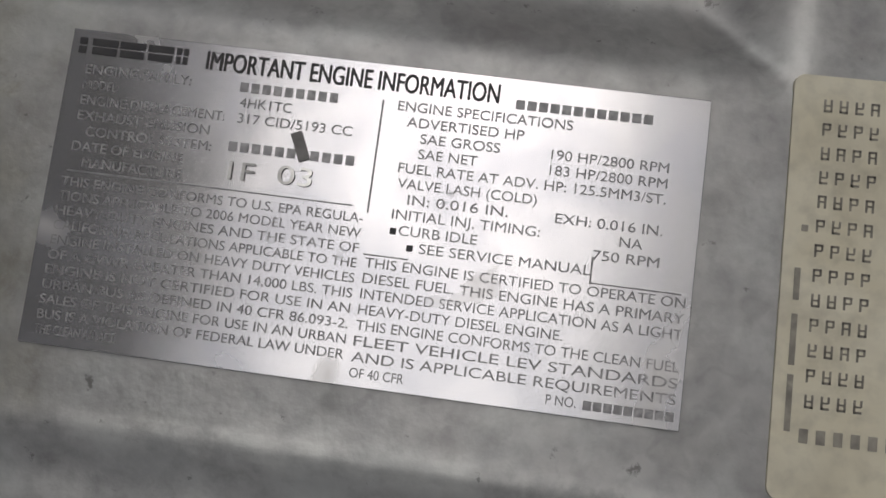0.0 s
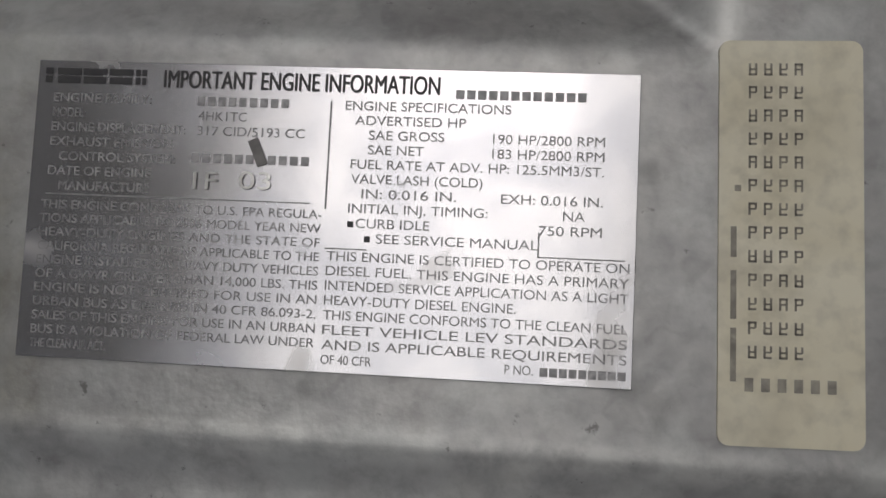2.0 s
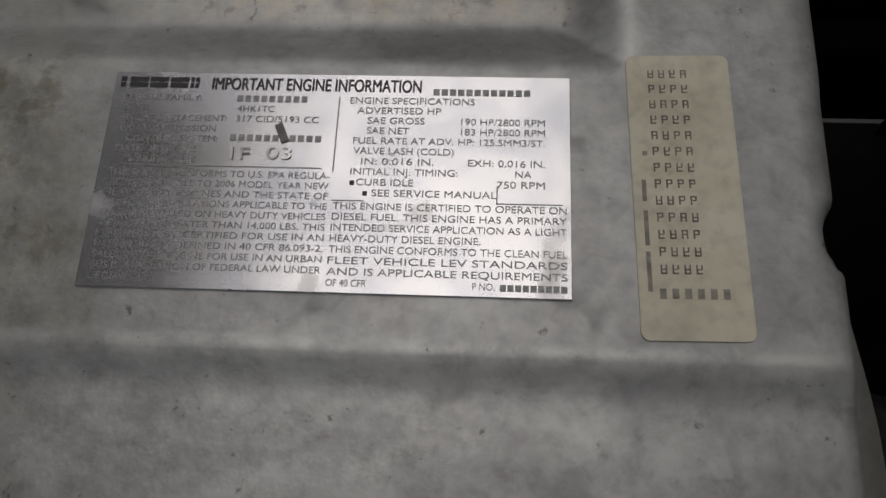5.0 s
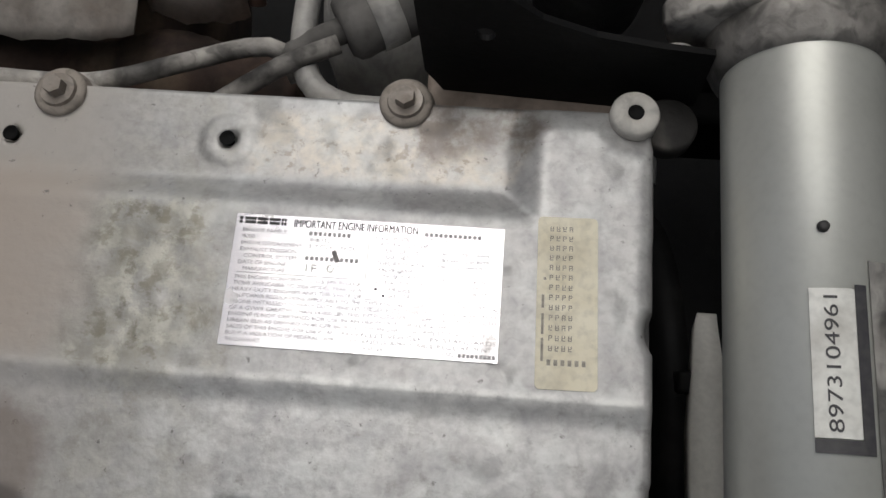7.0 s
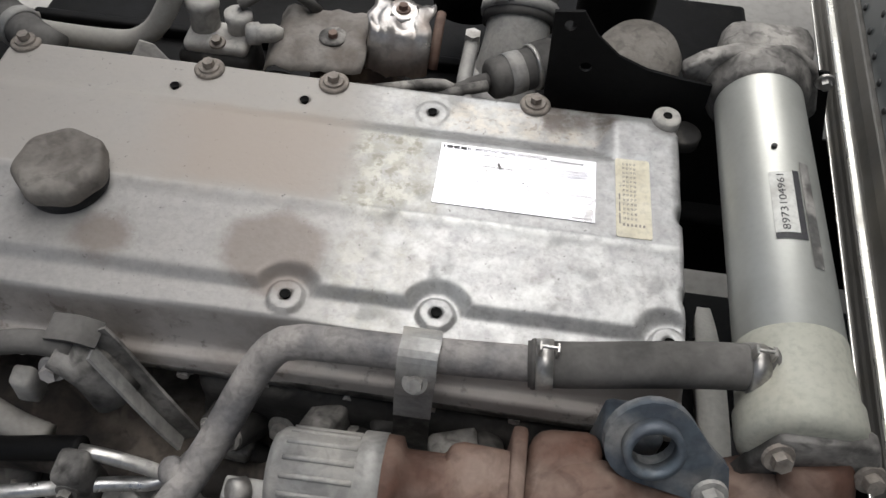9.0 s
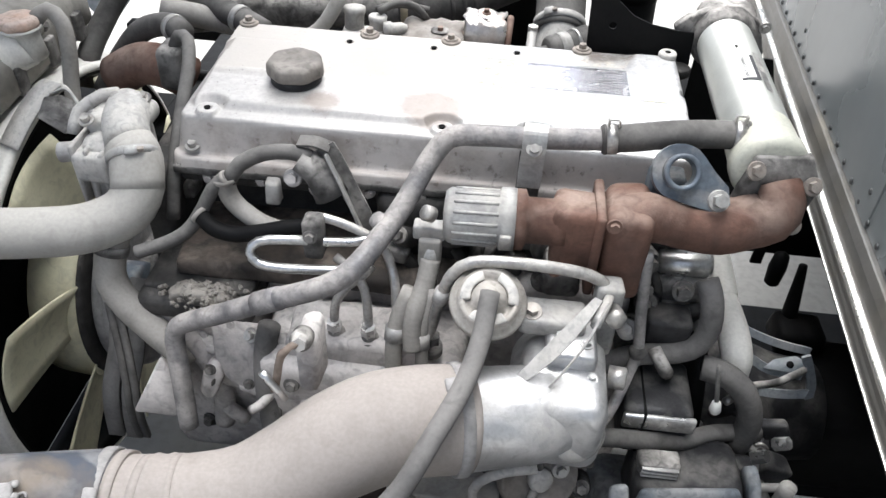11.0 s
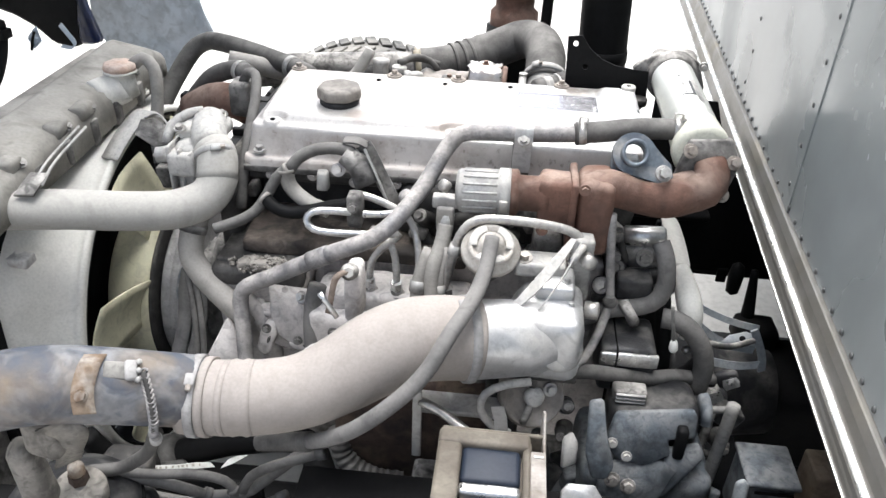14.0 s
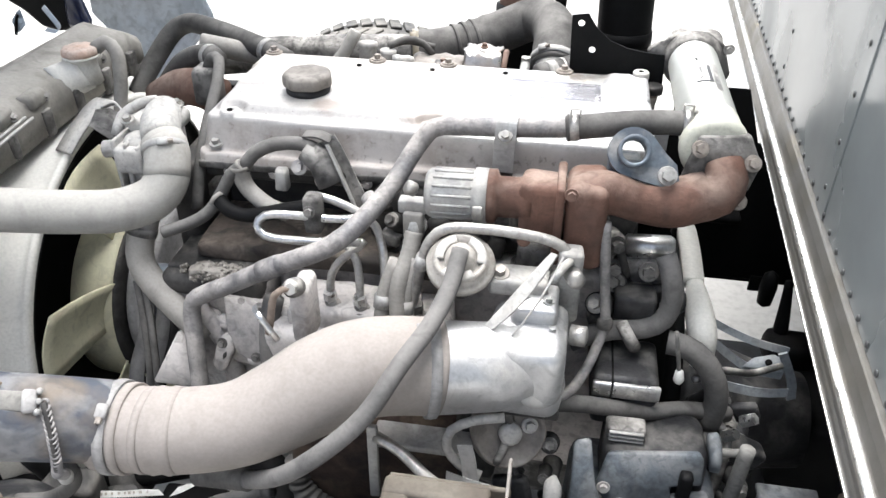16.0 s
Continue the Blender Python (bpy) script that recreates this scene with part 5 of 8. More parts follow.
# ---- injection pump with its pipes ----
pump = thing("injection_pump", (-0.25, -0.32, 0.6), "dusty injection pump casting with delivery unions", "injection pump")
part("body", cast_block((-0.4, -0.375, 0.6), (-0.12, -0.23, 0.745), 0.02, 5, 0.006, 20), "block", pump)
part("upper_body", cast_block((-0.36, -0.355, 0.735), (-0.17, -0.27, 0.775), 0.01, 4, 0.004, 24), "block", pump)
for x, y in ((-0.296, -0.332), (-0.25, -0.336), (-0.212, -0.336), (-0.165, -0.338)):
    part("union", lathe([(0.014, 0), (0.014, 0.014), (0.0095, 0.015), (0.0095, 0.024)], (x, y, 0.762), (0, -0.15, 1), 20), "castdark", pump)
    part("union_nut", hexhead(frame_at(Vector((x, y - 0.003, 0.784)), (0, -0.15, 1)), 0.021, 0.016), "zinc" if x in (-0.296, -0.25) else "castdark", pump, smooth=False)
for x, z in ((-0.35, 0.71), (-0.31, 0.66), (-0.26, 0.7), (-0.2, 0.66), (-0.38, 0.65)):
    bolt(pump, (x, -0.378, z), (0, -1, 0.3), 0.014, "castdark")
part("stop_lever", ribbon([(-0.302, -0.476, 0.901), (-0.309, -0.486, 0.906), (-0.315, -0.489, 0.902), (-0.319, -0.49, 0.888), (-0.322, -0.49, 0.872), (-0.325, -0.491, 0.856), (-0.328, -0.492, 0.842)], 0.009, 0.005, (0.85, 0.1, -0.35)), "browndust", pump, "thin rusted lever")
part("lever_pin", sweep([(-0.337, -0.5, 0.88), (-0.312, -0.505, 0.843)], 0.0042, 12), "zinc", pump)
part("lever_shaft", lathe([(0.013, -0.02), (0.013, 0.0), (0.01, 0.003), (0.009, 0.01)], (-0.301, -0.463, 0.896), (0.1, -0.8, 0.5), 20), "castdark", pump)
part("lever_nut", hexhead(frame_at(Vector((-0.3, -0.47, 0.9)), (0.1, -0.8, 0.5)), 0.017, 0.01), "cast", pump, smooth=False)
part("lever_arm", rock(block((-0.313, -0.452, 0.79), (-0.288, -0.4, 0.886), 0.01, 3), 0.004, 40), "block", pump)
part("drain_tube", sweep([(-0.385, -0.335, 0.775), (-0.392, -0.345, 0.74), (-0.392, -0.362, 0.69), (-0.382, -0.385, 0.62)], 0.0155, 18), "hosegrey", pump, "grey rubber drain tube")
pipes = ([(-0.296, -0.334, 0.795), (-0.294, -0.328, 0.825), (-0.28, -0.318, 0.846), (-0.262, -0.308, 0.858), (-0.25, -0.3, 0.87)],
         [(-0.25, -0.338, 0.795), (-0.252, -0.33, 0.825), (-0.258, -0.318, 0.845), (-0.272, -0.305, 0.858), (-0.3, -0.29, 0.87)],
         [(-0.212, -0.338, 0.79), (-0.214, -0.33, 0.82), (-0.22, -0.31, 0.86), (-0.235, -0.29, 0.89), (-0.262, -0.28, 0.905), (-0.3, -0.278, 0.92), (-0.325, -0.278, 0.925)],
         [(-0.25, -0.318, 0.878), (-0.3, -0.325, 0.878), (-0.36, -0.332, 0.88), (-0.388, -0.332, 0.884), (-0.4, -0.326, 0.896), (-0.39, -0.318, 0.908), (-0.36, -0.31, 0.908), (-0.3, -0.292, 0.897), (-0.262, -0.286, 0.9), (-0.24, -0.26, 0.905)])
for i, p in enumerate(pipes):
    t = thing("fuel_pipe", p[0], "bent steel fuel injection pipe", "fuel pipe", "fuel injection pipes")
    part("tube", sweep(p, 0.0062, 14), "steel" if i != 3 else "zinc", t)
pc = thing("fuel_pipe_clip", (-0.327, -0.29, 0.9), "rubber-faced steel clip on the fuel pipes", "pipe clip")
part("clip", block((-0.338, -0.307, 0.875), (-0.312, -0.278, 0.935), 0.006), "castdark", pc)
bolt(pc, (-0.326, -0.308, 0.915), (0, -1, 0.3), 0.012, "castdark")
fh = thing("fuel_hose", (-0.19, -0.35, 0.8), "braided dusty fuel hose with crimped end", "hose")
part("hose", sweep([(-0.188, -0.362, 0.79), (-0.19, -0.352, 0.82), (-0.186, -0.342, 0.846), (-0.178, -0.325, 0.872), (-0.174, -0.31, 0.9)], 0.0125, 16, 0.003, (120, 0.0008)), "rubberpale", fh)
part("ferrule", sweep([(-0.176, -0.305, 0.885), (-0.174, -0.3, 0.915)], 0.013, 18), "cast", fh)

part("case_plate", rock(prism([(-0.05, 0.05), (0.05, 0.045), (0.07, -0.02), (0.06, -0.052), (-0.005, -0.06), (-0.03, -0.045), (-0.045, -0.01)], 0.012, frame_at(Vector((-0.43, -0.316, 0.7)), (0, -0.95, 0.3), (1, 0, 0)), 0.004), 0.002, 40), "block", engine)
part("case_wedge", rock(prism([(-0.04, -0.04), (0.0, 0.05), (0.035, 0.0), (0.022, -0.045)], 0.02, frame_at(Vector((-0.553, -0.345, 0.64)), (0.1, -0.9, 0.35), (1, 0, 0)), 0.004), 0.002, 50), "block", engine)
for x, z, w, h, tilt in ((-0.372, 0.726, 0.034, 0.05, 8), (-0.478, 0.655, 0.028, 0.06, -14), (-0.345, 0.665, 0.03, 0.04, 20), (-0.415, 0.645, 0.05, 0.022, -6)):
    web = frame_at(Vector((x, -0.33, z)), (0, -0.93, 0.36), (1, 0, tilt / 60))
    part("case_web", rock(prism([(-w * 0.5, -h * 0.5), (-w * 0.6, h * 0.2), (-w * 0.3, h * 0.5), (w * 0.2, h * 0.55), (w * 0.5, h * 0.1), (w * 0.35, -h * 0.45), (0, -h * 0.6)], 0.016, web, 0.004), 0.0025, 60), "block", engine)
    # Dark patch, slightly proud of the web, painted as a crevice's shade.
    part("crevice_shade", prism([(w * 0.02, -h * 0.22), (w * 0.2, -h * 0.1), (w * 0.14, h * 0.06), (-w * 0.04, -h * 0.05)], 0.0172, web, 0.0015), "darkiron", engine)
    bolt(engine, web @ Vector((-w * 0.22, h * 0.24, 0.016)), (0, -0.93, 0.36), 0.011, "castdark")
belt = thing("drive_belt", (-0.6, -0.3, 0.6), "black ribbed drive belt at the engine front", "belt")
for dx in (0.0, 0.012):
    part("belt_run", ribbon([(-0.628 + dx, -0.3, 0.75), (-0.612 + dx, -0.33, 0.7), (-0.606 + dx, -0.35, 0.64), (-0.61 + dx, -0.355, 0.58), (-0.62 + dx, -0.34, 0.5)], 0.01, 0.006, (1, 0, 0)), "rubber", belt)
heap = thing("dust_heap", (-0.5, -0.29, 0.775), "crumbly strip of dry dust on the gear case", "dust")
part("crust", rock(cast_block((-0.535, -0.305, 0.762), (-0.455, -0.275, 0.785), 0.008, 10, 0.006, 90), 0.004, 230), "caked", heap)
rng = random.Random(12)
crumbs = bmesh.new()
for _ in range(260):
    at = Vector((rng.gauss(-0.49, 0.024), rng.gauss(-0.292, 0.011), 0.779 + rng.uniform(-0.006, 0.008)))
    got = bmesh.ops.create_icosphere(crumbs, subdivisions=1, radius=rng.uniform(0.0015, 0.0048), matrix=Matrix.Translation(at))
    for v in got["verts"]:
        v.co += Vector((rng.uniform(-1, 1), rng.uniform(-1, 1), rng.uniform(-1, 1))) * 0.0013
part("rubble", crumbs, "caked", heap, smooth=False, kind="stuff")
for pts, r in (([(-0.196, -0.325, 0.86), (-0.205, -0.335, 0.835), (-0.212, -0.345, 0.81), (-0.214, -0.358, 0.775), (-0.213, -0.365, 0.73)], 0.0115), ([(-0.168, -0.33, 0.87), (-0.174, -0.342, 0.84), (-0.178, -0.352, 0.81), (-0.176, -0.362, 0.77), (-0.172, -0.368, 0.72)], 0.009)):
    t = thing("fuel_return_hose", pts[0], "dusty grey fuel hose dropping behind the duct", "hose", "fuel return hoses")
    part("hose", sweep(pts, r, 14), "rubberpale", t)
    part("ferrule", sweep([pts[2], [a * 0.5 + b * 0.5 for a, b in zip(pts[2], pts[3])]], r * 1.25, 14), "cast", t)
# ---- wiring and connector at the head ----
conn = thing("cam_sensor_plug", (-0.31, -0.21, 0.9), "dusty cylindrical sensor plug with a cable boot", "sensor plug")
part("housing", sweep([(-0.36, -0.208, 0.962), (-0.335, -0.212, 0.945), (-0.318, -0.218, 0.915)], lambda k: 0.018 + 0.006 * k, 22), "castdark", conn)
part("stay", ribbon([(-0.33, -0.195, 0.976), (-0.318, -0.2, 0.96), (-0.296, -0.212, 0.925), (-0.275, -0.222, 0.89), (-0.262, -0.226, 0.855)], lambda k: 0.03 - 0.008 * k, 0.003, (0.8, 0.1, 0.5)), "castdark", conn, smooth=False)
part("stay_flange", ribbon([(-0.322, -0.215, 0.978), (-0.3, -0.226, 0.935), (-0.282, -0.234, 0.895), (-0.268, -0.238, 0.86)], 0.014, 0.003, (0.1, -0.9, 0.3)), "cast", conn, smooth=False)
part("stay_top", ribbon([(-0.362, -0.2, 0.982), (-0.34, -0.2, 0.983), (-0.322, -0.2, 0.976)], 0.024, 0.003, (0, 1, 0)), "rubber", conn, smooth=False)
part("lug", rock(block((-0.405, -0.235, 0.9), (-0.385, -0.215, 0.935), 0.005, 2), 0.003, 40), "cast", conn)
part("boot", sweep([(-0.45, -0.235, 0.936), (-0.435, -0.226, 0.957), (-0.405, -0.215, 0.97), (-0.37, -0.21, 0.972), (-0.345, -0.21, 0.965)], 0.0105, 16), "rubber", conn)
for pts, r, mat, nm in (([(-0.455, -0.236, 0.94), (-0.452, -0.238, 0.915), (-0.438, -0.242, 0.897), (-0.41, -0.25, 0.882), (-0.38, -0.256, 0.876)], 0.0125, "rubberpale", "corrugated"),
                        ([(-0.45, -0.238, 0.942), (-0.47, -0.242, 0.925), (-0.488, -0.252, 0.893), (-0.505, -0.266, 0.87), (-0.53, -0.278, 0.856), (-0.572, -0.29, 0.842)], 0.0095, "rubber", "wrapped"),
                        ([(-0.49, -0.256, 0.893), (-0.468, -0.268, 0.88), (-0.44, -0.272, 0.876), (-0.41, -0.272, 0.882), (-0.37, -0.27, 0.893), (-0.335, -0.268, 0.9)], 0.011, "black", "black")):
    t = thing("wiring_harness", pts[0], nm + " cable run of the engine wiring", "wiring", "engine wiring")
    part("cable", sweep(pts, r, 14, 0.003, (150, 0.001) if nm == "corrugated" else (0, 0)), mat, t)
    part("tape_joint", sweep([pts[0], [a * 0.8 + b * 0.2 for a, b in zip(pts[0], pts[1])]], r * 1.25, 14), "rubberpale", t)

# ---- front of the engine: thermostat housing, radiator hoses ----
th = thing("thermostat_housing", (-0.63, -0.16, 0.85), "dusty cast thermostat housing with bolted outlet", "thermostat housing")
part("body", rock(block((-0.665, -0.215, 0.84), (-0.6, -0.1, 0.955), 0.018, 3), 0.005, 24), "castpale", th)
part("outlet", sweep([(-0.62, -0.13, 0.965), (-0.612, -0.165, 0.965), (-0.598, -0.195, 0.95)], 0.031, 26), "castpale", th)
part("cover", rock(block((-0.665, -0.18, 0.945), (-0.585, -0.11, 0.975), 0.012, 3), 0.003, 30), "castpale", th)
part("stub", sweep([(-0.665, -0.19, 0.93), (-0.7, -0.195, 0.926)], 0.014, 18), "castpale", th)
part("vent_pipe", sweep([(-0.69, -0.17, 0.94), (-0.685, -0.15, 0.965), (-0.66, -0.13, 0.98), (-0.635, -0.125, 0.985)], 0.009, 14), "castpale", th)
for p in ((-0.655, -0.185, 0.975), (-0.63, -0.14, 0.985), (-0.6, -0.125, 0.98), (-0.66, -0.12, 0.975), (-0.605, -0.215, 0.915)):
    bolt(th, p, (0, -0.35, 0.9), 0.014, "steel")
for i in range(4):
    part("rib", rock(block((-0.672 + 0.02 * i, -0.222, 0.86), (-0.665 + 0.02 * i, -0.16, 0.955 - 0.004 * i), 0.003, 2), 0.003, 40), "castpale", th)
part("flange", rock(block((-0.672, -0.225, 0.9), (-0.62, -0.19, 0.945), 0.008, 3), 0.004, 40), "castpale", th)
part("lug", rock(block((-0.685, -0.15, 0.93), (-0.655, -0.11, 0.968), 0.008, 3), 0.005, 40), "castpale", th)
rh = thing("radiator_hose", (-0.75, -0.33, 0.85), "thick dust-covered upper radiator hose with a bend", "hose")
part("hose", sweep([(-1.02, -0.4, 0.898), (-0.9, -0.372, 0.895), (-0.8, -0.342, 0.888), (-0.7, -0.31, 0.876), (-0.635, -0.286, 0.873), (-0.592, -0.258, 0.884), (-0.577, -0.236, 0.91), (-0.582, -0.215, 0.938), (-0.596, -0.198, 0.952)], 0.0335, 30), "hosepale", rh)
clamp("radiator_hose_clamp", (-0.586, -0.212, 0.942), (-0.3, 0.7, 0.6), 0.034, "dusty wire clamp on the radiator hose", (0.3, -0.6, 0.7), 0.011, "cast", "radiator hose clamps")
part("hose_cuff", sweep([(-0.5775, -0.237, 0.9085), (-0.582, -0.215, 0.938), (-0.59, -0.205, 0.947)], 0.0348, 28), "hosepale", rh)
bh = thing("bypass_hose", (-0.6, -0.3, 0.7), "dusty curved bypass hose below the radiator hose", "hose")
part("hose", sweep([(-0.612, -0.262, 0.85), (-0.62, -0.28, 0.815), (-0.62, -0.291, 0.782), (-0.6, -0.301, 0.75), (-0.566, -0.311, 0.718), (-0.535, -0.318, 0.69), (-0.52, -0.32, 0.67)], 0.0215, 24), "rubberpale", bh)
part("upper_cuff", band((-0.617, -0.274, 0.83), (-0.2, -0.45, -0.87), 0.0222, 0.014, 0.0015), "castdark", bh, "thin dark hose cuff")

# ---- fan, shroud and radiator ----
FAN_C = Vector((-0.765, 0.02, 0.505))
fan = thing("cooling_fan", FAN_C, "yellowed plastic cooling fan with a broad drum hub", "fan")
part("hub", lathe([(0.12, -0.116), (0.19, -0.114), (0.203, -0.106), (0.207, -0.06), (0.205, -0.03), (0.2, -0.024), (0.19, -0.022), (0.1, -0.022)], FAN_C, (1, 0, 0), 64), "fan", fan)
# Near-black disc stands in for the shaded gap behind the drum.
part("hub_face", lathe([(0.199, -0.024), (0.199, -0.0185), (0.19, -0.017), (0.08, -0.016), (0.02, -0.016)], FAN_C, (1, 0, 0), 48), "darkiron", fan, "hub face, near-black for the shaded gap behind the drum")
part("clutch", lathe([(0.095, 0.01), (0.1, 0.04), (0.09, 0.07), (0.04, 0.08)], FAN_C, (1, 0, 0), 36, (18, 0.03)), "castdark", fan)


def fan_blade(a):
    v, q = [], []
    n = 8
    for i in range(n):
        k = i / (n - 1)
        r = 0.19 + 0.178 * k
        for j in range(7):
            s = j / 6
            ang = a - 0.15 * k - s * (0.5 - 0.12 * k)
            x = -0.787 - 0.014 * k - s * 0.018 - 0.008 * math.sin(math.pi * s)
            v.append((x, FAN_C.y + r * math.sin(ang), FAN_C.z + r * math.cos(ang)))
    for i in range(n - 1):
        for j in range(6):
            k = i * 7 + j
            q.append((k, k + 1, k + 8, k + 7))
    bm = bmesh.new()
    bm.from_mesh(from_arrays(v, q))
    bmesh.ops.solidify(bm, geom=bm.faces[:], thickness=0.004)
    return bm


for i in range(7):
    part("blade", fan_blade(radians(-56 + 360 / 7 * i)), "fan", fan)
pul = thing("fan_pulley", (-0.66, 0, 0.53), "grey ribbed fan pulley with belt guard ring", "pulley")
part("pulley", lathe([(0.06, -0.03), (0.1, -0.028), (0.105, -0.02), (0.098, -0.008), (0.105, 0.004), (0.098, 0.015), (0.105, 0.024), (0.06, 0.03)], (-0.64, 0, 0.53), (1, 0, 0), 40), "castdark", pul)
part("barrel", lathe([(0.15, -0.01), (0.174, -0.009), (0.178, -0.004), (0.178, 0.006), (0.1755, 0.008), (0.1755, 0.011), (0.178, 0.013), (0.178, 0.022), (0.1755, 0.024), (0.1755, 0.027), (0.178, 0.029), (0.176, 0.036), (0.16, 0.038), (0.05, 0.038)], FAN_C, (1, 0, 0), 72), "barrelgrey", pul, "grey ribbed barrel")
part("groove_ring", lathe([(0.13, -0.02), (0.15, -0.018), (0.143, -0.008), (0.15, 0.002), (0.143, 0.012), (0.15, 0.02), (0.11, 0.022)], (-0.668, 0.02, 0.505), (1, 0, 0), 48), "castdark", pul)
part("idler", lathe([(0.03, -0.024), (0.046, -0.023), (0.05, -0.018), (0.05, 0.018), (0.046, 0.023), (0.02, 0.024)], (-0.708, -0.11, 0.585), (1, 0, 0), 40), "bluegrey", pul, "smooth blue-grey idler drum")
for dx in (-0.018, 0.014):
    part("belt", ribbon([(-0.68 + dx, -0.15, 0.655), (-0.68 + dx, -0.178, 0.622), (-0.675 + dx, -0.2, 0.598), (-0.67 + dx, -0.235, 0.566), (-0.67 + dx, -0.272, 0.535), (-0.672 + dx, -0.29, 0.49), (-0.68 + dx, -0.29, 0.42)], 0.027, 0.006, (1, 0, 0)), "hosegrey", pul, "dusty grey drive belt")
shroud = thing("fan_shroud", (-0.84, 0, 0.2), "dusty moulded plastic fan shroud with a round lip", "fan shroud")


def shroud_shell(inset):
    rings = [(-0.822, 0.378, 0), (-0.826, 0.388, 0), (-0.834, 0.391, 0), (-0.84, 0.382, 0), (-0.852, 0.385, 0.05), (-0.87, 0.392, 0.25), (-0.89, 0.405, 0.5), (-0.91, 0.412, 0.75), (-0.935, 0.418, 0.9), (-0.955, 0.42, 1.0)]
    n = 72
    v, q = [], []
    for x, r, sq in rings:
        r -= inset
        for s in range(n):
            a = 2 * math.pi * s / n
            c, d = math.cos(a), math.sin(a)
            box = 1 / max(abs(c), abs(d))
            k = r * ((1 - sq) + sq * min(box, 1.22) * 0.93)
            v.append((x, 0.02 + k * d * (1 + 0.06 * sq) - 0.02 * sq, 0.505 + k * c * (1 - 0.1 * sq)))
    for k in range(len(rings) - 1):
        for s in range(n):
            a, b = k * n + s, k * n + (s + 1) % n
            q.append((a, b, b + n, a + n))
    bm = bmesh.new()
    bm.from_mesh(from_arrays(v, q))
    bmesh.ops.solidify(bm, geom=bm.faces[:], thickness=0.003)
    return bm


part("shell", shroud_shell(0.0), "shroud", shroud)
# Black lining: the shade inside the shroud is put into its colour.
part("shade_lining", shroud_shell(0.006), "black", shroud, "black lining that holds the shade inside the shroud")
for p in ((-0.88, -0.1, 0.898), (-0.89, -0.36, 0.8), (-0.88, 0.15, 0.9)):
    bolt(shroud, p, (0.2, -0.3, 1), 0.014, "shroud")
part("shroud_hook", ribbon([(-0.835, -0.12, 0.872), (-0.822, -0.09, 0.9), (-0.805, -0.05, 0.928), (-0.79, -0.03, 0.937), (-0.77, -0.04, 0.93)], 0.045, 0.004, (0.85, -0.4, 0.1)), "castpale", shroud, "bent grey steel stay")
part("stay_plate", prism([(-0.03, -0.02), (-0.032, 0.012), (-0.012, 0.024), (0.03, 0.018), (0.036, -0.012), (0.012, -0.03)], 0.004, frame_at(Vector((-0.752, -0.085, 0.918)), (0.35, -0.6, 0.7), (1, -0.2, 0)), 0.001), "castdark", shroud)
part("stay_rim", ribbon([(-0.78, -0.06, 0.934), (-0.752, -0.06, 0.945), (-0.722, -0.085, 0.935), (-0.712, -0.1, 0.92)], 0.008, 0.003, (0, -0.7, 0.7)), "castpale", shroud)
for y, z in ((-0.37, 0.79), (-0.3, 0.84)):
    part("edge_clip", rock(block((-0.9, y - 0.015, z), (-0.865, y + 0.015, z + 0.018), 0.003), 0.002, 60), "castpale", shroud)
rad = thing("radiator", (-0.97, 0, 0.15), "dusty brown truck radiator with a top tank", "radiator")
part("core", block((-1.0, -0.44, 0.2), (-0.93, 0.24, 0.9), 0.006), "black", rad)


def tank_shell():
    """A pressed tank: a rounded section run along y, a little lower at its near end."""
    section = [(-0.985, 0.895), (-0.99, 0.95), (-0.982, 0.972), (-0.965, 0.978), (-0.9, 0.966), (-0.878, 0.956), (-0.87, 0.938), (-0.868, 0.89)]
    v, q = [], []
    ys = np.linspace(-0.47, 0.27, 38)
    for y in ys:
        end = 1 - 0.25 * max(0.0, abs(y + 0.1) - 0.33) / 0.04
        for x, z in section:
            v.append((x - 0.02 * (y + 0.1) + 0.0015 * noise.noise((x * 20, y * 20, z * 20)), y, 0.89 + (z - 0.89) * end + 0.02 * (y + 0.1) + 0.0015 * noise.noise((y * 15, z * 30, 3))))
    k = len(section)
    for r in range(len(ys) - 1):
        for i in range(k):
            q.append((r * k + i, r * k + (i + 1) % k, (r + 1) * k + (i + 1) % k, (r + 1) * k + i))
    q += [tuple(range(k)), tuple(range(len(v) - 1, len(v) - k - 1, -1))]
    bm = bmesh.new()
    bm.from_mesh(from_arrays(v, q))
    bmesh.ops.recalc_face_normals(bm, faces=bm.faces[:])
    return bm


part("top_tank", tank_shell(), "tankdust", rad)
part("tank_seam", block((-0.99, -0.47, 0.885), (-0.875, 0.25, 0.9), 0.004), "castdark", rad)
part("support", rock(block((-1.05, -0.62, 0.9), (-0.992, 0.27, 0.95), 0.008), 0.002, 20), "tankdust", rad)
for y, s in ((-0.33, 0.02), (-0.18, 0.026), (-0.09, 0.03), (0.1, 0.024)):
    part("tank_fitting", rock(block((-0.9, y - s, 0.945), (-0.868, y + s * 0.6, 0.968), 0.006, 2), 0.005, 50), "tankdust", rad)
    bolt(rad, (-0.872, y + 0.012, 0.955), (0.7, -0.4, 0.6), 0.012, "castdark")
part("fitting_hook", ribbon([(-0.84, -0.38, 0.93), (-0.832, -0.36, 0.945), (-0.834, -0.335, 0.948), (-0.84, -0.32, 0.94)], 0.03, 0.004, (1, 0.1, 0)), "castdark", rad)
for dx in (0.0, 0.013):
    part("guard_rod", sweep([(-0.83 + dx, -0.36, 0.94), (-0.838 + dx, -0.3, 0.952), (-0.862 + dx, -0.15, 0.948)], 0.0026, 10), "cast", rad)
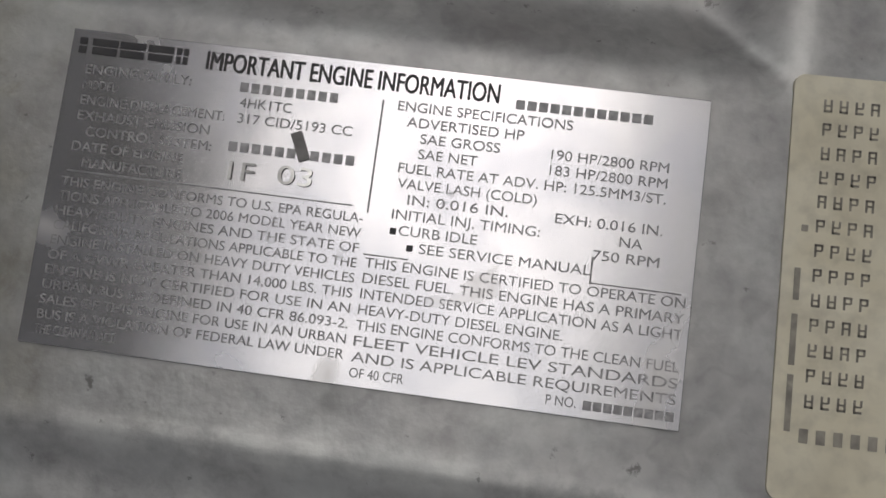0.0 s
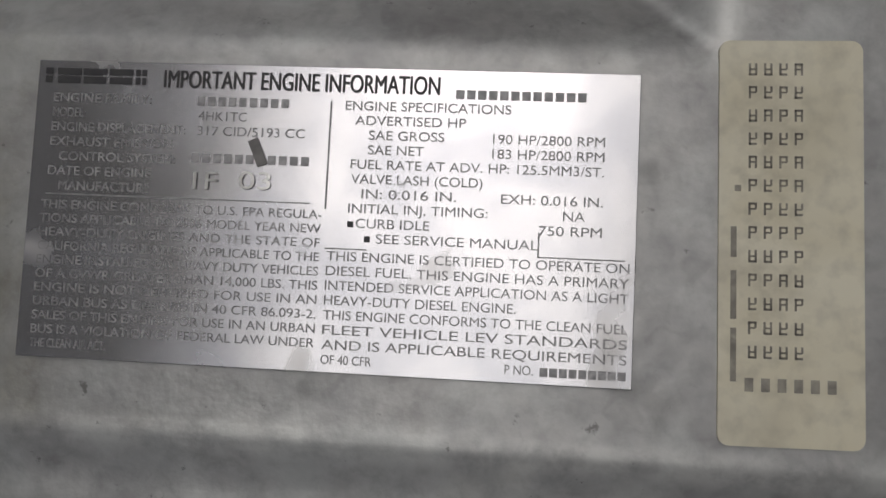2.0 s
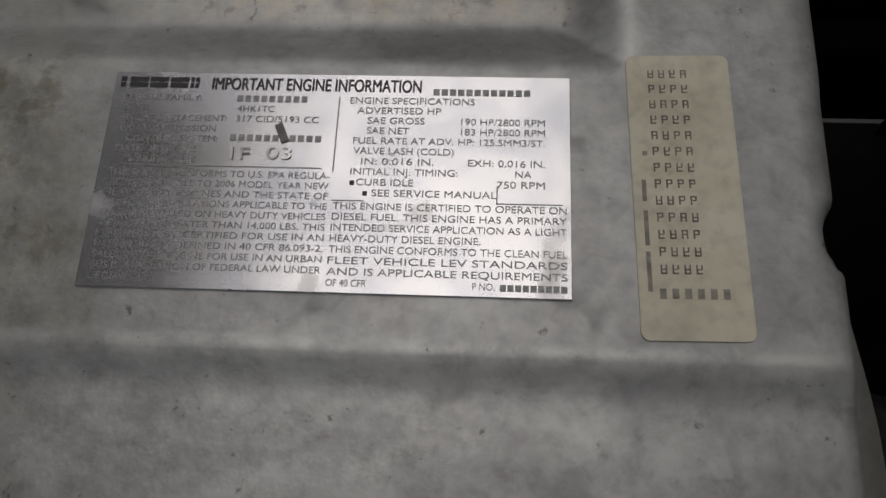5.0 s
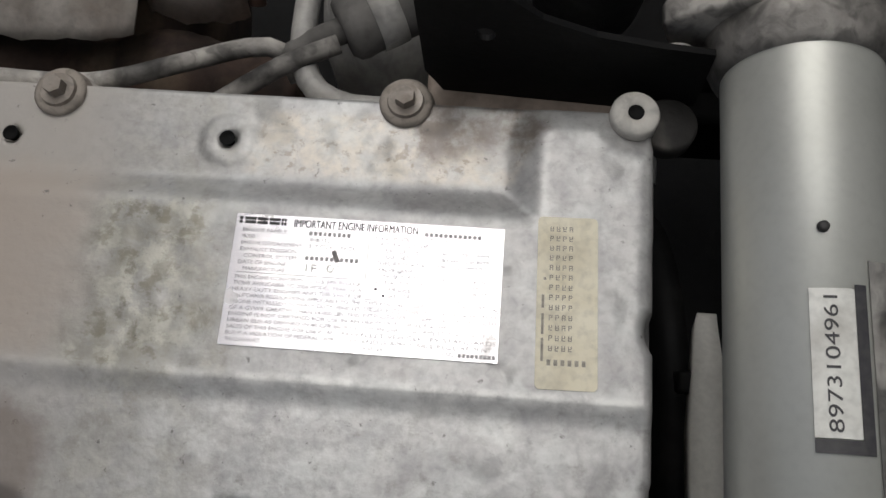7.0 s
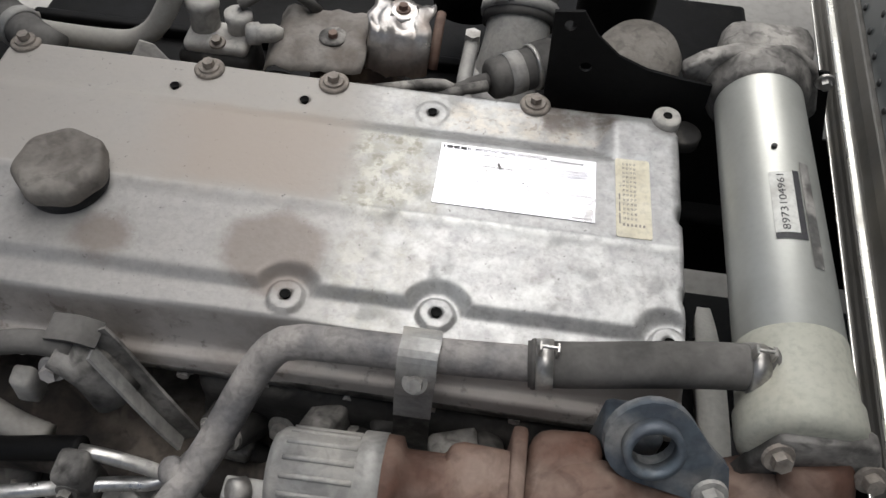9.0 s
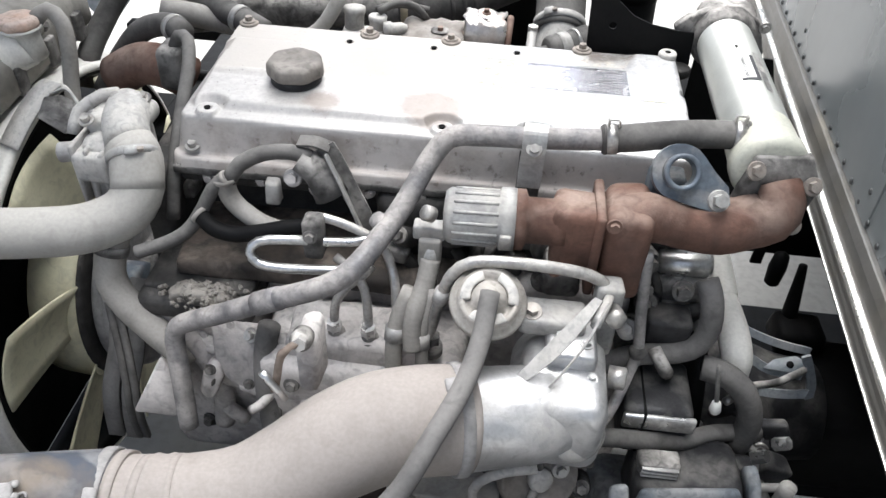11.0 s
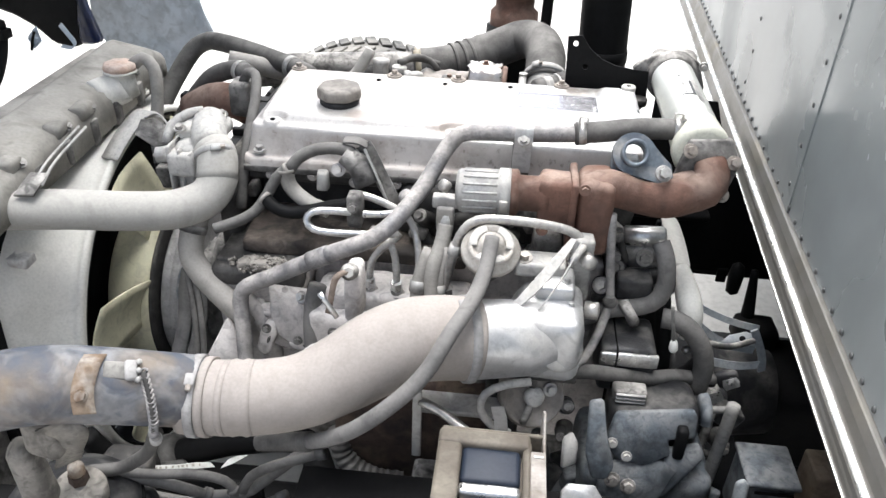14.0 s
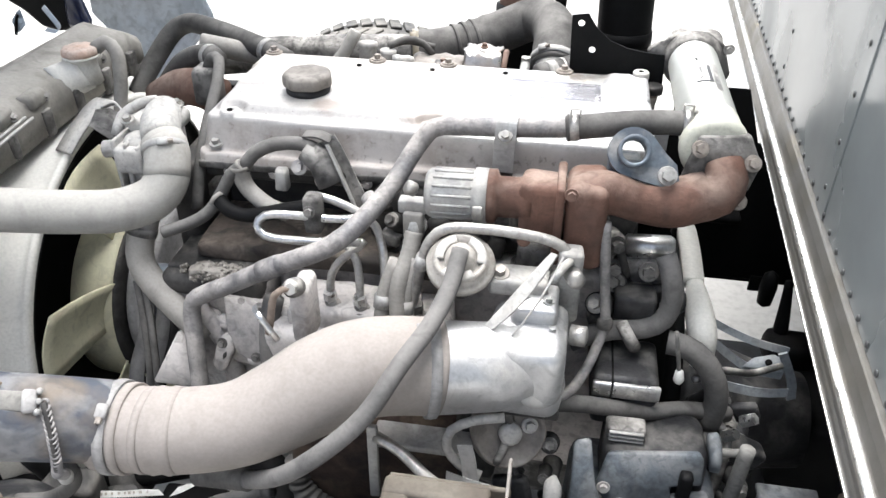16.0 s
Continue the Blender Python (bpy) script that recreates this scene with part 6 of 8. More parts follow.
part("outer_frame", block((-1.03, -0.5, 0.17), (-0.955, -0.44, 0.9), 0.01), "castdark", rad)
for y in (-0.42, 0.4):
    part("foot", block((-1.0, y - 0.03, 0.495), (-0.94, y + 0.03, 0.6), 0.005), "castdark", rad)
    part("stay", block((-1.02, min(y, y * 1.35), 0.595), (-0.95, max(y, y * 1.35), 0.62), 0.004), "castdark", rad)
part("filler_neck", lathe([(0.03, -0.05), (0.026, -0.02), (0.026, -0.004), (0.033, -0.002), (0.033, 0.002)], (-0.868, 0.045, 0.985), (0, 0, 1), 28), "shroud", rad)
part("neck_arm", sweep([(-0.868, 0.045, 0.955), (-0.89, 0.03, 0.945), (-0.91, 0.0, 0.94)], 0.034, 24), "shroud", rad)
part("cap", lathe([(0.031, 0), (0.032, 0.004), (0.031, 0.011), (0.026, 0.014), (0.004, 0.0145)], (-0.868, 0.045, 0.988), (0, 0, 1), 40, (8, 0.04)), "copper", rad, "copper-brown filler cap")
for i in range(7):
    y = -0.4 + 0.1 * i
    part("tank_clip", block((-0.882, y, 0.885), (-0.866, y + 0.025, 0.935), 0.003), "castdark", rad)
ov = thing("overflow_hose", (-0.84, 0.05, 0.95), "thin dusty overflow hose beside the radiator cap", "hose")
part("hose", sweep([(-0.85, 0.06, 0.99), (-0.83, 0.07, 1.005), (-0.805, 0.06, 0.99), (-0.795, 0.04, 0.95), (-0.795, 0.02, 0.9), (-0.79, 0.0, 0.86)], 0.0125, 16), "rubberpale", ov)

# ---- hoses and pipes at the front corner ----
hh = thing("heater_hose", (-0.75, 0.25, 0.9), "dark dusty heater hose arching over the engine front", "hose")
part("hose", sweep([(-0.88, 0.19, 0.8), (-0.872, 0.22, 0.85), (-0.853, 0.275, 0.9), (-0.825, 0.315, 0.945), (-0.79, 0.32, 0.965), (-0.74, 0.285, 0.975), (-0.66, 0.225, 0.982), (-0.59, 0.175, 0.983), (-0.53, 0.135, 0.98), (-0.5, 0.125, 0.97)], 0.0205, 22), "rubber", hh)
part("end_band", band((-0.545, 0.1445, 0.981), (0.8, -0.5, -0.05), 0.0212, 0.012), "cast", hh)
part("end_band", band((-0.876, 0.205, 0.825), (0.15, 0.5, 0.85), 0.0212, 0.012), "cast", hh)
h2 = thing("heater_hose", (-0.68, 0.1, 0.95), "dark dusty heater hose below the arched one", "hose")
part("hose", sweep([(-0.8, 0.12, 0.84), (-0.76, 0.13, 0.9), (-0.71, 0.125, 0.955), (-0.65, 0.095, 0.985), (-0.61, 0.06, 0.99)], 0.019, 20), "rubber", h2)
part("end_band", band((-0.63, 0.079, 0.988), (0.75, -0.65, 0.1), 0.0198, 0.012), "cast", h2)
rp = thing("rusted_elbow", (-0.67, 0.07, 0.92), "rusted iron water elbow behind the thermostat housing", "elbow")
part("elbow", sweep([(-0.74, 0.07, 0.9), (-0.69, 0.06, 0.93), (-0.64, 0.04, 0.94), (-0.6, 0.03, 0.93)], 0.034, 24), "rust", rp)
bp = thing("breather_hose", (-0.55, -0.1, 0.85), "dusty breather hose running down the engine front", "hose")
part("hose", sweep([(-0.6, 0.0, 0.995), (-0.59, 0.0, 1.015), (-0.568, -0.02, 1.02), (-0.556, -0.06, 1.0), (-0.553, -0.11, 0.965), (-0.551, -0.155, 0.93), (-0.551, -0.185, 0.89), (-0.552, -0.21, 0.84)], 0.0095, 16), "rubber", bp)
part("valve", rock(block((-0.625, -0.02, 0.93), (-0.585, 0.03, 1.0), 0.01, 3), 0.003, 40), "castdark", bp)

# ---- the far side of the engine ----
ip = thing("boost_pipe", (-0.4, 0.42, 0.85), "dusty steel charge pipe behind the engine", "charge pipe")
part("pipe", sweep([(-0.74, 0.36, 0.88), (-0.64, 0.385, 0.885), (-0.5, 0.41, 0.89), (-0.4, 0.425, 0.893), (-0.31, 0.435, 0.895)], 0.038, 26), "castdark", ip)
eh = thing("boost_hose", (-0.1, 0.45, 0.88), "dusty grey ribbed rubber elbow hose", "hose")
part("hose", sweep([(-0.33, 0.434, 0.895), (-0.27, 0.45, 0.898), (-0.2, 0.483, 0.908), (-0.13, 0.515, 0.93), (-0.07, 0.52, 0.955), (-0.03, 0.47, 0.965), (-0.014, 0.41, 0.955), (-0.013, 0.37, 0.94), (-0.013, 0.33, 0.915)], lambda k: 0.046 + 0.003 * math.exp(-(((k - 0.3) / 0.02) ** 2)) + 0.003 * math.exp(-(((k - 0.36) / 0.02) ** 2)), 30, 0.008), "rubber", eh)
for c, a in (((-0.235, 0.464, 0.903), (0.9, 0.4, 0.08)), ((-0.215, 0.475, 0.906), (0.9, 0.45, 0.1)), ((-0.195, 0.485, 0.91), (0.9, 0.45, 0.15))):
    part("rib_ring", band(c, a, 0.0472, 0.008), "rubber", eh)
clamp("boost_clamp", (-0.318, 0.436, 0.895), (1, 0.2, 0.03), 0.047, "dusty band clamp on the boost hose", (0, -0.5, 0.85), 0.014, "tan", "boost clamps")
clamp("boost_clamp", (-0.013, 0.345, 0.924), (0, 0.75, 0.5), 0.047, "dusty band clamp at the turbo outlet", (-0.5, -0.5, 0.8), 0.014, "cast", "boost clamps")
turbo = thing("turbocharger", (-0.15, 0.25, 0.75), "dusty turbocharger under a foil heat shield", "turbocharger")
part("compressor", lathe([(0.03, -0.05), (0.06, -0.04), (0.07, -0.01), (0.065, 0.03), (0.04, 0.05)], (-0.03, 0.27, 0.82), (1, 0.1, 0), 36), "cast", turbo)
part("turbine", lathe([(0.04, -0.06), (0.08, -0.04), (0.085, 0.0), (0.07, 0.04), (0.04, 0.05)], (-0.2, 0.26, 0.85), (1, 0.05, 0), 32), "rustdark", turbo)
part("outlet", sweep([(-0.03, 0.27, 0.84), (-0.02, 0.29, 0.875), (-0.013, 0.315, 0.905), (-0.013, 0.335, 0.92)], 0.04, 26), "cast", turbo)


def shield(x0, x1, y0, y1, z, drop, tip):
    """A dented sheet, flat on top and bent down along its front and at one end."""
    v, q = [], []
    for i in range(15):
        for j in range(13):
            a, s = j / 12, i / 14
            down = drop * (1 - min(1, a * 4)) ** 2 + tip * max(0, 1 - s * 5) ** 2
            v.append((x0 + (x1 - x0) * s + 0.003 * math.sin(9 * a), y0 + (y1 - y0) * a - 0.008 * math.sin(3.1 * s), z - down + 0.0022 * math.sin(13 * s + 6 * a) + 0.0015 * math.sin(31 * s)))
    for i in range(14):
        for j in range(12):
            k = i * 13 + j
            q.append((k, k + 1, k + 14, k + 13))
    bm = bmesh.new()
    bm.from_mesh(from_arrays(v, q))
    bmesh.ops.solidify(bm, geom=bm.faces[:], thickness=0.0015)
    return bm


part("heat_shield", shield(-0.305, -0.182, 0.178, 0.275, 0.952, 0.008, 0.05), "shieldgrey", turbo, "dented grey heat shield")
part("heat_shield", shield(-0.183, -0.112, 0.21, 0.275, 0.974, 0.05, 0.0), "lead", turbo, "bright foil heat shield")
part("shield_tab", lathe([(0.018, 0), (0.018, 0.003), (0.012, 0.0035)], (-0.146, 0.255, 0.974), (0, -0.1, 1), 24), "lead", turbo)
part("shield_dimple", ring(0.005, 0.016, 0.002, Matrix.Translation((-0.222, 0.222, 0.953))), "castdark", turbo)
part("rear_bead", sweep([(-0.106, 0.215, 0.93), (-0.104, 0.24, 0.96), (-0.104, 0.27, 0.965)], 0.006, 12), "rust", turbo)
bolt(turbo, (-0.222, 0.222, 0.953), (0, 0, 1), 0.011, "rust")
bolt(turbo, (-0.146, 0.255, 0.977), (0, 0, 1), 0.011, "rust")
part("manifold", sweep([(-0.5, 0.17, 0.86), (-0.38, 0.18, 0.87), (-0.28, 0.185, 0.875), (-0.18, 0.185, 0.875), (-0.08, 0.18, 0.87)], lambda k: 0.032 + 0.006 * math.cos(k * 25), 20), "rustdark", turbo)
for x in (-0.42, -0.28, -0.15):
    part("manifold_flange", rock(block((x - 0.035, 0.125, 0.835), (x + 0.035, 0.15, 0.91), 0.008, 2), 0.003, 40), "rustdark", turbo)
wp = thing("water_pipe", (-0.5, 0.18, 0.93), "pale dusty steel water pipe hooked upwards behind the cover", "pipe")
part("pipe", sweep([(-0.6, 0.165, 0.968), (-0.545, 0.175, 0.952), (-0.49, 0.192, 0.935), (-0.455, 0.2, 0.932), (-0.428, 0.204, 0.948), (-0.408, 0.21, 0.975), (-0.392, 0.218, 1.005)], 0.0125, 18), "hosepale", wp)
part("hose_end", sweep([(-0.68, 0.15, 0.985), (-0.62, 0.16, 0.973), (-0.55, 0.174, 0.954)], 0.0195, 20), "rubberpale", wp, "dusty rubber sleeve")
part("sleeve_band", band((-0.56, 0.172, 0.957), (0.95, 0.2, -0.27), 0.0197, 0.01), "cast", wp)
part("stay", prism([(-0.05, -0.03), (0.03, -0.034), (0.04, -0.012), (0.012, 0.016), (-0.004, 0.02), (-0.02, -0.012)], 0.004, frame_at(Vector((-0.43, 0.17, 0.935)), (0.1, -0.75, 0.6), (1, 0.1, 0)), 0.001), "castpale", wp, smooth=False)
part("rail_rod", sweep([(-0.5, 0.142, 0.955), (-0.42, 0.143, 0.955), (-0.36, 0.142, 0.954)], 0.004, 10), "castdark", wp)
wo = thing("water_outlet", (-0.355, 0.22, 0.85), "dusty cast outlet block with upright stubs behind the cover", "outlet casting")
part("base", rock(block((-0.4, 0.185, 0.87), (-0.315, 0.245, 0.935), 0.01, 3), 0.004, 30), "darkiron", wo)
part("shoulder", rock(block((-0.392, 0.19, 0.93), (-0.318, 0.235, 0.948), 0.007, 3), 0.003, 40), "castpale", wo)
part("stub", lathe([(0.017, 0), (0.017, 0.03), (0.019, 0.034), (0.019, 0.042), (0.012, 0.044)], (-0.372, 0.222, 0.94), (0.02, 0.1, 1), 24), "cast", wo)
part("stub", lathe([(0.014, 0), (0.014, 0.02), (0.016, 0.022), (0.016, 0.03), (0.009, 0.031)], (-0.332, 0.222, 0.94), (0.05, 0.05, 1), 22), "castpale", wo)
part("side_fitting", lathe([(0.013, 0), (0.013, 0.012), (0.0105, 0.014), (0.0105, 0.03), (0.006, 0.04)], (-0.318, 0.212, 0.952), (1, 0.08, 0.1), 20), "castpale", wo)
bolt(wo, (-0.35, 0.195, 0.948), (0, -0.2, 1), 0.012, "dirtybolt")
for pts in ([(-0.33, 0.23, 0.975), (-0.3, 0.25, 0.985), (-0.27, 0.262, 0.975), (-0.25, 0.268, 0.95)], [(-0.34, 0.26, 0.965), (-0.3, 0.275, 0.972), (-0.25, 0.285, 0.96)]):
    t = thing("sensor_cable", pts[0], "thin dusty cable arching beside the turbocharger", "wiring", "turbo wiring")
    part("cable", sweep(pts, 0.0065, 12), "rubber", t)
ot = thing("oil_feed_tube", (-0.07, 0.2, 0.93), "dusty bent oil feed tube with banjo bolt", "oil tube")
part("tube", sweep([(-0.064, 0.238, 0.955), (-0.065, 0.215, 0.95), (-0.066, 0.185, 0.948), (-0.063, 0.16, 0.947), (-0.052, 0.142, 0.945), (-0.03, 0.135, 0.94), (0.0, 0.14, 0.93)], 0.0085, 14), "cast", ot)
part("banjo", hexhead(frame_at(Vector((-0.064, 0.242, 0.945)), (0, 0, 1)), 0.02, 0.022), "steel", ot, smooth=False)
for pts in ([(-0.34, 0.134, 0.965), (-0.27, 0.133, 0.96), (-0.2, 0.136, 0.953), (-0.143, 0.155, 0.95), (-0.1, 0.169, 0.95), (-0.078, 0.168, 0.948), (-0.068, 0.155, 0.935)], [(-0.12, 0.128, 0.945), (-0.075, 0.154, 0.955), (-0.04, 0.172, 0.955)]):
    t = thing("oil_pipe", pts[0], "dusty thin steel pipe along the cover edge", "pipe", "rear pipes")
    part("tube", sweep(pts, 0.0065, 12), "castdark", t)
ch = thing("crankcase_hose", (0.0, 0.19, 0.95), "grey ribbed breather hose with clamps", "hose")
ca = Vector((0.84, 0.48, 0.05)).normalized()
cc = Vector((-0.036, 0.186, 0.952))
part("hose", lathe([(0.018, -0.004), (0.0225, 0.0), (0.0235, 0.006), (0.0228, 0.012), (0.0235, 0.05), (0.027, 0.053), (0.0275, 0.075), (0.024, 0.078)], cc, ca, 32), "rubber", ch)
part("label_band", band(cc + ca * 0.026, ca, 0.0236, 0.018, 0.0006), "cast", ch, "pale printed band")
part("outer_band", band(cc + ca * 0.05, ca, 0.0244, 0.005), "steel", ch)
part("stub", sweep([(-0.075, 0.165, 0.945), (-0.056, 0.176, 0.95), (-0.036, 0.186, 0.952)], 0.009, 14), "rubber", ch)
bb = thing("rear_bracket", (0.09, 0.26, 0.85), "black sheet steel bracket with round holes", "bracket")
bm = frame_at(Vector((0.016, 0.147, 1.081)), (-0.05, -1, 0.05), (1, 0.05, 0))
hole_outline = [(0.0, 0.0), (0.028, 0.004), (0.045, -0.02), (0.07, -0.04), (0.1, -0.051), (0.135, -0.056), (0.165, -0.058), (0.168, -0.11), (0.12, -0.145), (0.03, -0.15), (0.004, -0.1)]
part("plate", pierced(hole_outline, [(0.017, -0.013, 0.0058), (0.04, -0.058, 0.0058)], 0.004, bm), "black", bb, smooth=False)
part("foot", block((0.05, 0.1, 0.925), (0.15, 0.152, 0.94), 0.004), "black", bb)
can = thing("reservoir_can", (0.15, 0.36, 0.85), "dusty dark round reservoir can behind the bracket", "reservoir")
part("can", lathe([(0.05, -0.1), (0.055, -0.09), (0.055, 0.055), (0.052, 0.06)], (0.15, 0.37, 0.8), (0, -0.2, 1), 36), "grease", can)
part("lid", lathe([(0.056, 0.056), (0.057, 0.068), (0.048, 0.086), (0.02, 0.095)], (0.15, 0.37, 0.8), (0, -0.2, 1), 36), "capm", can, "dusty domed lid")
exh = thing("exhaust_stack", (0.14, 0.62, 0.7), "black vertical pipe behind the engine", "pipe")
part("pipe", sweep([(0.15, 0.6, 0.4), (0.142, 0.61, 0.8), (0.132, 0.63, 1.1), (0.128, 0.64, 1.6)], 0.062, 28), "black", exh)
part("pipe_band", band((0.139, 0.615, 0.9), (-0.03, 0.06, 1), 0.0622, 0.03), "black", exh)
st2 = thing("steering_column_joint", (-0.1, 0.66, 0.95), "dark rusty jointed housing behind the boost hose", "housing")
part("housing", lathe([(0.05, -0.1), (0.062, -0.04), (0.062, 0.0), (0.05, 0.012), (0.05, 0.05), (0.066, 0.058), (0.066, 0.2)], (-0.095, 0.66, 0.985), (0, 0.1, 1), 30), "rust", st2)
part("lower_shell", lathe([(0.02, -0.3), (0.06, -0.28), (0.072, -0.1), (0.07, -0.035)], (-0.095, 0.66, 0.985), (0, 0.1, 1), 30), "black", st2)
part("guard_bar", sweep([(-0.015, 0.64, 1.2), (-0.012, 0.64, 1.0), (-0.02, 0.63, 0.93), (-0.05, 0.62, 0.91)], 0.014, 14), "black", st2)


def wheel():
    c = Vector((-0.53, 0.93, 0.393))
    t = part("wheel", lathe([(0.1, -0.06), (0.21, -0.08), (0.22, -0.1), (0.205, -0.1), (0.19, -0.04), (0.1, -0.02)], c, (0, 1, 0), 48), "castdark", chassis_frame, "far front wheel rim")
    part("tyre", lathe([(0.22, -0.1), (0.32, -0.105), (0.372, -0.095), (0.381, -0.08), (0.386, 0.0), (0.381, 0.08), (0.372, 0.095), (0.32, 0.105), (0.22, 0.1)], c, (0, 1, 0), 64), "tyre", t, "dusty black truck tyre")
    for i in range(56):
        a = 2 * math.pi * i / 56
        for s in (-1, 1):
            m = Matrix.Translation(c) @ Matrix.Rotation(a, 4, "Y") @ Matrix.Translation((0, s * 0.045, 0.387)) @ Matrix.Rotation(s * 0.35, 4, "Z")
            b = block((-0.016, -0.032, -0.006), (0.016, 0.032, 0.006), 0.002, 1)
            bmesh.ops.transform(b, matrix=m, verts=b.verts[:])
            part("tread_block", b, "tyre", t, smooth=False)


wheel()


# ---- lower rear: starter, gearbox side, lines ----
stm = thing("starter_motor", (0.13, -0.3, 0.6), "dusty black starter motor with a plated band", "starter motor")
part("body", rock(block((0.098, -0.368, 0.63), (0.19, -0.268, 0.722), 0.012, 3), 0.002, 24), "grease", stm)
part("plated_band", block((0.096, -0.373, 0.69), (0.192, -0.364, 0.716), 0.003), "zinc", stm)
part("seam", block((0.122, -0.375, 0.63), (0.125, -0.272, 0.7235), 0.001, 1), "hole", stm)
part("solenoid", rock(block((0.118, -0.285, 0.762), (0.178, -0.24, 0.805), 0.006, 3), 0.0015, 30), "grease", stm)
part("relay", rock(block((0.125, -0.245, 0.735), (0.19, -0.2, 0.79), 0.006, 3), 0.002, 30), "grease", stm)
part("relay_cap", block((0.125, -0.248, 0.788), (0.192, -0.2, 0.797), 0.003), "castdark", stm)
gb = thing("power_steering_gear", (0.18, -0.42, 0.5), "blue-grey dusty cast housing low beside the frame", "gear housing")
gm = frame_at(Vector((0.18, -0.45, 0.615)), (0, -0.93, 0.36), (1, 0, 0.12))
part("housing", rock(block((0.12, -0.44, 0.55), (0.265, -0.34, 0.655), 0.02, 3), 0.005, 22), "grease", gb)
part("cover_plate", rock(prism([(-0.052, 0.042), (-0.048, 0.046), (0.072, 0.048), (0.078, 0.036), (0.074, 0.0), (0.032, -0.004), (0.034, -0.03), (-0.008, -0.046), (-0.05, -0.036), (-0.07, -0.006)], 0.012, gm, 0.003), 0.0015, 60), "gearblue", gb, "blue-grey dusty cover plate")
lm = frame_at(Vector((0.16, -0.475, 0.545)), (0, -0.9, 0.44), (1, 0, 0.15))
part("lower_plate", prism([(-0.05, 0.025), (0.0, 0.035), (0.05, 0.03), (0.075, 0.01), (0.03, -0.055), (-0.06, -0.055)], 0.012, lm, 0.003), "gearblue", gb)
part("side_plate", prism([(0.05, 0.01), (0.062, 0.05), (0.112, 0.055), (0.12, 0.03), (0.055, -0.032), (0.012, -0.04)], 0.009, lm, 0.003), "gearblue", gb)
part("clutch_lever", block((0.222, -0.47, 0.585), (0.24, -0.45, 0.65), 0.006, 3), "black", gb)
part("lower_housing", rock(block((0.08, -0.48, 0.4), (0.3, -0.3, 0.545), 0.025, 3), 0.006, 18), "gearblue", gb)
part("end_cap", lathe([(0.026, 0), (0.028, 0.012), (0.016, 0.016)], (0.262, -0.42, 0.655), (1, 0, 0.1), 26), "gearblue", gb)
part("shaft", sweep([(0.265, -0.42, 0.655), (0.31, -0.42, 0.662)], 0.006, 14), "gearlight", gb)
for x, y in ((-0.058, -0.006), (-0.035, -0.03)):
    bolt(gb, gm @ Vector((x, y, 0.011)), gm.to_3x3() @ Vector((0, 0, 1)), 0.012, "cast")
for x, y in ((-0.03, 0.0), (-0.005, -0.012)):
    bolt(gb, lm @ Vector((x, y, 0.011)), lm.to_3x3() @ Vector((0, 0, 1)), 0.017, "castdark")
part("selector_arm", prism([(-0.012, 0.055), (0.01, 0.058), (0.014, 0.0), (0.024, -0.05), (0.012, -0.072), (-0.012, -0.07), (-0.02, -0.03)], 0.014, frame_at(Vector((0.092, -0.49, 0.65)), (0, -0.9, 0.42), (1, 0, 0.12)), 0.004), "gearblue", gb, "dusty grey selector arm")
part("pale_lug", rock(prism([(-0.014, -0.03), (0.01, -0.024), (0.014, 0.01), (0.004, 0.032), (-0.01, 0.02)], 0.012, frame_at(Vector((0.052, -0.49, 0.61)), (0.1, -0.9, 0.42), (1, 0, 0.1)), 0.004), 0.002, 50), "castpale", gb, "pale worn lug")
part("arm_pivot", lathe([(0.014, 0), (0.014, 0.01), (0.009, 0.013), (0.002, 0.013)], (0.104, -0.507, 0.596), (0, -0.9, 0.42), 22), "gearlight", gb)
lug = thing("finned_regulator", (0.17, -0.4, 0.68), "dusty finned block above the gear housing", "regulator")
part("block", rock(block((0.12, -0.42, 0.655), (0.175, -0.39, 0.678), 0.006, 3), 0.002, 40), "castdark", lug)
for k in range(3):
    part("fin", block((0.124, -0.424, 0.657 + 0.007 * k), (0.172, -0.415, 0.66 + 0.007 * k), 0.001, 1), "cast", lug)
